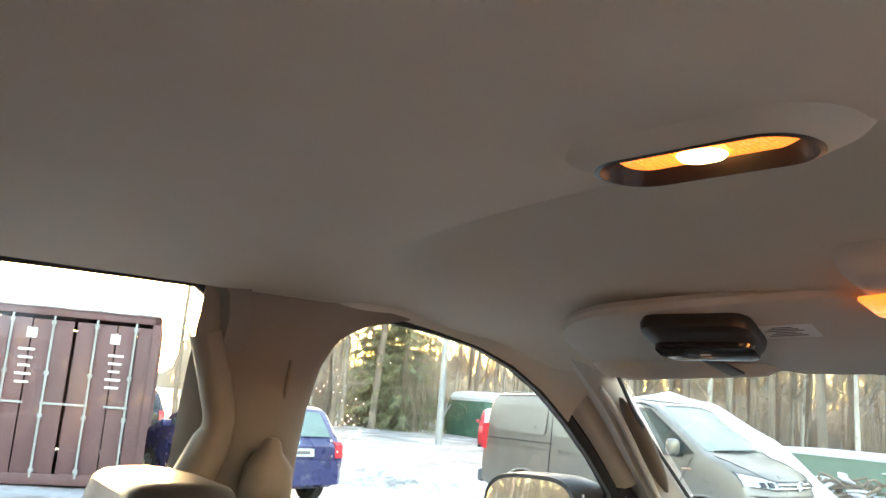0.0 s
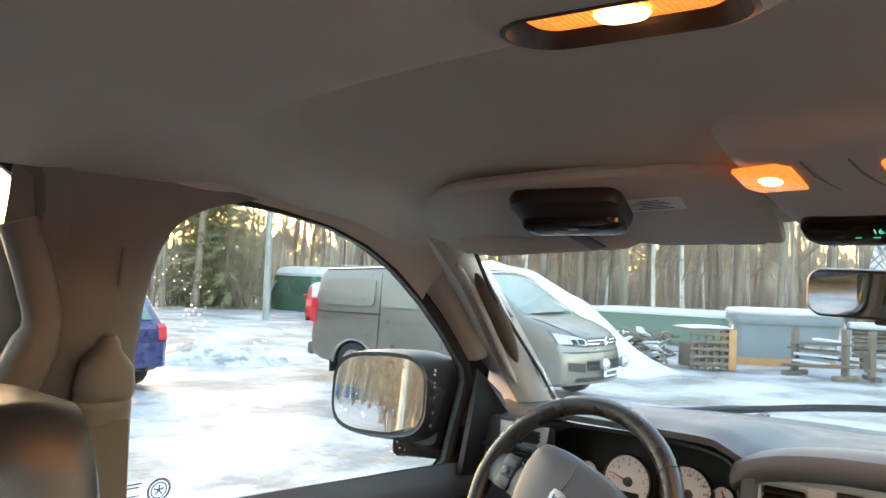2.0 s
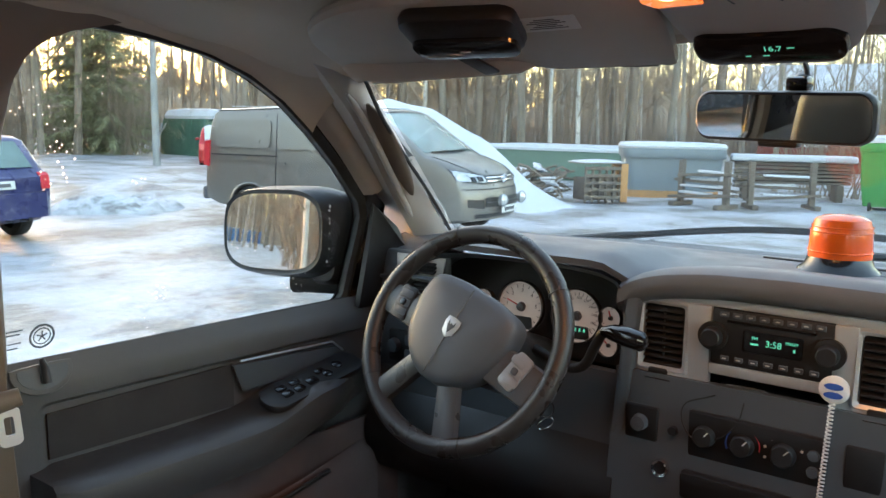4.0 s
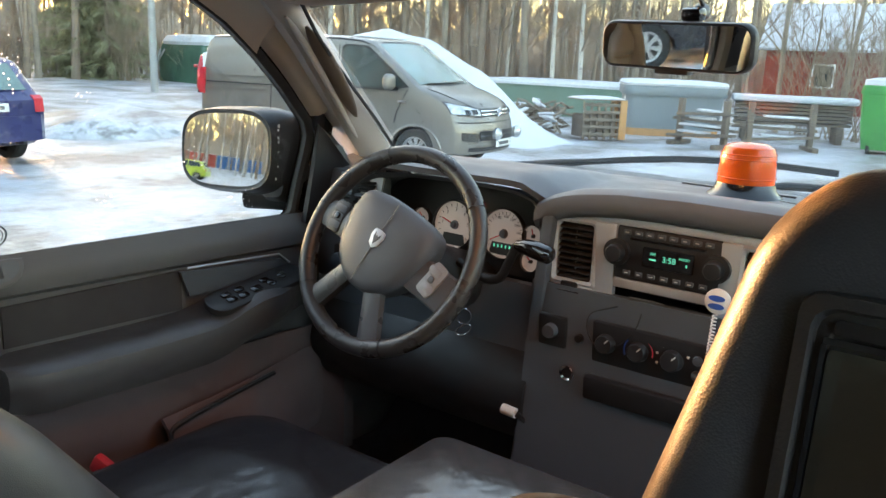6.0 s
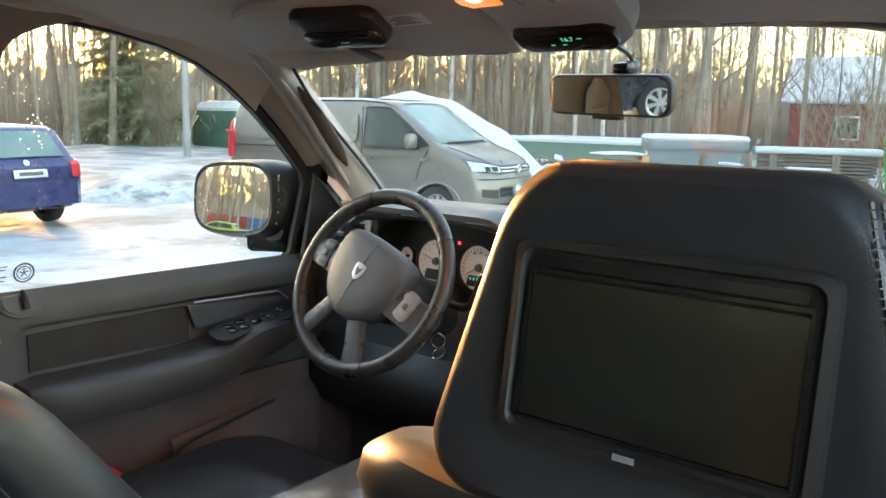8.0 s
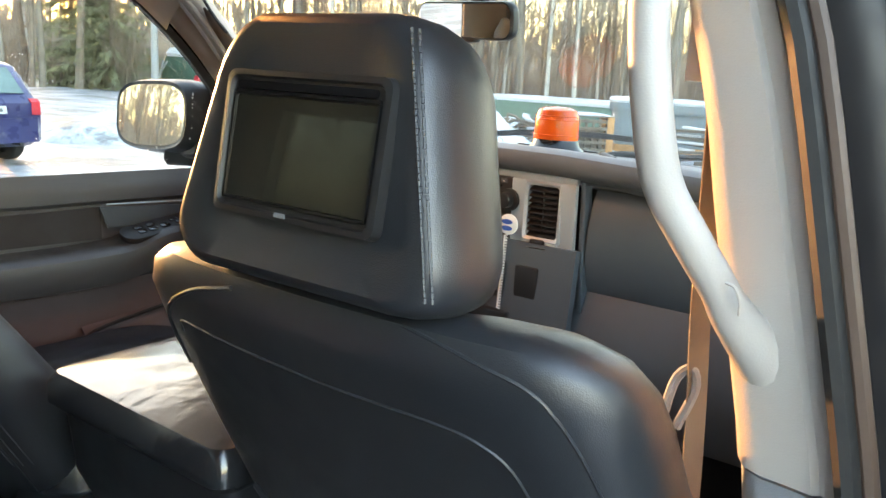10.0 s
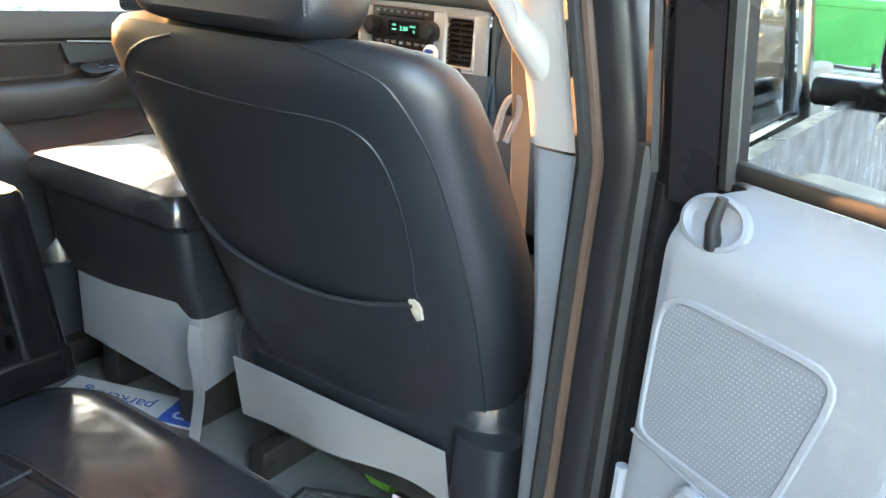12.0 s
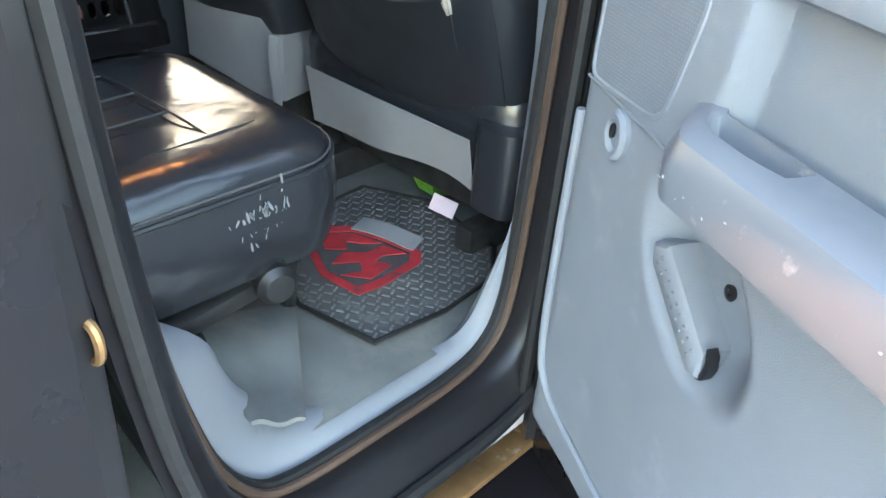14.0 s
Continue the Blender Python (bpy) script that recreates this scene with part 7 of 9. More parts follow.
leaf = thing("floor_paper", (0.03, -0.56, 0.70), "blue and white leaflet lying on the floor", "leaflet")
lm_ = pose(0.035, -0.590, 0.705, 0, 0, 19)
part("sheet", box((0.30, 0.085, 0.0015), m=lm_), M_PAPER, leaf)
part("blue_field", box((0.066, 0.075, 0.0008), m=lm_ @ pose(0.105, 0, 0.0012)), M_BLUE, leaf)
text("leaflet_word", "parkering", 0.040, lm_ @ pose(-0.035, 0, 0.0012, 0, 0, 180), M_BLUE, leaf, "blue printed word")
text("leaflet_letter", "P", 0.060, lm_ @ pose(0.105, 0, 0.0020, 0, 0, 180), M_PAPER, leaf)

pck = thing("green_packet", (0.47, -0.42, 0.70), "crumpled green packet under the seat", "packet")
part("packet_body", loft([[Vector((0.52 + 0.05 * c * s, -0.46 + 0.03 * d * s, z)) for c, d in ((1, 0.2), (0.6, 0.9), (-0.4, 1), (-1, 0.1), (-0.5, -0.9), (0.5, -1))] for z, s in ((0.69, 0.8), (0.71, 1.1), (0.735, 0.7), (0.745, 0.3))]), M_PLASTICGREEN, pck)
pcd = thing("pink_card", (0.56, -0.5, 0.70), "pale pink card under the seat edge", "card")
part("card", box((0.055, 0.002, 0.030), (0.600, -0.520, 0.708), (-30, 0, 4)), M_PINKCARD, pcd)
wires = thing("seat_wiring", (0.72, -0.48, 0.7), "dark tangled wiring and bracket under the seat", "wiring")
part("wires", join(*[tube(smooth_line([(0.66 + 0.10 * random.random(), -0.50 + 0.06 * random.random(), 0.70 + 0.09 * random.random()) for _ in range(5)], 16), 0.004, 5) for _ in range(5)]), M_UNDER, wires)
def flap_pt(u, v):
    a, b = Vector((0.632, -1.04, 0.735)).lerp(Vector((0.637, -0.876, 0.692)), v), Vector((0.852, -1.100, 0.742)).lerp(Vector((0.868, -1.035, 0.716)), v)
    return a.lerp(b, u) + Vector((0, 0, 0.006 * math.sin(7 * u) + 0.004 * math.sin(9 * v)))
cflap = part("carpet_flap", sheet(flap_pt, 14, 12, 0.006), M_CARPET, None)
tagged(cflap, "grey carpet turned up behind the floor mat", "carpet", kind="structure")

# ---- open rear door ----
rd = thing("door_3", (0.985, -0.675, 0.62), "open rear door with scuffed light grey inner panel", "door", kind="structure")
RM = facing((0.985, -0.675, 0.0), (0.886, -0.464, 0), (0, 0, 1))  # x along the door, y up, z towards the cab
def rdp(u, z, n):
    return RM @ Vector((u, z, n))
def pn(u, z):
    """How far the inner panel stands proud."""
    n = 0.050 + 0.012 * sm(0.0, 0.05, u)
    n -= 0.030 * sm(1.285, 1.345, z)
    n -= 0.026 * sm(0.245, 0.268, u - 0.10 * (z - 1.20)) * sm(1.135, 1.15, z) * (1 - sm(1.262, 1.275, z))
    p, q = (u - 0.282) * 0.77 - (z - 1.015) * 0.64, (u - 0.282) * 0.64 + (z - 1.015) * 0.77
    n -= 0.036 * (1 - sm(0.55, 1.0, math.hypot(p / 0.120, q / 0.075)))
    n += 0.010 * sm(1.13, 1.10, z) * sm(0.10, 0.36, u)
    return n
part("inner_panel", sheet(lambda u, v: rdp(max(0.008 + 0.05 * (1 - min(1, max(0, (1.346 - (0.64 + 0.709 * v)) / 0.035)) ** 0.5), 0.0) * (1 - u) + (0.012 + 0.72 * u) * 1.0 - 0.0, 0.64 + 0.709 * v, pn(0.012 + 0.72 * u, 0.64 + 0.709 * v) * min(1, 0.35 + u * 26)), 150, 150), M_GREY, rd, "light grey moulded inner panel with scuffs")
part("door_shell", loft([[rdp(u, z, n) for u, z in [(p.x, p.y) for p in [Vector(q) for q in rrect(0.80, 0.86, 0.08, 6, 0.385, 0.915)]]] for n in (0.03, 0.0, -0.07, -0.085)]), M_PAINT, rd, "dark painted door shell")
part("front_edge", join(loft([[rdp(u, z, n) for u, n in ((-0.02, 0.035), (0.012, 0.045), (0.012, -0.05), (-0.02, -0.05))] for z in (0.55, 1.0, 1.33)]), tube([rdp(-0.006, z, 0.05) for z in np.linspace(0.6, 1.36, 10)], 0.010, 8)), M_RUBBER, rd, "rubber sealed front edge")
spk = [(0.052, 1.238), (0.070, 1.252), (0.196, 1.254), (0.206, 1.244), (0.180, 1.140), (0.166, 1.128), (0.060, 1.126), (0.050, 1.134)]
for _ in range(2):
    spk = [(a[0] + (b[0] - a[0]) * k, a[1] + (b[1] - a[1]) * k) for a, b in zip(spk, spk[1:] + spk[:1]) for k in (0.15, 0.85)]
part("speaker_rim", loft([[rdp(p.x, p.y, n) for p in grow([Vector(q) for q in spk], d)] for d, n in ((0.008, 0.0605), (0.006, 0.0638), (0.002, 0.0642), (0.0, 0.0615))], caps=False), M_GREY, rd)
sgr = part("speaker_grille", loft([[rdp(p.x, p.y, n) for p in [Vector(q) for q in spk]] for n in (0.052, 0.0625)]), M_GRILLE, rd, "perforated speaker grille")
dots = []
for i in range(40):
    for j in range(34):
        u, z = 0.054 + i * 0.0040 + (j % 2) * 0.002, 1.131 + j * 0.0037
        inside = sum((spk[k][1] > z) != (spk[k - 1][1] > z) and u < (spk[k - 1][0] - spk[k][0]) * (z - spk[k][1]) / (spk[k - 1][1] - spk[k][1]) + spk[k][0] for k in range(len(spk))) % 2
        if inside:
            dots.append((u, z))
gb = bmesh.new()
for u, z in dots:
    c = [gb.verts.new(rdp(u + 0.0011 * math.cos(a), z + 0.0011 * math.sin(a), 0.0629)) for a in (0, 1.57, 3.14, 4.71)]
    top = gb.verts.new(rdp(u, z, 0.0635))
    for k in range(4):
        gb.faces.new((c[k], c[(k + 1) % 4], top))
tagged(part("grille_mesh", gb, M_GREY, sgr), kind="stuff")
part("panel_groove", tube([rdp(u, z, pn(u, z) + 0.0005) for u, z in ((0.040, 1.121), (0.10, 1.116), (0.165, 1.112), (0.215, 1.108))], 0.0022, 6), M_GRILLE, rd)
cl = facing(rdp(0.120, 1.088, 0.062), RM.to_3x3() @ Vector((1, 0, 0)), (0, 0, 1))
pl = part("release_knob", loft([[cl @ Vector((x, y, z)) for x, y in ellipse(w, h, 24)] for w, h, z in ((0.040, 0.054, 0), (0.040, 0.054, 0.006), (0.032, 0.044, 0.010), (0.026, 0.036, 0.010), (0.022, 0.03, 0.004))]), M_GREY, rd, "grey oval bezel with slot")
part("slot", slab(ellipse(0.008, 0.016, 14), cl @ pose(-0.006, 0.002, 0.0045), 0.003), M_BLACK, pl)
def arm_ring(u):
    nf = sm(0.0, 0.09, u - 0.21)
    top, bot = 1.172 - 0.002 * u, 1.172 - 0.046 - 0.032 * nf
    out = 0.058 + 0.075 * nf ** 0.7
    dip = 0.032 * sm(0.262, 0.272, u) * (1 - sm(0.352, 0.374, u))
    hi = max(0.0, min(out - 0.036 - 0.012 * sm(0.33, 0.41, u), out - 0.033))
    hi = max(hi, 0.034)
    lo = min(0.068, hi - 0.008)
    return [rdp(u, zz, n) for zz, n in ((top - 0.02, lo - 0.010), (top - 0.003, lo - 0.007), (top, lo - 0.005), (top, lo - 0.003), (top - dip * 0.9, lo), (top - dip, lo + 0.003), (top - dip, hi - 0.003), (top - dip * 0.9, hi), (top, hi + 0.002), (top, max(out - 0.028, hi + 0.003)), (top - 0.006, max(out - 0.010, hi + 0.005)), (top - 0.024, out), (top - 0.035 * nf - 0.02, out - 0.002), (bot + 0.018, out - 0.022), (bot, out - 0.055 * nf - 0.005), (bot + 0.004, 0.020))]
arm = part("armrest", loft([arm_ring(u) for u in np.concatenate([np.linspace(0.212, 0.44, 58), np.linspace(0.45, 0.73, 8)])]), M_ARMGREY, rd, "grey armrest with worn edge and grip hollow")
for _ in range(14):
    su = random.uniform(0.24, 0.66)
    ring = arm_ring(su)
    sp_, sq = ring[11], ring[12]
    part("scuff", slab(ellipse(random.uniform(0.0015, 0.006), random.uniform(0.0008, 0.002), 8), facing(sp_.lerp(sq, random.uniform(0, 0.7)) + RM.to_3x3() @ Vector((0, 0, 0.0006)), RM.to_3x3() @ Vector((1, 0, 0)), (0, 0, 1)) @ pose(0, 0, 0, 0, 0, random.uniform(-60, 60)), 0.0006), M_SCUFFW, arm)
hb = [(0.218, 1.022), (0.240, 1.030), (0.320, 0.966), (0.322, 0.940), (0.305, 0.936), (0.222, 1.000)]
part("inner_handle", loft([[rdp(p.x, p.y, n) for p in grow([Vector(q) for q in hb], d)] for d, n in ((0.0, 0.030), (0.002, 0.052), (0.0, 0.064), (-0.004, 0.067))]), M_GREY, rd, "grey inner door handle with studded grip")
part("grip_stud", join(*[lathe([(0, 0), (0.0022, 0), (0.0012, 0.0014), (0, 0.0016)], facing(rdp(0.232 + 0.0088 * k + 0.005 * r2, 1.008 - 0.0068 * k + 0.008 * r2, 0.067), RM.to_3x3() @ Vector((1, 0, 0)), (0, 0, 1)), 6) for k in range(9) for r2 in (0, 1)]), M_GREYD, rd)
part("handle_gap", slab([(0.322, 0.974), (0.328, 0.968), (0.330, 0.954), (0.326, 0.941), (0.318, 0.937), (0.323, 0.948), (0.325, 0.960)], RM @ pose(0, 0, 0.052), 0.012), M_BLACK, rd)
part("screw", lathe([(0, 0), (0.007, 0), (0.008, 0.003), (0.004, 0.004), (0.003, 0.001), (0, 0.001)], facing(rdp(0.300, 1.015, 0.034), RM.to_3x3() @ Vector((1, 0, 0)), (0, 0, 1)), 16), M_UNDER, rd)
rl = facing(rdp(0.088, 1.318, 0.0500), RM.to_3x3() @ Vector((1, 0, 0)), (0, 0, 1))
part("lock_cup", loft([[rl @ pose(-0.012, 0, -0.001, -18, 0, 0) @ Vector((x, y, z)) for x, y in ellipse(w, h, 24)] for w, h, z in ((0.066, 0.044, -0.003), (0.066, 0.044, 0.003), (0.058, 0.037, 0.004), (0.050, 0.030, -0.002))]), M_GREY, rd)
part("panel_border", tube([rdp(u, z, pn(u, z) + 0.001) for u, z in [(p.x, p.y) for p in smooth_line([(0.034, 1.08, 0), (0.034, 0.90, 0), (0.040, 0.78, 0), (0.065, 0.715, 0), (0.14, 0.69, 0), (0.40, 0.68, 0), (0.68, 0.68, 0)], 40)]], 0.006, 8), M_GREY, rd)
part("lock_knob", tube([rl @ Vector((-0.006, -0.016, 0.004)), rl @ Vector((-0.003, 0.004, 0.012)), rl @ Vector((0.0, 0.024, 0.010))], [0.007, 0.0055, 0.0045], 12), M_BLACK, rd)
part("beltline_strip", box((0.68, 0.014, 0.014), m=RM @ pose(0.40, 1.355, 0.022), bevel=0.004), M_RUBBER, rd)
part("window_post", loft([[rdp(u + 0.0 * z, z, n + 0.17 * max(0, z - 1.33)) for u, n in ((-0.02, 0.03), (0.02, 0.045), (0.055, 0.03), (0.058, 0.0), (0.02, -0.03), (-0.02, -0.03))] for z in (1.32, 1.5, 1.65, 1.82)]), M_PAINT, rd, "dark window post")
part("post_groove", join(tube([rdp(0.062, z, 0.026 + 0.17 * (z - 1.33)) for z in (1.34, 1.55, 1.80)], 0.007, 6), tube([rdp(0.0, z, 0.046 + 0.17 * (z - 1.33)) for z in (1.34, 1.55, 1.80)], 0.006, 6)), M_RUBBER, rd)
part("window_top", loft([[rdp(u, 1.815 + a, 0.085 + b) for a, b in ((-0.03, 0.0), (0.02, 0.02), (0.03, -0.04), (-0.03, -0.05))] for u in (-0.02, 0.3, 0.6, 0.74)]), M_PAINT, rd)
part("window_rear_post", loft([[rdp(u - 0.10 * (z - 1.33), z, n + 0.17 * (z - 1.33)) for u, n in ((0.70, 0.02), (0.745, 0.02), (0.745, -0.03), (0.70, -0.03))] for z in (1.32, 1.5, 1.82)]), M_PAINT, rd)
gp = part("window_pane", sheet(lambda u, v: rdp(0.05 + 0.66 * u - 0.05 * u * v, 1.335 + 0.46 * v, -0.005 + 0.17 * 0.46 * v), 4, 4, 0.004), M_CLEAR, rd)
gp.visible_shadow = False

# ---- the yard outside ----
def ground_z(x, y):
    d = math.hypot(x, y)
    z = 0.035 * noise.noise((x * 0.35, y * 0.35, 0)) + 0.02 * noise.noise((x * 1.3, y * 1.3, 5))
    z *= sm(2.0, 5.0, d)
    z += 0.30 * math.exp(-(((x + 15.2) / 2.2) ** 2 + ((y - 8.9) / 1.2) ** 2)) * (1 + 0.5 * noise.noise((x * 1.5, y * 1.5, 2)))
    z += 0.16 * sm(-17.5, -19.5, x + 0.25 * (y - 10)) * sm(3, 6, y)
    z += 1.2 * sm(45, 110, d) * noise.noise((x * 0.02, y * 0.02, 9))
    return z


def spaced(n, near, far):
    out = []
    for k in range(-n, n + 1):
        t = k / n
        out.append(math.copysign(near * abs(t) + (far - near) * abs(t) ** 4, t))
    return out


gb = bmesh.new()
gxs, gys = [v - 8 for v in spaced(110, 26, 900)], [v + 7 for v in spaced(110, 26, 900)]
gv = [[gb.verts.new((x, y, ground_z(x, y))) for y in gys] for x in gxs]
for i in range(len(gxs) - 1):
    for j in range(len(gys) - 1):
        gb.faces.new((gv[i][j], gv[i + 1][j], gv[i + 1][j + 1], gv[i][j + 1]))
ground = part("ground", gb, M_GROUND, None)
tagged(ground, "trampled snow and ice covering the yard", "snow ground", kind="structure")


def arch(yc, r, z0, n=9):
    """The points of a wheel arch along a lower body edge, towards +y."""
    return [(yc - r * math.cos(math.pi * k / (n - 1)), z0 + r * 0.98 * math.sin(math.pi * k / (n - 1)) * 1.0) for k in range(n)]


def car_body(prof, hw, tumble, zb, zt):
    """A closed body from a side outline (y, z), rounded over to its flanks."""
    p2 = [Vector(p) for p in prof]
    def ring(f, d):
        out = []
        for p in (grow(p2, -d) if d else p2):
            w = hw * (1 - tumble * max(0, (p.y - zb) / (zt - zb)) ** 1.3)
            out.append(Vector((w * f, p.x, p.y)))
        return out
    rings = [ring(f, d) for f, d in ((-1, 0.07), (-0.985, 0.028), (-0.93, 0.006), (-0.75, 0), (-0.3, 0), (0.3, 0), (0.75, 0), (0.93, 0.006), (0.985, 0.028), (1, 0.07))]
    bm = loft(rings)
    bmesh.ops.triangulate(bm, faces=[f for f in bm.faces if len(f.verts) > 4])
    return bm


def flank(pts, hw, tumble, zb, zt, side, proud=0.008, thick=0.01):
    """A flat piece lying on a flank, from its outline (y, z)."""
    def wx(z, extra):
        return side * (hw * (1 - tumble * max(0, (z - zb) / (zt - zb)) ** 1.3) + extra)
    bm = loft([[Vector((wx(z, -thick), y, z)) for y, z in pts], [Vector((wx(z, proud), y, z)) for y, z in pts]])
    return bm


def across(y0, z0, w0, y1, z1, w1, proud, thick=0.012, bow=0.0, n=8):
    """A bowed pane across the car from a low edge to a high edge; proud pushes it outward."""
    d = Vector((0, y1 - y0, z1 - z0)).normalized()
    nrm = Vector((0, d.z, -d.y)) * (1 if proud > 0 else -1)
    def fn(u, v):
        x = (u - 0.5) * 2
        return Vector((x * (w0 + (w1 - w0) * v), y0 + (y1 - y0) * v, z0 + (z1 - z0) * v)) + nrm * (abs(proud) - bow * x * x)
    return sheet(fn, n, 3, thick)


def local(name, m, label, category, group="", kind=""):
    e = new(name)
    e.matrix_world = m
    BASE[e] = Vector((0, 0, 0))
    return tagged(e, label, category, group, kind)


# grey van: origin on the ground under its middle, nose along +y
van = local("panel_van", pose(-8.48, 8.76, 0.0, 0, 0, -80.6) @ Matrix.Diagonal((1, 1.02, 0.962, 1)), "dusty grey-beige panel van parked on the snow", "van")
VPROF_TOP = [(-2.42, 0.42), (-2.44, 0.75), (-2.42, 1.15), (-2.36, 1.70), (-2.30, 1.86), (-2.18, 1.94), (-1.0, 1.985), (0.2, 1.98), (0.55, 1.96), (0.76, 1.90), (1.17, 1.59), (1.56, 1.295), (1.64, 1.255), (1.95, 1.19), (2.20, 1.105), (2.33, 1.03), (2.40, 0.93), (2.44, 0.80), (2.47, 0.72), (2.48, 0.50), (2.44, 0.32), (2.18, 0.27)]
vprof = VPROF_TOP + [(y, z) for y, z in reversed(arch(1.56, 0.40, 0.28))] + [(1.05, 0.27), (-1.0, 0.27)] + [(y, z) for y, z in reversed(arch(-1.50, 0.40, 0.28))] + [(-2.2, 0.32)]
VK = (0.95, 0.13, 1.05, 1.98)


def set_back(f, y):
    """How far the rounded nose falls back towards its corners."""
    return 0.26 * abs(f) ** 2.8 * sm(1.5, 2.4, y)


vbm = car_body(vprof, *VK)
for vt in vbm.verts:
    vt.co.y -= set_back(vt.co.x / 0.95, vt.co.y)
vb = part("body", vbm, M_VAN, van)


def nose_pt(f, z, out=0.01):
    """A point on the front of the van at a share f of its half width."""
    y = float(np.interp(z, [0.32, 0.50, 0.72, 0.80, 0.93, 1.03, 1.105, 1.19, 1.255], [2.44, 2.48, 2.47, 2.44, 2.40, 2.33, 2.20, 1.95, 1.64]))
    w = 0.95 * (1 - 0.13 * max(0, (z - 1.05) / 0.93) ** 1.3)
    edge = 0.05 * sm(0.90, 1.0, abs(f))
    return Vector((w * f * (1 + out * 0.6), y - set_back(f, y) - edge + out, z + (0.3 * out if z > 1.0 else 0)))


def nose_patch(f0, f1, lo, hi, out=0.01, n=14, thick=0.008):
    """A sheet lying on the nose; lo and hi give its height at a share u of its width."""
    return sheet(lambda u, v: nose_pt(f0 + (f1 - f0) * u, lo(u) + (hi(u) - lo(u)) * v, out), n, 4, thick)


for s in (-1, 1):
    part("window_rubber", flank([(0.26, 1.20), (0.26, 1.82), (0.33, 1.86), (0.70, 1.845), (1.10, 1.545), (1.43, 1.26), (1.10, 1.20)], *VK, s, 0.004), M_BLACK, van)
    part("side_window", flank([(0.30, 1.235), (0.30, 1.795), (0.36, 1.825), (0.68, 1.81), (1.06, 1.525), (1.34, 1.28), (1.10, 1.235)], *VK, s, 0.009), M_CARGLASS, van, "dark cab side window")
    part("quarter_post", flank([(1.02, 1.235), (1.02, 1.54), (1.05, 1.52), (1.05, 1.235)], *VK, s, 0.012), M_BLACK, van)
    for y0, y1 in ((-0.98, 0.14), (-2.20, -1.12)):
        part("blank_panel", flank([(p[0] + (y0 + y1) / 2, p[1] + 1.52) for p in rrect(y1 - y0, 0.46, 0.07, 4)], *VK, s, 0.005), M_VAN, van)
    part("slide_rail", flank([(-2.30, 1.16), (-2.30, 1.180), (-0.96, 1.180), (-0.96, 1.16)], *VK, s, 0.008), M_BLACK, van)
    for ya, yb in ((0.20, 0.20), (-1.03, -1.03)):
        part("door_gap", flank([(ya, 0.45), (yb, 1.86), (yb + 0.010, 1.86), (ya + 0.010, 0.45)], *VK, s, 0.0015), M_BLACK, van)
    part("door_gap", flank([(1.20, 0.72), (1.24, 0.90), (1.40, 1.22), (1.41, 1.22), (1.25, 0.90), (1.21, 0.72)], *VK, s, 0.0015), M_BLACK, van)
    part("roof_gutter", tube([(s * 0.83, y, z) for y, z in ((-2.2, 1.90), (-1.0, 1.945), (0.2, 1.94), (0.6, 1.905), (0.80, 1.83))], 0.012, 6), M_BLACK, van)
    part("rub_strip", flank([(-0.95, 0.62), (-0.95, 0.67), (1.08, 0.67), (1.08, 0.62)], *VK, s, 0.012), M_VAN, van)
    part("swage_line", flank([(-2.34, 1.085), (-2.34, 1.10), (1.46, 1.10), (1.46, 1.085)], *VK, s, 0.006), M_VAN, van)
    part("side_flash", flank([(1.27, 1.03), (1.27, 1.06), (1.42, 1.07), (1.40, 1.035)], *VK, s, 0.012), M_CHROME, van)
    for yc in (1.56, -1.50):
        part("wheel_arch_lip", tube([(s * 0.945, y, z) for y, z in arch(yc, 0.42, 0.30, 13)], 0.022, 6), M_VAN, van)
        part("arch_liner", loft([[Vector((s * x, y, z)) for y, z in arch(yc, 0.40, 0.28, 13)] for x in (0.60, 0.935)], closed=False), M_BLACK, van)
    hl = part("headlamp", nose_patch(s * 0.54, s * 0.985, lambda u: 0.885 + 0.030 * u, lambda u: 0.985 + 0.085 * u ** 1.3, 0.012), M_LAMP, van, "clear headlamp")
    part("lamp_unit", join(*[nose_patch(s * a, s * b, lambda u: 0.905, lambda u: 0.975, 0.022, 5, 0.006) for a, b in ((0.60, 0.70), (0.74, 0.82))]), M_GLOSS, hl)
    part("lamp_frame", nose_patch(s * 0.52, s * 0.995, lambda u: 0.868 + 0.030 * u, lambda u: 0.998 + 0.088 * u ** 1.3, 0.005), M_BLACK, hl)
    part("fog_recess", nose_patch(s * 0.66, s * 0.93, lambda u: 0.50 + 0.03 * u, lambda u: 0.63 + 0.02 * u, 0.010), M_BLACK, van)
    part("bonnet_line", tube([nose_pt(s * (0.86 - 0.10 * k), z, 0.004) for k, z in ((0, 1.25), (0.2, 1.20), (0.8, 1.12), (1.4, 1.06), (2.2, 1.01))], 0.006, 6), M_BLACK, van)
    part("tail_lamp", loft([[Vector((s * x, y, z)) for y, z in ((-2.44, 0.98), (-2.41, 1.38), (-2.32, 1.40), (-2.32, 0.96))] for x in (0.86, 0.962)]), M_TAIL, van, "tall red tail lamp")
    mr = part("door_mirror", loft([[Vector((s * (0.985 + x), 1.20 + y * k, 1.33 + z * k)) for y, z in oval(0.13, 0.24, 20, 3.0)] for x, k in ((0.0, 0.5), (0.02, 0.85), (0.08, 1.0), (0.17, 0.98), (0.21, 0.8), (0.225, 0.5))]), M_VAN, van)
    part("mirror_foot", box((0.12, 0.10, 0.05), (s * 0.965, 1.20, 1.225), bevel=0.015), M_BLACK, mr)
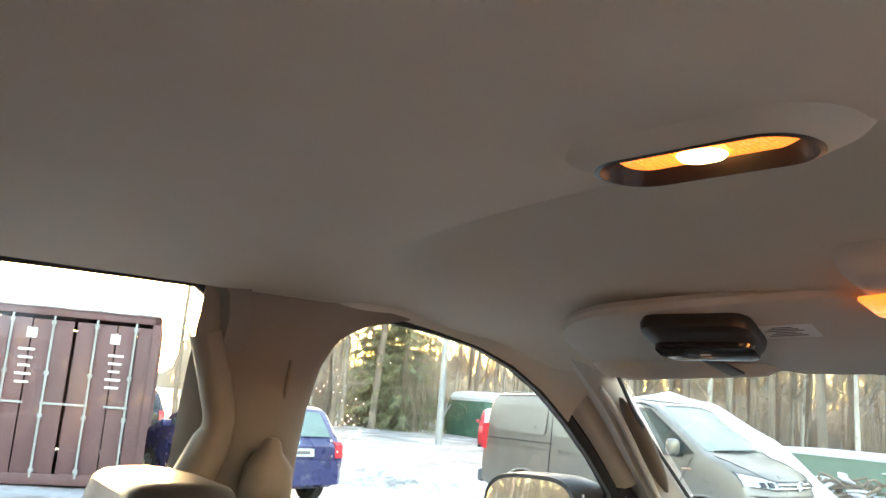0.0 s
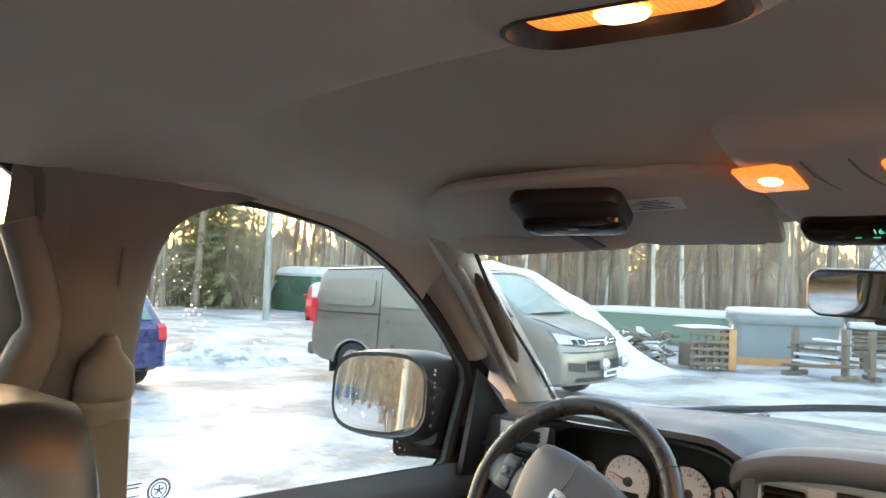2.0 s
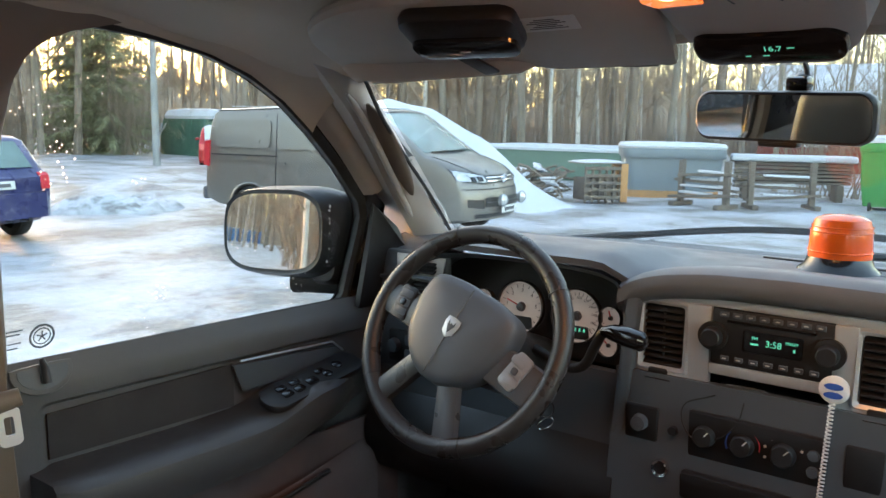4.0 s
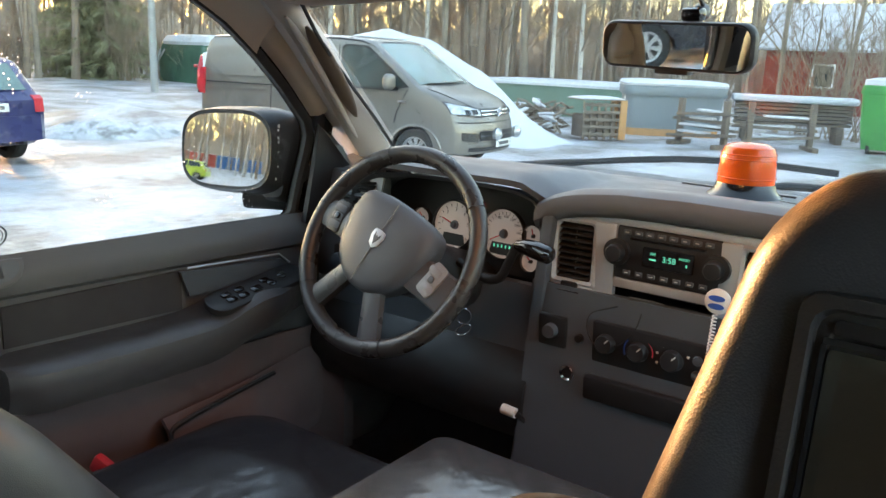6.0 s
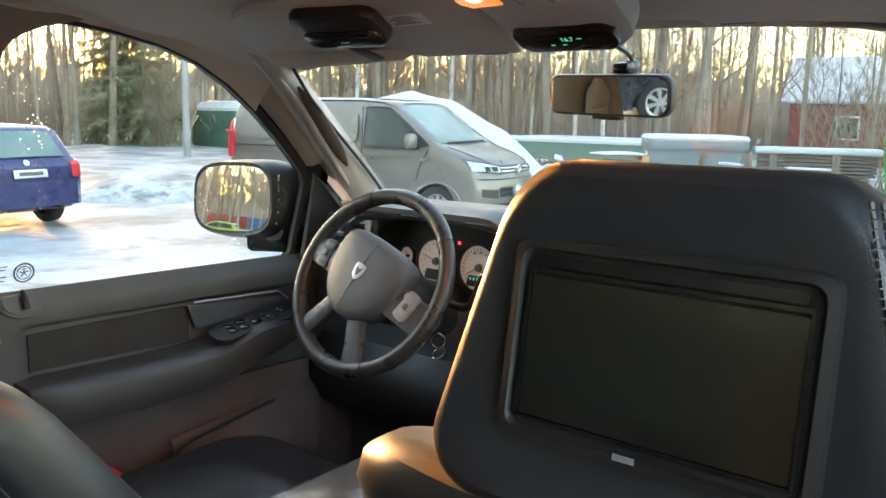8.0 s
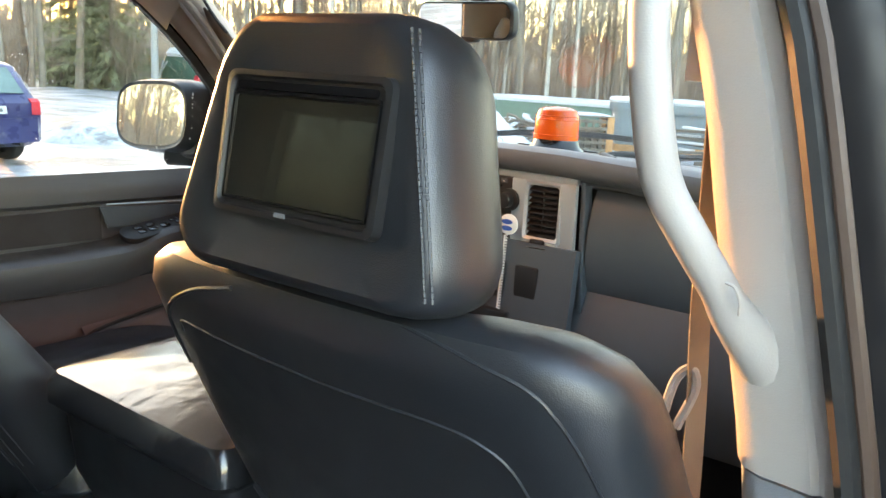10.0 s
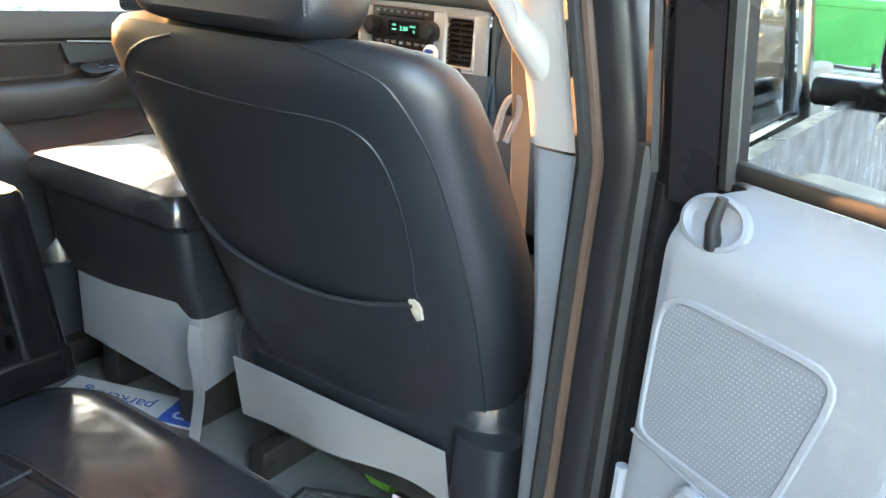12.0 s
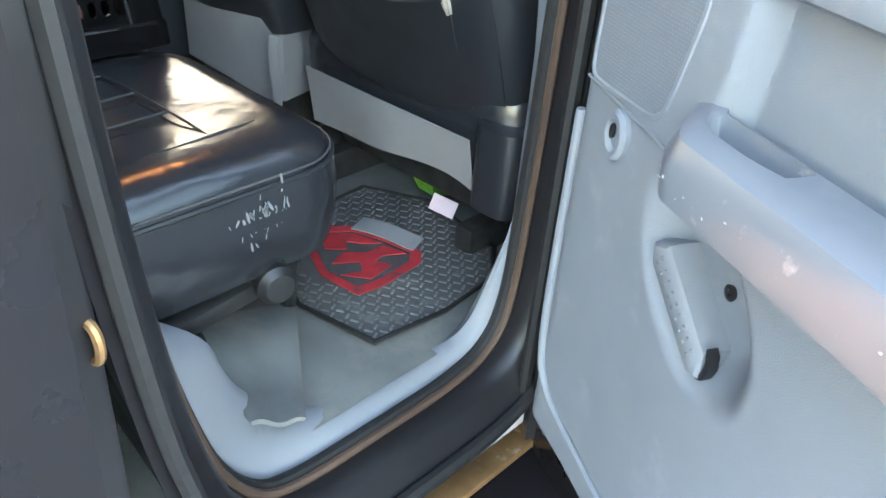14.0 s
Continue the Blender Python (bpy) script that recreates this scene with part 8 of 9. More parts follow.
    part("door_handle", flank([(0.28, 1.04), (0.28, 1.075), (0.44, 1.075), (0.44, 1.04)], *VK, s, 0.03), M_VAN, van)
    part("door_handle", flank([(-0.94, 1.04), (-0.94, 1.075), (-0.80, 1.075), (-0.80, 1.04)], *VK, s, 0.03), M_VAN, van)
    wheel_parts(van, (s * 0.85, 1.56, 0.33), 0.33, 0.21, 10, (s, 0, 0))
    wheel_parts(van, (s * 0.85, -1.50, 0.33), 0.33, 0.21, 10, (s, 0, 0))
    part("mud_flap", box((0.26, 0.02, 0.22), (s * 0.82, -1.98, 0.24)), M_BLACK, van)
    part("spot_lamp", lathe([(0, 0), (0.09, 0), (0.10, 0.05), (0.06, 0.09), (0, 0.1)], facing((s * 0.36, 2.54, 0.62), (-1, 0, 0), (0, 0, 1)), 18), M_LAMP, van, "round spot lamp on the bumper")
part("screen_rubber", across(1.60, 1.265, 0.86, 0.76, 1.915, 0.72, 0.008, 0.01, 0.03), M_BLACK, van)
part("windscreen", across(1.555, 1.315, 0.815, 0.80, 1.885, 0.685, 0.016, 0.01, 0.03), M_FROST, van, "frosted pale windscreen")
part("wiper", join(tube([(0.62, 1.56, 1.315), (0.1, 1.56, 1.325), (-0.05, 1.50, 1.365)], 0.012, 6), tube([(-0.08, 1.56, 1.325), (-0.66, 1.53, 1.335)], 0.012, 6)), M_BLACK, van)
gr = part("grille", nose_patch(-0.52, 0.52, lambda u: 0.872, lambda u: 0.99, 0.006), M_BLACK, van, "black grille with chrome bars")
for zc in (0.905, 0.955):
    part("grille_bar", nose_patch(-0.51, 0.51, lambda u: zc - 0.010, lambda u: zc + 0.010, 0.016, 14, 0.012), M_CHROME, gr)
part("badge", lathe([(0, 0), (0.072, 0), (0.072, 0.02), (0.060, 0.024), (0.056, 0.012), (0, 0.012)], facing((0, 2.425, 0.932), (-1, 0, 0), (0, 0.2, 1)), 24), M_CHROME, van, "round chrome badge")
part("air_intake", nose_patch(-0.62, 0.62, lambda u: 0.52, lambda u: 0.66, 0.008), M_BLACK, van)
part("intake_bar", nose_patch(-0.60, 0.60, lambda u: 0.585, lambda u: 0.60, 0.016), M_DASH, van)
part("lower_lip", nose_patch(-0.80, 0.80, lambda u: 0.36, lambda u: 0.42, 0.008), M_BLACK, van)
part("bumper_edge", tube([nose_pt(f, 0.79, 0.006) for f in np.linspace(-0.97, 0.97, 25)], 0.008, 6), M_BLACK, van)
part("number_plate", box((0.52, 0.012, 0.11), (0, 2.525, 0.47), bevel=0.004), M_PLATE, van)
part("plate_bar", box((0.36, 0.004, 0.05), (0, 2.533, 0.47)), M_INK, van)
part("rear_window", across(-2.42, 1.20, 0.70, -2.36, 1.74, 0.64, -0.012), M_CARGLASS, van)
part("rear_bumper", box((1.86, 0.12, 0.22), (0, -2.46, 0.50), bevel=0.04), M_DASH, van)
part("roof_snow", sheet(lambda u, v: Vector(((u - 0.5) * 1.3, -2.1 + 2.6 * v, 1.985 + 0.02 * math.sin(math.pi * u) * math.sin(math.pi * v))), 8, 12, 0.01), M_SNOW, van)


def hatchback(name, m, paint, label, glassm, snow=False, group=""):
    c = local(name, m, label, "car", group)
    prof = [(-1.78, 0.40), (-1.82, 0.62), (-1.80, 0.86), (-1.70, 0.95), (-1.44, 1.36), (-1.30, 1.41), (-0.5, 1.435), (0.10, 1.40), (0.35, 1.30), (0.85, 0.97), (1.05, 0.92), (1.60, 0.82), (1.82, 0.66), (1.86, 0.45), (1.80, 0.25), (1.60, 0.22)]
    prof += list(reversed(arch(1.15, 0.33, 0.22))) + [(0.75, 0.20), (-0.72, 0.20)] + list(reversed(arch(-1.15, 0.33, 0.22))) + [(-1.62, 0.25)]
    K = (0.825, 0.16, 0.85, 1.43)
    part("body", car_body(prof, *K), paint, c)
    part("rear_window", across(-1.685, 0.99, 0.64, -1.462, 1.335, 0.55, -0.016, 0.012, 0.01), glassm, c, "pale tailgate window")
    part("windscreen", across(0.80, 1.00, 0.68, 0.34, 1.305, 0.58, 0.012, 0.01, 0.02), M_CARGLASS, c)
    for s in (-1, 1):
        part("side_window", flank([(-1.38, 1.00), (-1.28, 1.32), (-0.45, 1.355), (-0.45, 0.97)], *K, s), M_CARGLASS, c)
        part("side_window", flank([(-0.38, 0.97), (-0.38, 1.355), (0.05, 1.33), (0.28, 1.23), (0.62, 0.99)], *K, s), M_CARGLASS, c)
        part("tail_lamp", loft([[Vector((s * x, y, z)) for y, z in ((-1.822, 0.70), (-1.800, 0.88), (-1.745, 0.925), (-1.69, 0.90), (-1.66, 0.73))] for x in (0.66, 0.800)]), M_TAIL, c, "red tail lamp")
        part("head_lamp", loft([[Vector((s * x, y, z)) for y, z in ((1.84, 0.58), (1.82, 0.70), (1.62, 0.79), (1.60, 0.62))] for x in (0.50, 0.80)]), M_LAMP, c)
        part("door_mirror", box((0.16, 0.10, 0.11), (s * 0.90, 0.52, 1.0), bevel=0.03), paint, c)
        wheel_parts(c, (s * 0.73, 1.15, 0.29), 0.29, 0.18, 7, (s, 0, 0))
        wheel_parts(c, (s * 0.73, -1.15, 0.29), 0.29, 0.18, 7, (s, 0, 0))
    part("rear_bumper", loft([[Vector((x, y, z)) for x, y in ((-0.84, -1.50), (-0.83, -1.76), (-0.7, -1.87), (0.7, -1.87), (0.83, -1.76), (0.84, -1.50))] for z in (0.32, 0.36, 0.62, 0.66)]), paint, c)
    part("number_plate", box((0.50, 0.012, 0.11), (0, -1.835, 0.775), (-8, 0, 0), 0.003), M_PLATE, c, "white number plate")
    part("plate_bar", box((0.36, 0.004, 0.05), (0, -1.846, 0.775), (-8, 0, 0)), M_INK, c)
    part("badge", lathe([(0, 0), (0.045, 0), (0.045, 0.012), (0, 0.012)], facing((0, -1.745, 0.915), (1, 0, 0), (0, 0.5, 1)), 18), M_CHROME, c)
    part("rear_wiper", tube([(0.0, -1.675, 1.0), (-0.30, -1.64, 1.05)], 0.008, 6), M_BLACK, c)
    part("exhaust", tube([(0.45, -1.84, 0.30), (0.45, -1.6, 0.30)], 0.03, 10), M_UNDER, c)
    if snow:
        part("roof_snow", sheet(lambda u, v: Vector(((u - 0.5) * 1.25, -1.72 + 2.0 * v, float(np.interp(-1.72 + 2.0 * v, [-1.72, -1.44, -0.5, 0.28], [1.02, 1.40, 1.47, 1.36])) + 0.07 * math.sin(math.pi * u) ** 0.5)), 10, 16, 0.03), M_SNOW, c, "thick snow on roof and tailgate")
    return c


hatchback("hatchback_car", pose(-12.31, 3.61, 0.0, 0, 0, 101) @ Matrix.Scale(1.0, 4), M_CARBLUE, "blue hatchback car seen from behind on the snow", M_FROST)
hatchback("hatchback_car", pose(-23.3, 17.85, 0.0, 0, 0, 52), M_CARRED, "red hatchback car under a cap of snow", M_SNOW, snow=True)
hatchback("hatchback_car", pose(-21.0, 3.6, 0.0, 0, 0, 92), M_CARBLACK, "dark car parked beyond the container", M_CARGLASS)
hatchback("hatchback_car", pose(-5.82, -8.15, 0.0, 0, 0, 40), M_CARBLACK, "dark car standing behind the truck", M_CARGLASS)
hatchback("hatchback_car", pose(-46.0, -45.0, 0.0, 0, 0, 60), M_LIME, "lime green car standing behind the truck", M_CARGLASS)

tarp = thing("covered_trailer", (-29.0, 21.0, 0), "load under a green tarpaulin capped with snow", "trailer")
part("tarpaulin", loft([[Vector((-29.2 + x * s, 21.6 + y * s + 0.12 * math.sin(7 * x), z + 0.08 * math.sin(5 * y + x * 3))) for x, y in rrect(3.6, 2.4, 0.3, 5)] for z, s in ((0.05, 0.96), (0.5, 1.0), (1.2, 0.99), (1.75, 0.9), (2.0, 0.7))]), M_TARP, tarp)
part("snow_cap", loft([[Vector((-29.0 + x * s, 21.6 + y * s, z)) for x, y in rrect(3.7, 2.5, 0.4, 5)] for z, s in ((1.72, 0.90), (1.85, 0.93), (2.08, 0.84), (2.16, 0.55))]), M_SNOW, tarp)
part("prop", join(tube([(-31.0, 19.8, 0), (-30.3, 20.4, 1.5)], 0.05, 6), tube([(-30.2, 19.7, 0), (-30.6, 20.4, 1.5)], 0.05, 6), tube([(-31.0, 19.9, 0.7), (-30.0, 19.9, 0.7)], 0.04, 6)), M_STEEL, tarp)

pole = thing("street_lamp", (-23.1, 14.95, 0), "slim galvanised street lamp post in the yard", "street lamp")
part("post", tube([(-23.1, 14.95, -0.2), (-23.1, 14.95, 2), (-23.1, 14.95, 4.6)], [0.125, 0.115, 0.09], 14), M_STEEL, pole)
part("lamp_head", box((0.62, 0.25, 0.12), (-23.0, 14.95, 4.62), (0, 4, 0), 0.04), M_STEEL, pole)


def container(name, m, paint, label, length=6.06):
    """A shipping container; its door end faces -y, the origin at the foot of that end."""
    c = local(name, m, label, "shipping container")
    w, h = 2.44, 2.59
    def corr(side):
        return sheet(lambda u, v: Vector((side * (w / 2 - 0.03 + (0.018 if int(u * 60) % 2 else -0.018)), 0.1 + (length - 0.2) * u, 0.15 + (h - 0.3) * v)), 60, 1, 0.01)
    for s in (-1, 1):
        part("side_wall", corr(s), paint, c)
        part("corner_post", box((0.12, 0.12, h), (s * (w / 2 - 0.06), 0.06, h / 2), bevel=0.01), paint, c)
        part("corner_post", box((0.12, 0.12, h), (s * (w / 2 - 0.06), length - 0.06, h / 2), bevel=0.01), paint, c)
        part("rail", join(box((0.1, length, 0.12), (s * (w / 2 - 0.05), length / 2, h - 0.06)), box((0.1, length, 0.14), (s * (w / 2 - 0.05), length / 2, 0.09))), paint, c)
        dr = part("door_leaf", join(*[box((0.27, 0.045, h - 0.34), (s * (0.16 + 0.288 * k), 0.055 + 0.012 * (k % 2), h / 2 - 0.01), bevel=0.008) for k in range(4)]), paint, c)
        for x in (0.30, 0.86):
            part("lock_rod", tube([(s * x, 0.0, 0.12), (s * x, 0.0, h - 0.12)], 0.017, 8), M_STEEL, dr)
            part("rod_keeper", join(*[box((0.07, 0.05, 0.06), (s * x, 0.01, z), bevel=0.008) for z in (0.22, 1.0, 1.62, h - 0.22)], box((0.34, 0.02, 0.035), (s * (x - 0.14), -0.01, 1.18), bevel=0.006)), M_STEEL, dr)
        part("door_label", box((0.14, 0.006, 0.15), (s * 0.58, 0.025, 2.2)), M_PAPER, dr)
        part("print_bar", join(*[box((0.22 - 0.03 * (k % 3), 0.005, 0.035), (s * 0.62, 0.026, 1.95 - 0.12 * k)) for k in range(5)]), M_PAPER, dr)
    part("sill", join(box((w, 0.12, 0.16), (0, 0.06, 0.10), bevel=0.01), box((w, 0.12, 0.12), (0, 0.06, h - 0.06), bevel=0.01)), paint, c)
    part("end_wall", box((w - 0.1, 0.05, h - 0.1), (0, length - 0.04, h / 2)), paint, c)
    part("container_roof", box((w - 0.04, length, 0.03), (0, length / 2, h - 0.02)), paint, c)
    part("roof_snow", sheet(lambda u, v: Vector(((u - 0.5) * w * 0.98, length * v, h + 0.05 + 0.03 * noise.noise((u * 5, v * 9, 1)))), 8, 16, 0.04), M_SNOW, c)
    return c


container("shipping_container", pose(-12.78, 1.13, 0.0, 0, 0, 90 - 15.5 + 0), M_CONT, "oxide brown shipping container with closed doors", 6.06)
container("shipping_container", pose(-79.4, -84.1, 0.0, 0, 0, 45.6), M_CONTRED, "red shipping container behind the truck", 6.06)
container("shipping_container", pose(-74.9, -88.5, 0.0, 0, 0, 45.6), M_CONTBLUE, "blue shipping container behind the truck", 6.06)

mound = thing("snow_mound", (-13.1, 7.2, 0), "low mound of dirty ploughed snow in the yard", "snow mound")
def mound_z(u, v):
    a, b = (u - 0.5) * 2.5, (v - 0.5) * 1.3
    k = max(0.0, 1 - (a / 1.25) ** 2 - (b / 0.65) ** 2) ** 0.6
    x, y = -13.1 + 0.545 * a - 0.838 * b, 7.2 + 0.838 * a + 0.545 * b
    return Vector((x, y, ground_z(x, y) - 0.04 + 0.30 * k * (1 + 0.5 * noise.noise((a * 3, b * 3, 1))) + 0.05 * k * noise.noise((a * 11, b * 11, 7))))
part("mound_snow", sheet(mound_z, 70, 40), M_DIRTYSNOW, mound)

heap = thing("snowed_boat", (-11.5, 13.4, 0), "long heap under smooth deep snow behind the van", "snow heap")
part("snow_cover", sheet(lambda u, v: Vector((-15.5 + 8.2 * u, 12.3 + 2.0 * v, -0.03 + (float(np.interp(-15.5 + 8.2 * u, [-15.5, -14.0, -12.8, -11.75, -10.6, -9.24, -8.4, -7.8, -7.3], [0.3, 1.5, 2.08, 2.25, 2.04, 1.46, 0.78, 0.30, 0.0]))) * math.sin(math.pi * min(1, max(0, v))) ** 0.6 + 0.05 * noise.noise((u * 9, v * 5, 4)))), 50, 24), M_SNOW, heap)

gbx = thing("covered_pool", (-12.0, 22.5, 0), "long grey-green covered tub with snow on its lid", "tub")
part("tub_body", loft([[Vector((-12.3 + x * s, 22.9 + y * s, z)) for x, y in rrect(5.2, 2.2, 0.5, 5)] for z, s in ((-0.05, 0.97), (0.5, 1.0), (0.90, 1.0))]), M_GREENBOX, gbx)
part("snow_lid", loft([[Vector((-12.3 + x * s, 22.9 + y * s, z)) for x, y in rrect(5.3, 2.3, 0.5, 5)] for z, s in ((0.90, 1.0), (0.98, 1.01), (1.06, 0.96), (1.09, 0.7))]), M_SNOW, gbx)
tub = thing("hot_tub", (-6.6, 18.6, 0), "blue-grey hot tub with wooden base and snowy lid", "tub")
tbm = pose(-7.08, 18.75, 0, 0, 0, 28) @ Matrix.Diagonal((0.84, 0.84, 1, 1))
part("tub_wall", loft([[tbm @ Vector((x * s, y * s, z)) for x, y in rrect(2.75, 2.2, 0.25, 5)] for z, s in ((0.16, 0.93), (0.6, 0.97), (0.96, 1.0))]), M_TUB, tub)
part("tub_plinth", loft([[tbm @ Vector((x * s, y * s, z)) for x, y in rrect(2.6, 2.05, 0.2, 4)] for z, s in ((-0.05, 1), (0.165, 1))]), M_PINE, tub)
part("tub_rim", loft([[tbm @ Vector((x * s, y * s, z)) for x, y in rrect(2.85, 2.3, 0.28, 5)] for z, s in ((0.955, 1), (1.0, 1.02), (1.16, 1.02), (1.19, 1))]), M_TUB, tub)
part("snow_lid", loft([[tbm @ Vector((x * s, y * s, z)) for x, y in rrect(2.9, 2.35, 0.3, 5)] for z, s in ((1.185, 1.0), (1.24, 1.02), (1.31, 0.97), (1.33, 0.7))]), M_SNOW, tub)
part("hatch", box((0.04, 0.40, 0.62), m=tbm @ pose(-1.35, -0.55, 0.60), bevel=0.01), M_WHITE, tub, "pale access hatch")
part("valve", tube([tbm @ Vector((-1.40, -0.55, 0.5)), tbm @ Vector((-1.44, -0.55, 0.7))], 0.09, 12), M_BLACK, tub)


def crate_stack(m):
    c = local("wooden_crate", m, "grey slatted wooden crate with an orange pine end", "crate")
    for k in range(5):
        part("slat", box((1.05, 0.03, 0.07), (0, -0.35, 0.12 + 0.16 * k), (0, random.uniform(-2, 2), 0), 0.006), M_WOOD, c)
    for x in np.linspace(-0.48, 0.40, 6):
        part("upright", box((0.05, 0.05, 0.82), (x, -0.32, 0.41), bevel=0.006), M_WOOD, c)
    for y in (-0.25, -0.02, 0.22):
        part("end_board", box((0.035, 0.20, 0.86), (0.56, y, 0.43), bevel=0.006), M_PINE, c)
    part("front_board", box((0.16, 0.03, 0.86), (0.47, -0.36, 0.43), bevel=0.006), M_PINE, c)
    part("inner_box", box((0.85, 0.5, 0.5), (-0.05, 0.0, 0.30), bevel=0.01), M_WOOD, c)
    part("top_boards", join(*[box((1.1, 0.17, 0.03), (0.02, -0.27 + 0.2 * k, 0.87), bevel=0.004) for k in range(4)]), M_WOOD, c)
    part("snow_cap", sheet(lambda u, v: Vector((-0.55 + 1.05 * u, -0.36 + 0.75 * v, 0.90 + 0.05 * math.sin(math.pi * u) ** 0.4 * math.sin(math.pi * v) ** 0.4)), 12, 8, 0.02), M_SNOW, c)
    return c


crate_stack(pose(-7.62, 15.75, 0.0, 0, 0, 55))
scrap = thing("scrap_pile", (-9.0, 15.5, 0), "snow-dusted scrap and branches beside the crate", "scrap pile")
part("branches", join(*[tube(smooth_line([(-8.75 + random.uniform(-0.75, 0.6), 15.2 + random.uniform(-0.4, 0.5), random.uniform(0, 0.25)), (-8.75 + random.uniform(-0.8, 0.6), 15.2 + random.uniform(-0.4, 0.5), random.uniform(0.2, 0.8))][:2] + [(-8.75 + random.uniform(-0.9, 0.7), 15.2 + random.uniform(-0.5, 0.6), random.uniform(0.2, 0.7))], 6), 0.03, 5) for _ in range(26)]), M_BARK, scrap)
part("snow_bits", join(*[box((random.uniform(0.15, 0.5), random.uniform(0.1, 0.2), 0.05), (-8.75 + random.uniform(-0.8, 0.6), 15.2 + random.uniform(-0.4, 0.5), random.uniform(0.25, 0.75)), (random.uniform(-20, 20), random.uniform(-20, 20), random.uniform(0, 180)), 0.02) for _ in range(22)]), M_SNOW, scrap)


def rack(m, w, label, boards):
    c = local("timber_rack", m, label, "timber rack")
    for x in (-w / 2, w / 2):
        part("post", box((0.12, 0.12, 1.0), (x, 0, 0.5), bevel=0.015), M_WOOD, c)
        part("foot", box((0.14, 0.7, 0.10), (x, 0, 0.05), bevel=0.015), M_WOOD, c)
    for k in range(boards):
        part("board", box((w + random.uniform(0.2, 0.5), random.uniform(0.12, 0.22), 0.06), (random.uniform(-0.1, 0.1), random.uniform(-0.2, 0.2), 0.25 + 0.60 * k / boards), (random.uniform(-6, 6), random.uniform(-4, 4), random.uniform(-4, 4)), 0.008), M_WOOD, c)
    for k in range(boards):
        part("board_snow", box((w * random.uniform(0.4, 0.9), 0.2, 0.05), (random.uniform(-0.2, 0.2), random.uniform(-0.2, 0.2), 0.30 + 0.60 * k / boards), (0, random.uniform(-3, 3), 0), 0.02), M_SNOW, c)
    return c


rack(pose(-5.35, 16.2, 0, 0, 0, -18), 1.15, "weathered timber rack loaded with snowy boards", 4)
rack(pose(-3.95, 17.0, 0, 0, 0, 35), 1.3, "weathered timber rack with snow on its boards", 3)
bench2 = thing("timber_stack", (-4.4, 19.6, 0), "stack of grey weathered planks under a sheet of snow", "plank stack")
for k in range(6):
    part("plank", box((2.6, 0.5, 0.06), (-4.4, 19.7, 0.42 + 0.09 * k), (0, random.uniform(-1, 1), random.uniform(-2, 2) + 20), 0.008), M_WOOD, bench2)
part("bearer", join(box((0.15, 0.8, 0.42), (-5.4, 19.4, 0.19), (0, 0, 20), 0.02), box((0.15, 0.8, 0.42), (-3.4, 20.0, 0.19), (0, 0, 20), 0.02)), M_WOOD, bench2)
part("snow_cap", box((2.8, 0.75, 0.16), (-4.4, 19.7, 1.0), (0, 0, 20), 0.06, 4), M_SNOW, bench2)
bin_ = thing("garbage_container", (-1.6, 18.2, 0), "green wheeled garbage container with snow on its lid", "garbage container")
part("bin_body", loft([[Vector((-1.75 + x * s, 18.5 + y * s, z)) for x, y in rrect(1.8, 1.1, 0.08, 4)] for z, s in ((0.10, 0.88), (0.6, 0.96), (1.25, 1.0), (1.26, 1.03), (1.32, 1.03))]), M_DUMP, bin_)
part("lid", loft([[Vector((-1.75 + x * s, 18.5 + y * s, z)) for x, y in rrect(1.86, 1.16, 0.1, 4)] for z, s in ((1.32, 1.0), (1.42, 0.98), (1.50, 0.8))]), M_DUMP, bin_)
part("snow_cap", loft([[Vector((-1.75 + x * s, 18.5 + y * s, z)) for x, y in rrect(1.86, 1.16, 0.1, 4)] for z, s in ((1.44, 0.96), (1.55, 0.95), (1.60, 0.7))]), M_SNOW, bin_)
for x in (-2.4, -1.1):
    part("wheel", lathe([(0, -0.03), (0.1, -0.03), (0.1, 0.03), (0, 0.03)], facing((x, 18.05, 0.10), (0, 1, 0), (0, 0, 1)), 16), M_TYRE, bin_)

barn = thing("red_barn", (-5.5, 36, 0), "falu red wooden barn with a snow-dusted roof among trees", "barn")
BM = pose(-4.9, 37.0, 0, 0, 0, 8)
def bbox(size, at, bev=0.0):
    return box(size, m=BM @ pose(*at), bevel=bev)
part("wall", join(*[bbox((0.19, 0.06, 2.7), (-4.4 + 0.2 * k, -2.5, 1.3)) for k in range(45)], *[bbox((0.06, 0.19, 2.9), (-4.45, -2.4 + 0.2 * k, 1.35)) for k in range(25)], bbox((8.8, 4.9, 2.5), (0, 0, 1.25))), M_BARN, barn, "red board walls")
part("gable", loft([[BM @ Vector((x, y, z)) for y, z in ((-2.5, 2.55), (2.5, 2.55), (0, 4.3))] for x in (-4.45, -4.35)]), M_BARN, barn)
for s in (-1, 1):
    part("roof", box((9.6, 3.45, 0.12), m=BM @ pose(0, s * 1.45, 3.46, s * -34, 0, 0), bevel=0.02), M_ROOF, barn, "roof slope dusted with snow")
dr = part("barn_door", bbox((1.3, 0.06, 2.0), (1.0, -2.56, 1.0)), M_WOOD, barn)
wn1 = part("barn_window", bbox((0.7, 0.06, 0.8), (-2.3, -2.56, 1.5)), M_CARGLASS, barn)
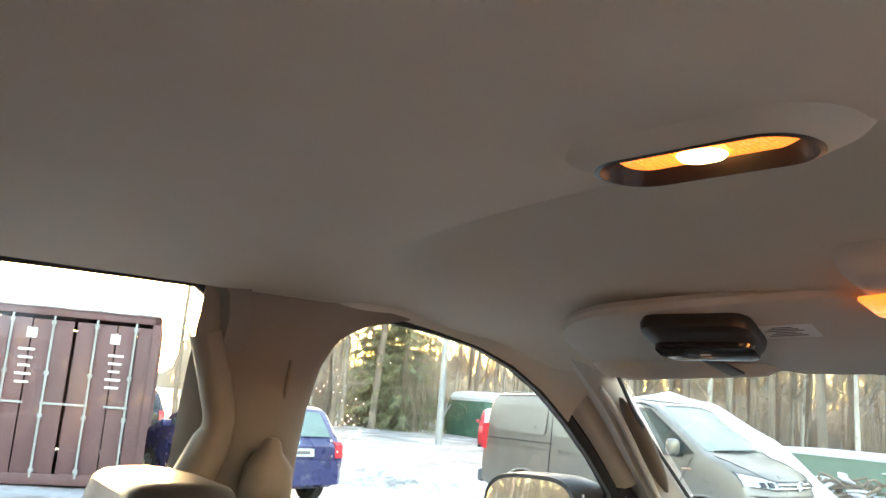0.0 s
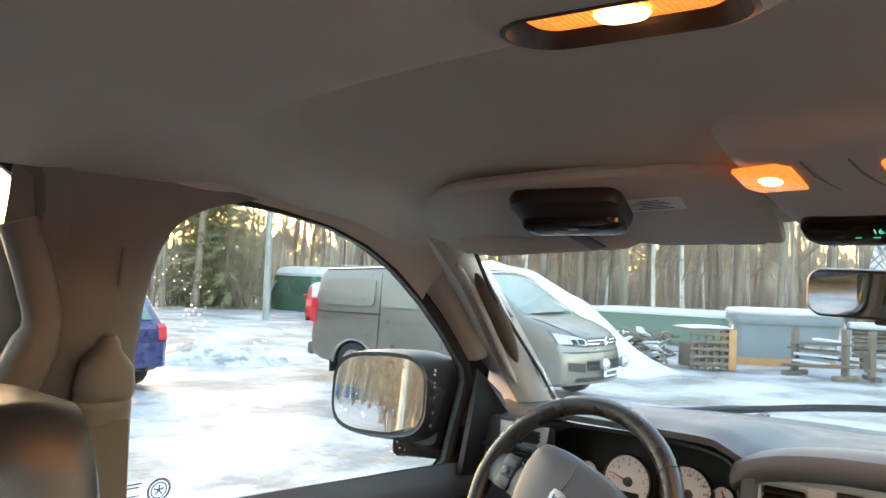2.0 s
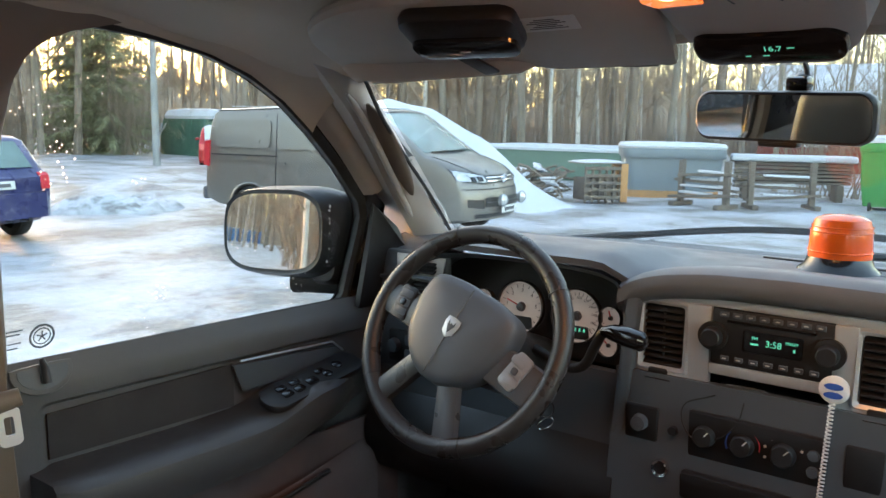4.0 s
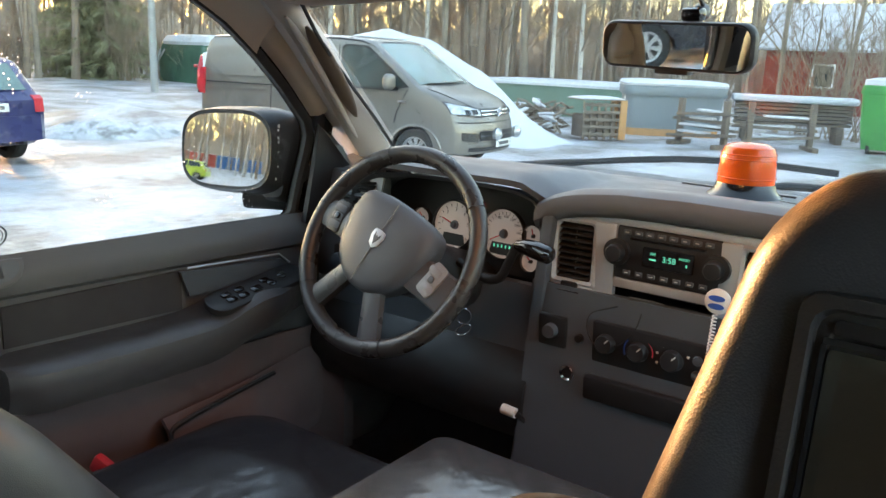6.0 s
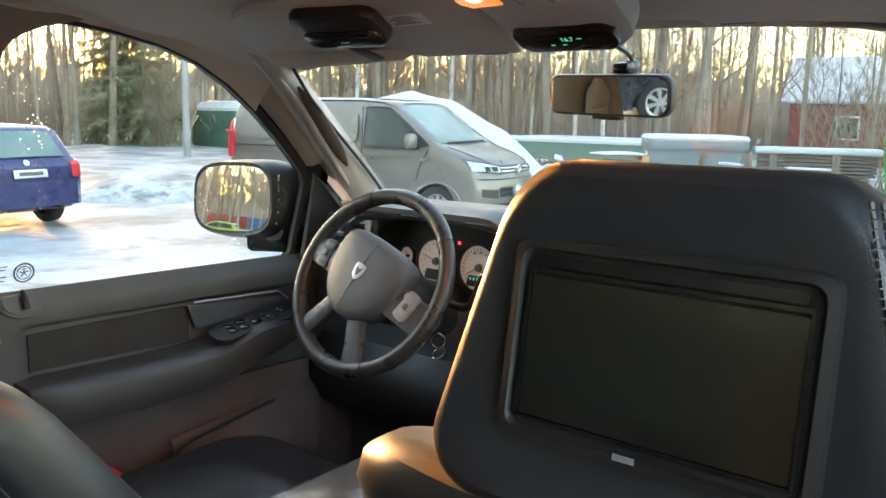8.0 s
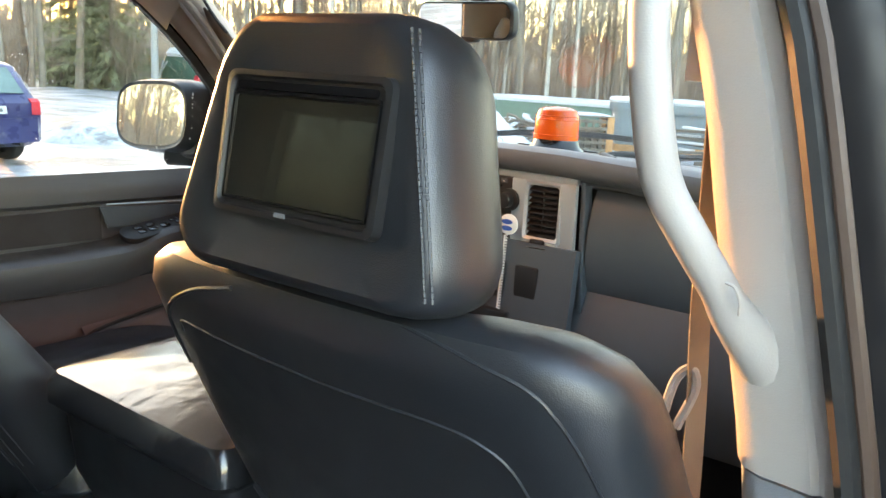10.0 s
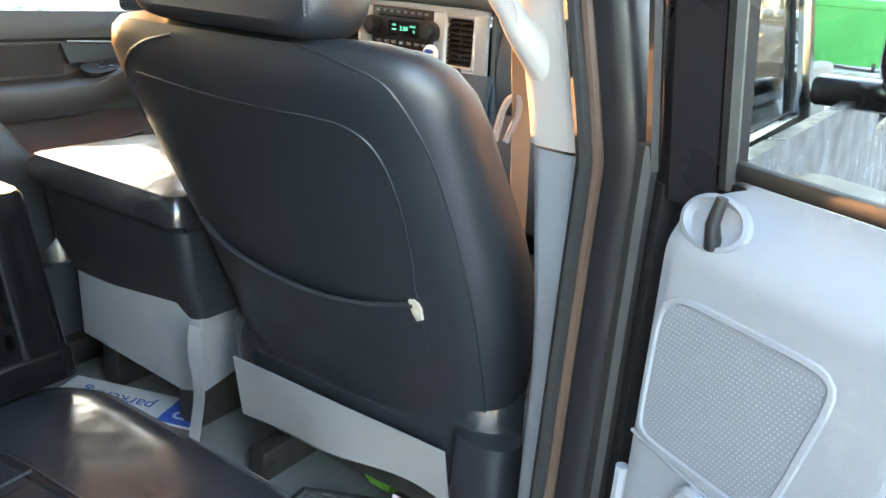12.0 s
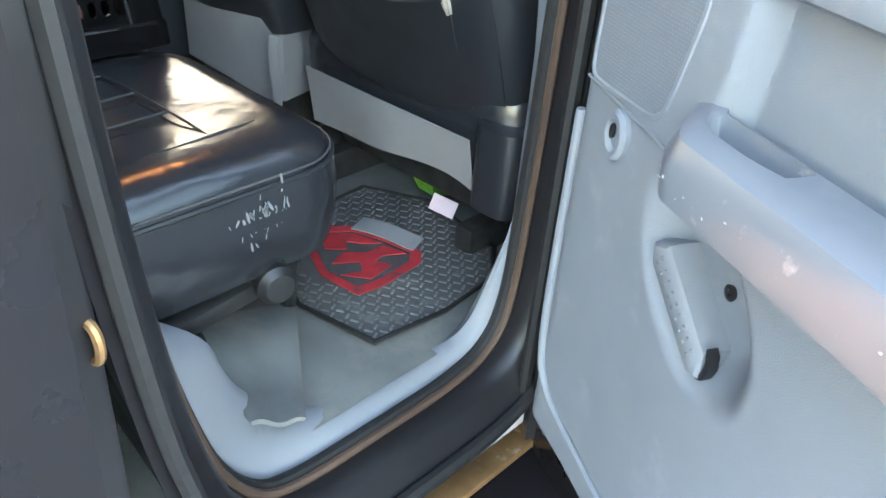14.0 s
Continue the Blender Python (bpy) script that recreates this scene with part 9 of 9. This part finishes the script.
part("window_frame", join(bbox((0.86, 0.05, 0.08), (-2.3, -2.6, 1.94)), bbox((0.86, 0.05, 0.08), (-2.3, -2.6, 1.06)), bbox((0.08, 0.05, 0.9), (-2.7, -2.6, 1.5)), bbox((0.08, 0.05, 0.9), (-1.9, -2.6, 1.5))), M_WHITE, wn1)

# ---- woods ----
rng = random.Random(4)


def twig_mesh(pieces):
    """Thin three-sided sticks from (a, b, ra, rb)."""
    vs, fs = [], []
    for a, b, ra, rb in pieces:
        d = (b - a).normalized()
        x = d.cross(Vector((0.3, 0.1, 1))).normalized()
        y = d.cross(x)
        i = len(vs)
        for p, r in ((a, ra), (b, rb)):
            for k in range(3):
                q = p + (x * math.cos(2.094 * k) + y * math.sin(2.094 * k)) * r
                vs.append(q[:])
        for k in range(3):
            fs.append((i + k, i + (k + 1) % 3, i + 3 + (k + 1) % 3, i + 3 + k))
    return vs, fs


def mesh_from(name, vs, fs, material):
    me = bpy.data.meshes.new(name)
    me.from_pydata(vs, [], fs)
    me.materials.append(material)
    return me


def branch(out, p, d, length, r, depth, rg):
    n = 3
    for k in range(n):
        q = p + d * (length / n)
        out.append((p, q, r * (1 - 0.25 * k), r * (1 - 0.25 * (k + 1))))
        if depth > 0:
            for _ in range(2 if depth > 1 else 3):
                nd = (d + Vector((rg.uniform(-1, 1), rg.uniform(-1, 1), rg.uniform(-0.2, 0.8))) * 0.9).normalized()
                branch(out, q, nd, length * rg.uniform(0.35, 0.6), r * 0.5, depth - 1, rg)
        p = q
        d = (d + Vector((rg.uniform(-1, 1), rg.uniform(-1, 1), rg.uniform(-0.1, 0.5))) * 0.25).normalized()


def make_tree(kind, seed):
    rg = random.Random(seed)
    h = rg.uniform(10.5, 14) if kind != "shrub" else rg.uniform(3, 5)
    r0 = {"pine": 0.10, "birch": 0.07, "spruce": 0.11, "aspen": 0.062, "shrub": 0.03}[kind] * rg.uniform(0.8, 1.2)
    lean = Vector((rg.uniform(-0.03, 0.03), rg.uniform(-0.03, 0.03), 0))
    pts, rs = [], []
    for k in range(10):
        t = k / 9
        pts.append(Vector((0, 0, -0.4)) + Vector((lean.x * h * t + 0.12 * math.sin(t * 5 + seed), lean.y * h * t + 0.12 * math.cos(t * 4 + seed), (h + 0.4) * t)))
        rs.append(r0 * (1.25 if k == 0 else 1) * (1 - 0.85 * t) + 0.012)
    trunk = tube(pts, rs, 9)
    tw = []
    def at(t):
        s = t * 9
        i = min(8, int(s))
        return pts[i].lerp(pts[i + 1], s - i)
    crown_mat = M_TWIG
    if kind in ("birch", "aspen"):
        for _ in range(26):
            t = rg.uniform(0.18, 0.98)
            a = rg.uniform(0, 6.283)
            branch(tw, at(t), Vector((math.cos(a), math.sin(a), rg.uniform(0.3, 1.1))).normalized(), h * 0.16 * (1.15 - t) + 0.5, 0.028 * (1.1 - t), 2, rg)
    elif kind == "pine":
        for _ in range(16):
            t = rg.uniform(0.10, 0.6)
            a = rg.uniform(0, 6.283)
            branch(tw, at(t), Vector((math.cos(a), math.sin(a), rg.uniform(-0.3, 0.3))).normalized(), rg.uniform(0.5, 1.3), 0.016, 1, rg)
        for _ in range(16):
            t = rg.uniform(0.6, 0.99)
            a = rg.uniform(0, 6.283)
            branch(tw, at(t), Vector((math.cos(a), math.sin(a), rg.uniform(0.1, 0.7))).normalized(), rg.uniform(1.0, 2.2) * (1.2 - t) * 2, 0.03, 2, rg)
    elif kind == "spruce":
        crown_mat = M_NEEDLE
        for k in range(300):
            t = rg.uniform(0.03, 0.99)
            a = rg.uniform(0, 6.283)
            L = 1.9 * (1 - t) ** 0.75 + 0.12
            d = Vector((math.cos(a), math.sin(a), rg.uniform(-0.45, -0.05))).normalized()
            p = at(t)
            for j in range(5):
                q = p + d * L / 5
                tw.append((p, q, 0.014, 0.009))
                for _ in range(12):
                    nd = (d + Vector((rg.uniform(-1, 1), rg.uniform(-1, 1), rg.uniform(-0.9, 0.1)))).normalized()
                    tw.append((q, q + nd * (L * 0.14 + 0.10), 0.020, 0.004))
                p = q
    else:
        for _ in range(9):
            a = rg.uniform(0, 6.283)
            branch(tw, Vector((rg.uniform(-0.3, 0.3), rg.uniform(-0.3, 0.3), 0)), Vector((math.cos(a) * 0.35, math.sin(a) * 0.35, 1)).normalized(), h * rg.uniform(0.5, 0.8), 0.022, 2, rg)
    label = {"pine": "tall pine with bare lower trunk in the woods", "birch": "white-barked birch without leaves", "spruce": "dark green spruce at the edge of the woods", "aspen": "bare grey-brown deciduous tree", "shrub": "leafless shrub with upright twigs"}[kind]
    e = local(kind + "_tree" if kind != "shrub" else "shrub", Matrix(), label, "tree" if kind != "shrub" else "shrub", "trees of the woods")
    part("trunk", trunk, {"pine": M_BARK, "birch": M_BIRCH, "spruce": M_BARK, "aspen": M_BARK2, "shrub": M_TWIG}[kind], e)
    vs, fs = twig_mesh(tw)
    crown = new("crown", mesh_from("crown", vs, fs, crown_mat))
    crown.parent = e
    return e


protos = {k: [make_tree(k, 11 * i + j) for j in range(n)] for i, (k, n) in enumerate((("pine", 3), ("birch", 2), ("spruce", 2), ("aspen", 4), ("shrub", 2)))}
used = set()


def plant(kind, x, y, s=1.0):
    opts = protos[kind]
    pr = opts[rng.randrange(len(opts))]
    m = pose(x, y, ground_z(x, y), 0, 0, rng.uniform(0, 360))
    if pr.name not in used:
        used.add(pr.name)
        pr.matrix_world = m
        pr.scale = (s, s, s)
        return
    c = copy_thing(pr, m)
    c.scale = (s, s, s)


def woods_edge(az):
    """How far off the woods begin, by compass angle from +y towards -x."""
    return float(np.interp(az, [-60, -10, 5, 15, 30, 45, 55, 62, 70, 78, 90, 120, 200], [40, 44, 40, 34, 31, 33, 36, 37, 36, 34, 26, 30, 40]))


for kind, az, d in (("birch", 29.0, 27.5), ("birch", 27.0, 27.0), ("spruce", 59.3, 37.0), ("spruce", 61.3, 38.0), ("spruce", 60.3, 40.0), ("pine", 64.4, 36.0), ("aspen", 66.0, 35.0), ("aspen", 68.2, 36.0), ("aspen", 70.5, 35.0), ("pine", 73.0, 35.5), ("pine", 75.0, 35), ("aspen", 20, 24), ("aspen", 16, 25), ("aspen", 13.5, 23), ("aspen", 24, 30), ("shrub", 10, 22), ("shrub", 8, 21.5), ("shrub", 6.5, 22.5), ("shrub", 12, 23), ("aspen", 9.5, 27), ("aspen", 7.5, 24), ("aspen", 5.5, 26)):
    plant(kind, -d * math.sin(radians(az)), d * math.cos(radians(az)))
for kind, az, d, s in (("pine", 17.5, 31, 1.5), ("aspen", 20.5, 29, 1.7), ("pine", 23.5, 30, 1.4), ("aspen", 31.5, 29.5, 1.8), ("pine", 34.0, 31, 1.5), ("aspen", 37.2, 31, 1.7), ("pine", 40.0, 32, 1.4), ("aspen", 43.5, 32, 1.7), ("pine", 47.0, 33, 1.5), ("aspen", 50.5, 34, 1.6), ("pine", 61.5, 36, 1.4), ("aspen", 64.0, 36, 1.6), ("birch", 45.2, 31, 1.3), ("birch", 38.4, 30, 1.2)):
    plant(kind, -d * math.sin(radians(az)), d * math.cos(radians(az)), s)
for k in range(270):
    az = rng.uniform(-8, 74) if k < 165 else rng.uniform(92, 200)
    d = woods_edge(az) + abs(rng.gauss(0, 1)) * 9
    x, y = -d * math.sin(radians(az)), d * math.cos(radians(az))
    if -11 < x < 1 and 32 < y < 42:
        continue
    if 72.3 < az < 101 or (133 < az < 141.5 and d < 120):
        continue
    plant(rng.choice(["pine", "aspen", "aspen", "pine", "aspen", "birch"]) if rng.random() > 0.0 else "spruce", x, y, rng.uniform(0.85, 1.15))
for k in range(30):
    az = rng.uniform(5, 80)
    d = woods_edge(az) - rng.uniform(-3, 1.5)
    plant("shrub", -d * math.sin(radians(az)), d * math.cos(radians(az)), rng.uniform(0.5, 1.0))

for k in range(120):
    az, d = (rng.uniform(130.5, 146), rng.uniform(92, 115)) if k < 60 else (rng.uniform(141.2, 151), rng.uniform(24, 60))
    plant(rng.choice(["pine", "aspen", "aspen", "birch"]) if k < 100 else "shrub", -d * math.sin(radians(az)), d * math.cos(radians(az)), rng.uniform(1.2, 1.6))

ring_n = 640
back = bmesh.new()
low, high = [], []
for k in range(ring_n + 1):
    a = radians(-30 + 360 * k / ring_n)
    az = -30 + 360 * k / ring_n
    hgt = 17.0 + 4.0 * sm(52, 66, az) * (1 - sm(72, 75, az)) - 14.6 * sm(72, 75, az) * (1 - sm(99, 103, az)) + 2.0 * sm(106, 112, az) * (1 - sm(165, 175, az)) - 3.0 * sm(129, 132, az) * (1 - sm(149, 152, az)) + 1.5 * noise.noise((k * 0.1, 3, 0))
    low.append(back.verts.new((-125 * math.sin(a), 125 * math.cos(a), -3)))
    high.append(back.verts.new((-125 * math.sin(a), 125 * math.cos(a), hgt)))
for k in range(ring_n):
    back.faces.new((low[k], low[k + 1], high[k + 1], high[k]))
tagged(part("backdrop", back, M_DISTANCE, None, smooth=False), "brown edge of distant woods, its haze a faint glow", "distant woods", kind="structure")

vs, fs, tws = [], [], []
for k in range(1750):
    # past 200 degrees the trunks are unseen, added to darken what the paint reflects
    az = rng.uniform(-12, 200) if k < 1300 else rng.uniform(200, 348)
    d = woods_edge(min(az, 200)) + 12 + rng.uniform(0, 1) ** 0.7 * 55
    if 72.3 < az < 100 or (133 < az < 141.5 and d < 120):
        continue
    x, y = -d * math.sin(radians(az)), d * math.cos(radians(az))
    h, r = rng.uniform(11, 18), rng.uniform(0.04, 0.085)
    base = Vector((x, y, -0.5))
    top = base + Vector((rng.uniform(-0.6, 0.6), rng.uniform(-0.6, 0.6), h))
    tws.append((base, top, r, r * 0.2))
    for _ in range(30):
        t = rng.uniform(0.08, 1)
        a = rng.uniform(0, 6.283)
        p = base.lerp(top, t)
        L = rng.uniform(0.8, 2.6) * (1.25 - t)
        q = p + Vector((math.cos(a) * L, math.sin(a) * L, rng.uniform(-0.1, 0.9) * L))
        tws.append((p, q, 0.020, 0.007))
        for _ in range(2):
            tws.append((p.lerp(q, rng.uniform(0.4, 1)), q + Vector((rng.uniform(-1, 1), rng.uniform(-1, 1), rng.uniform(0, 1.2))), 0.011, 0.004))
for k in range(2600):
    az = rng.uniform(-12, 73)
    d = woods_edge(az) - 1 + rng.uniform(0, 1) ** 0.6 * 30
    p = Vector((-d * math.sin(radians(az)), d * math.cos(radians(az)), -0.1))
    for _ in range(4):
        q = p + Vector((rng.uniform(-0.5, 0.5), rng.uniform(-0.5, 0.5), rng.uniform(0.5, 2.4)))
        tws.append((p, q, 0.02, 0.008))
        tws.append((p.lerp(q, 0.5), q + Vector((rng.uniform(-0.6, 0.6), rng.uniform(-0.6, 0.6), rng.uniform(-0.3, 0.4))), 0.014, 0.006))
vs, fs = twig_mesh(tws)
far = new("far_woods", mesh_from("far_woods", vs, fs, M_WOODS))
tagged(far, "bare brown trunks and twigs of the deeper woods", "woods", kind="stuff")
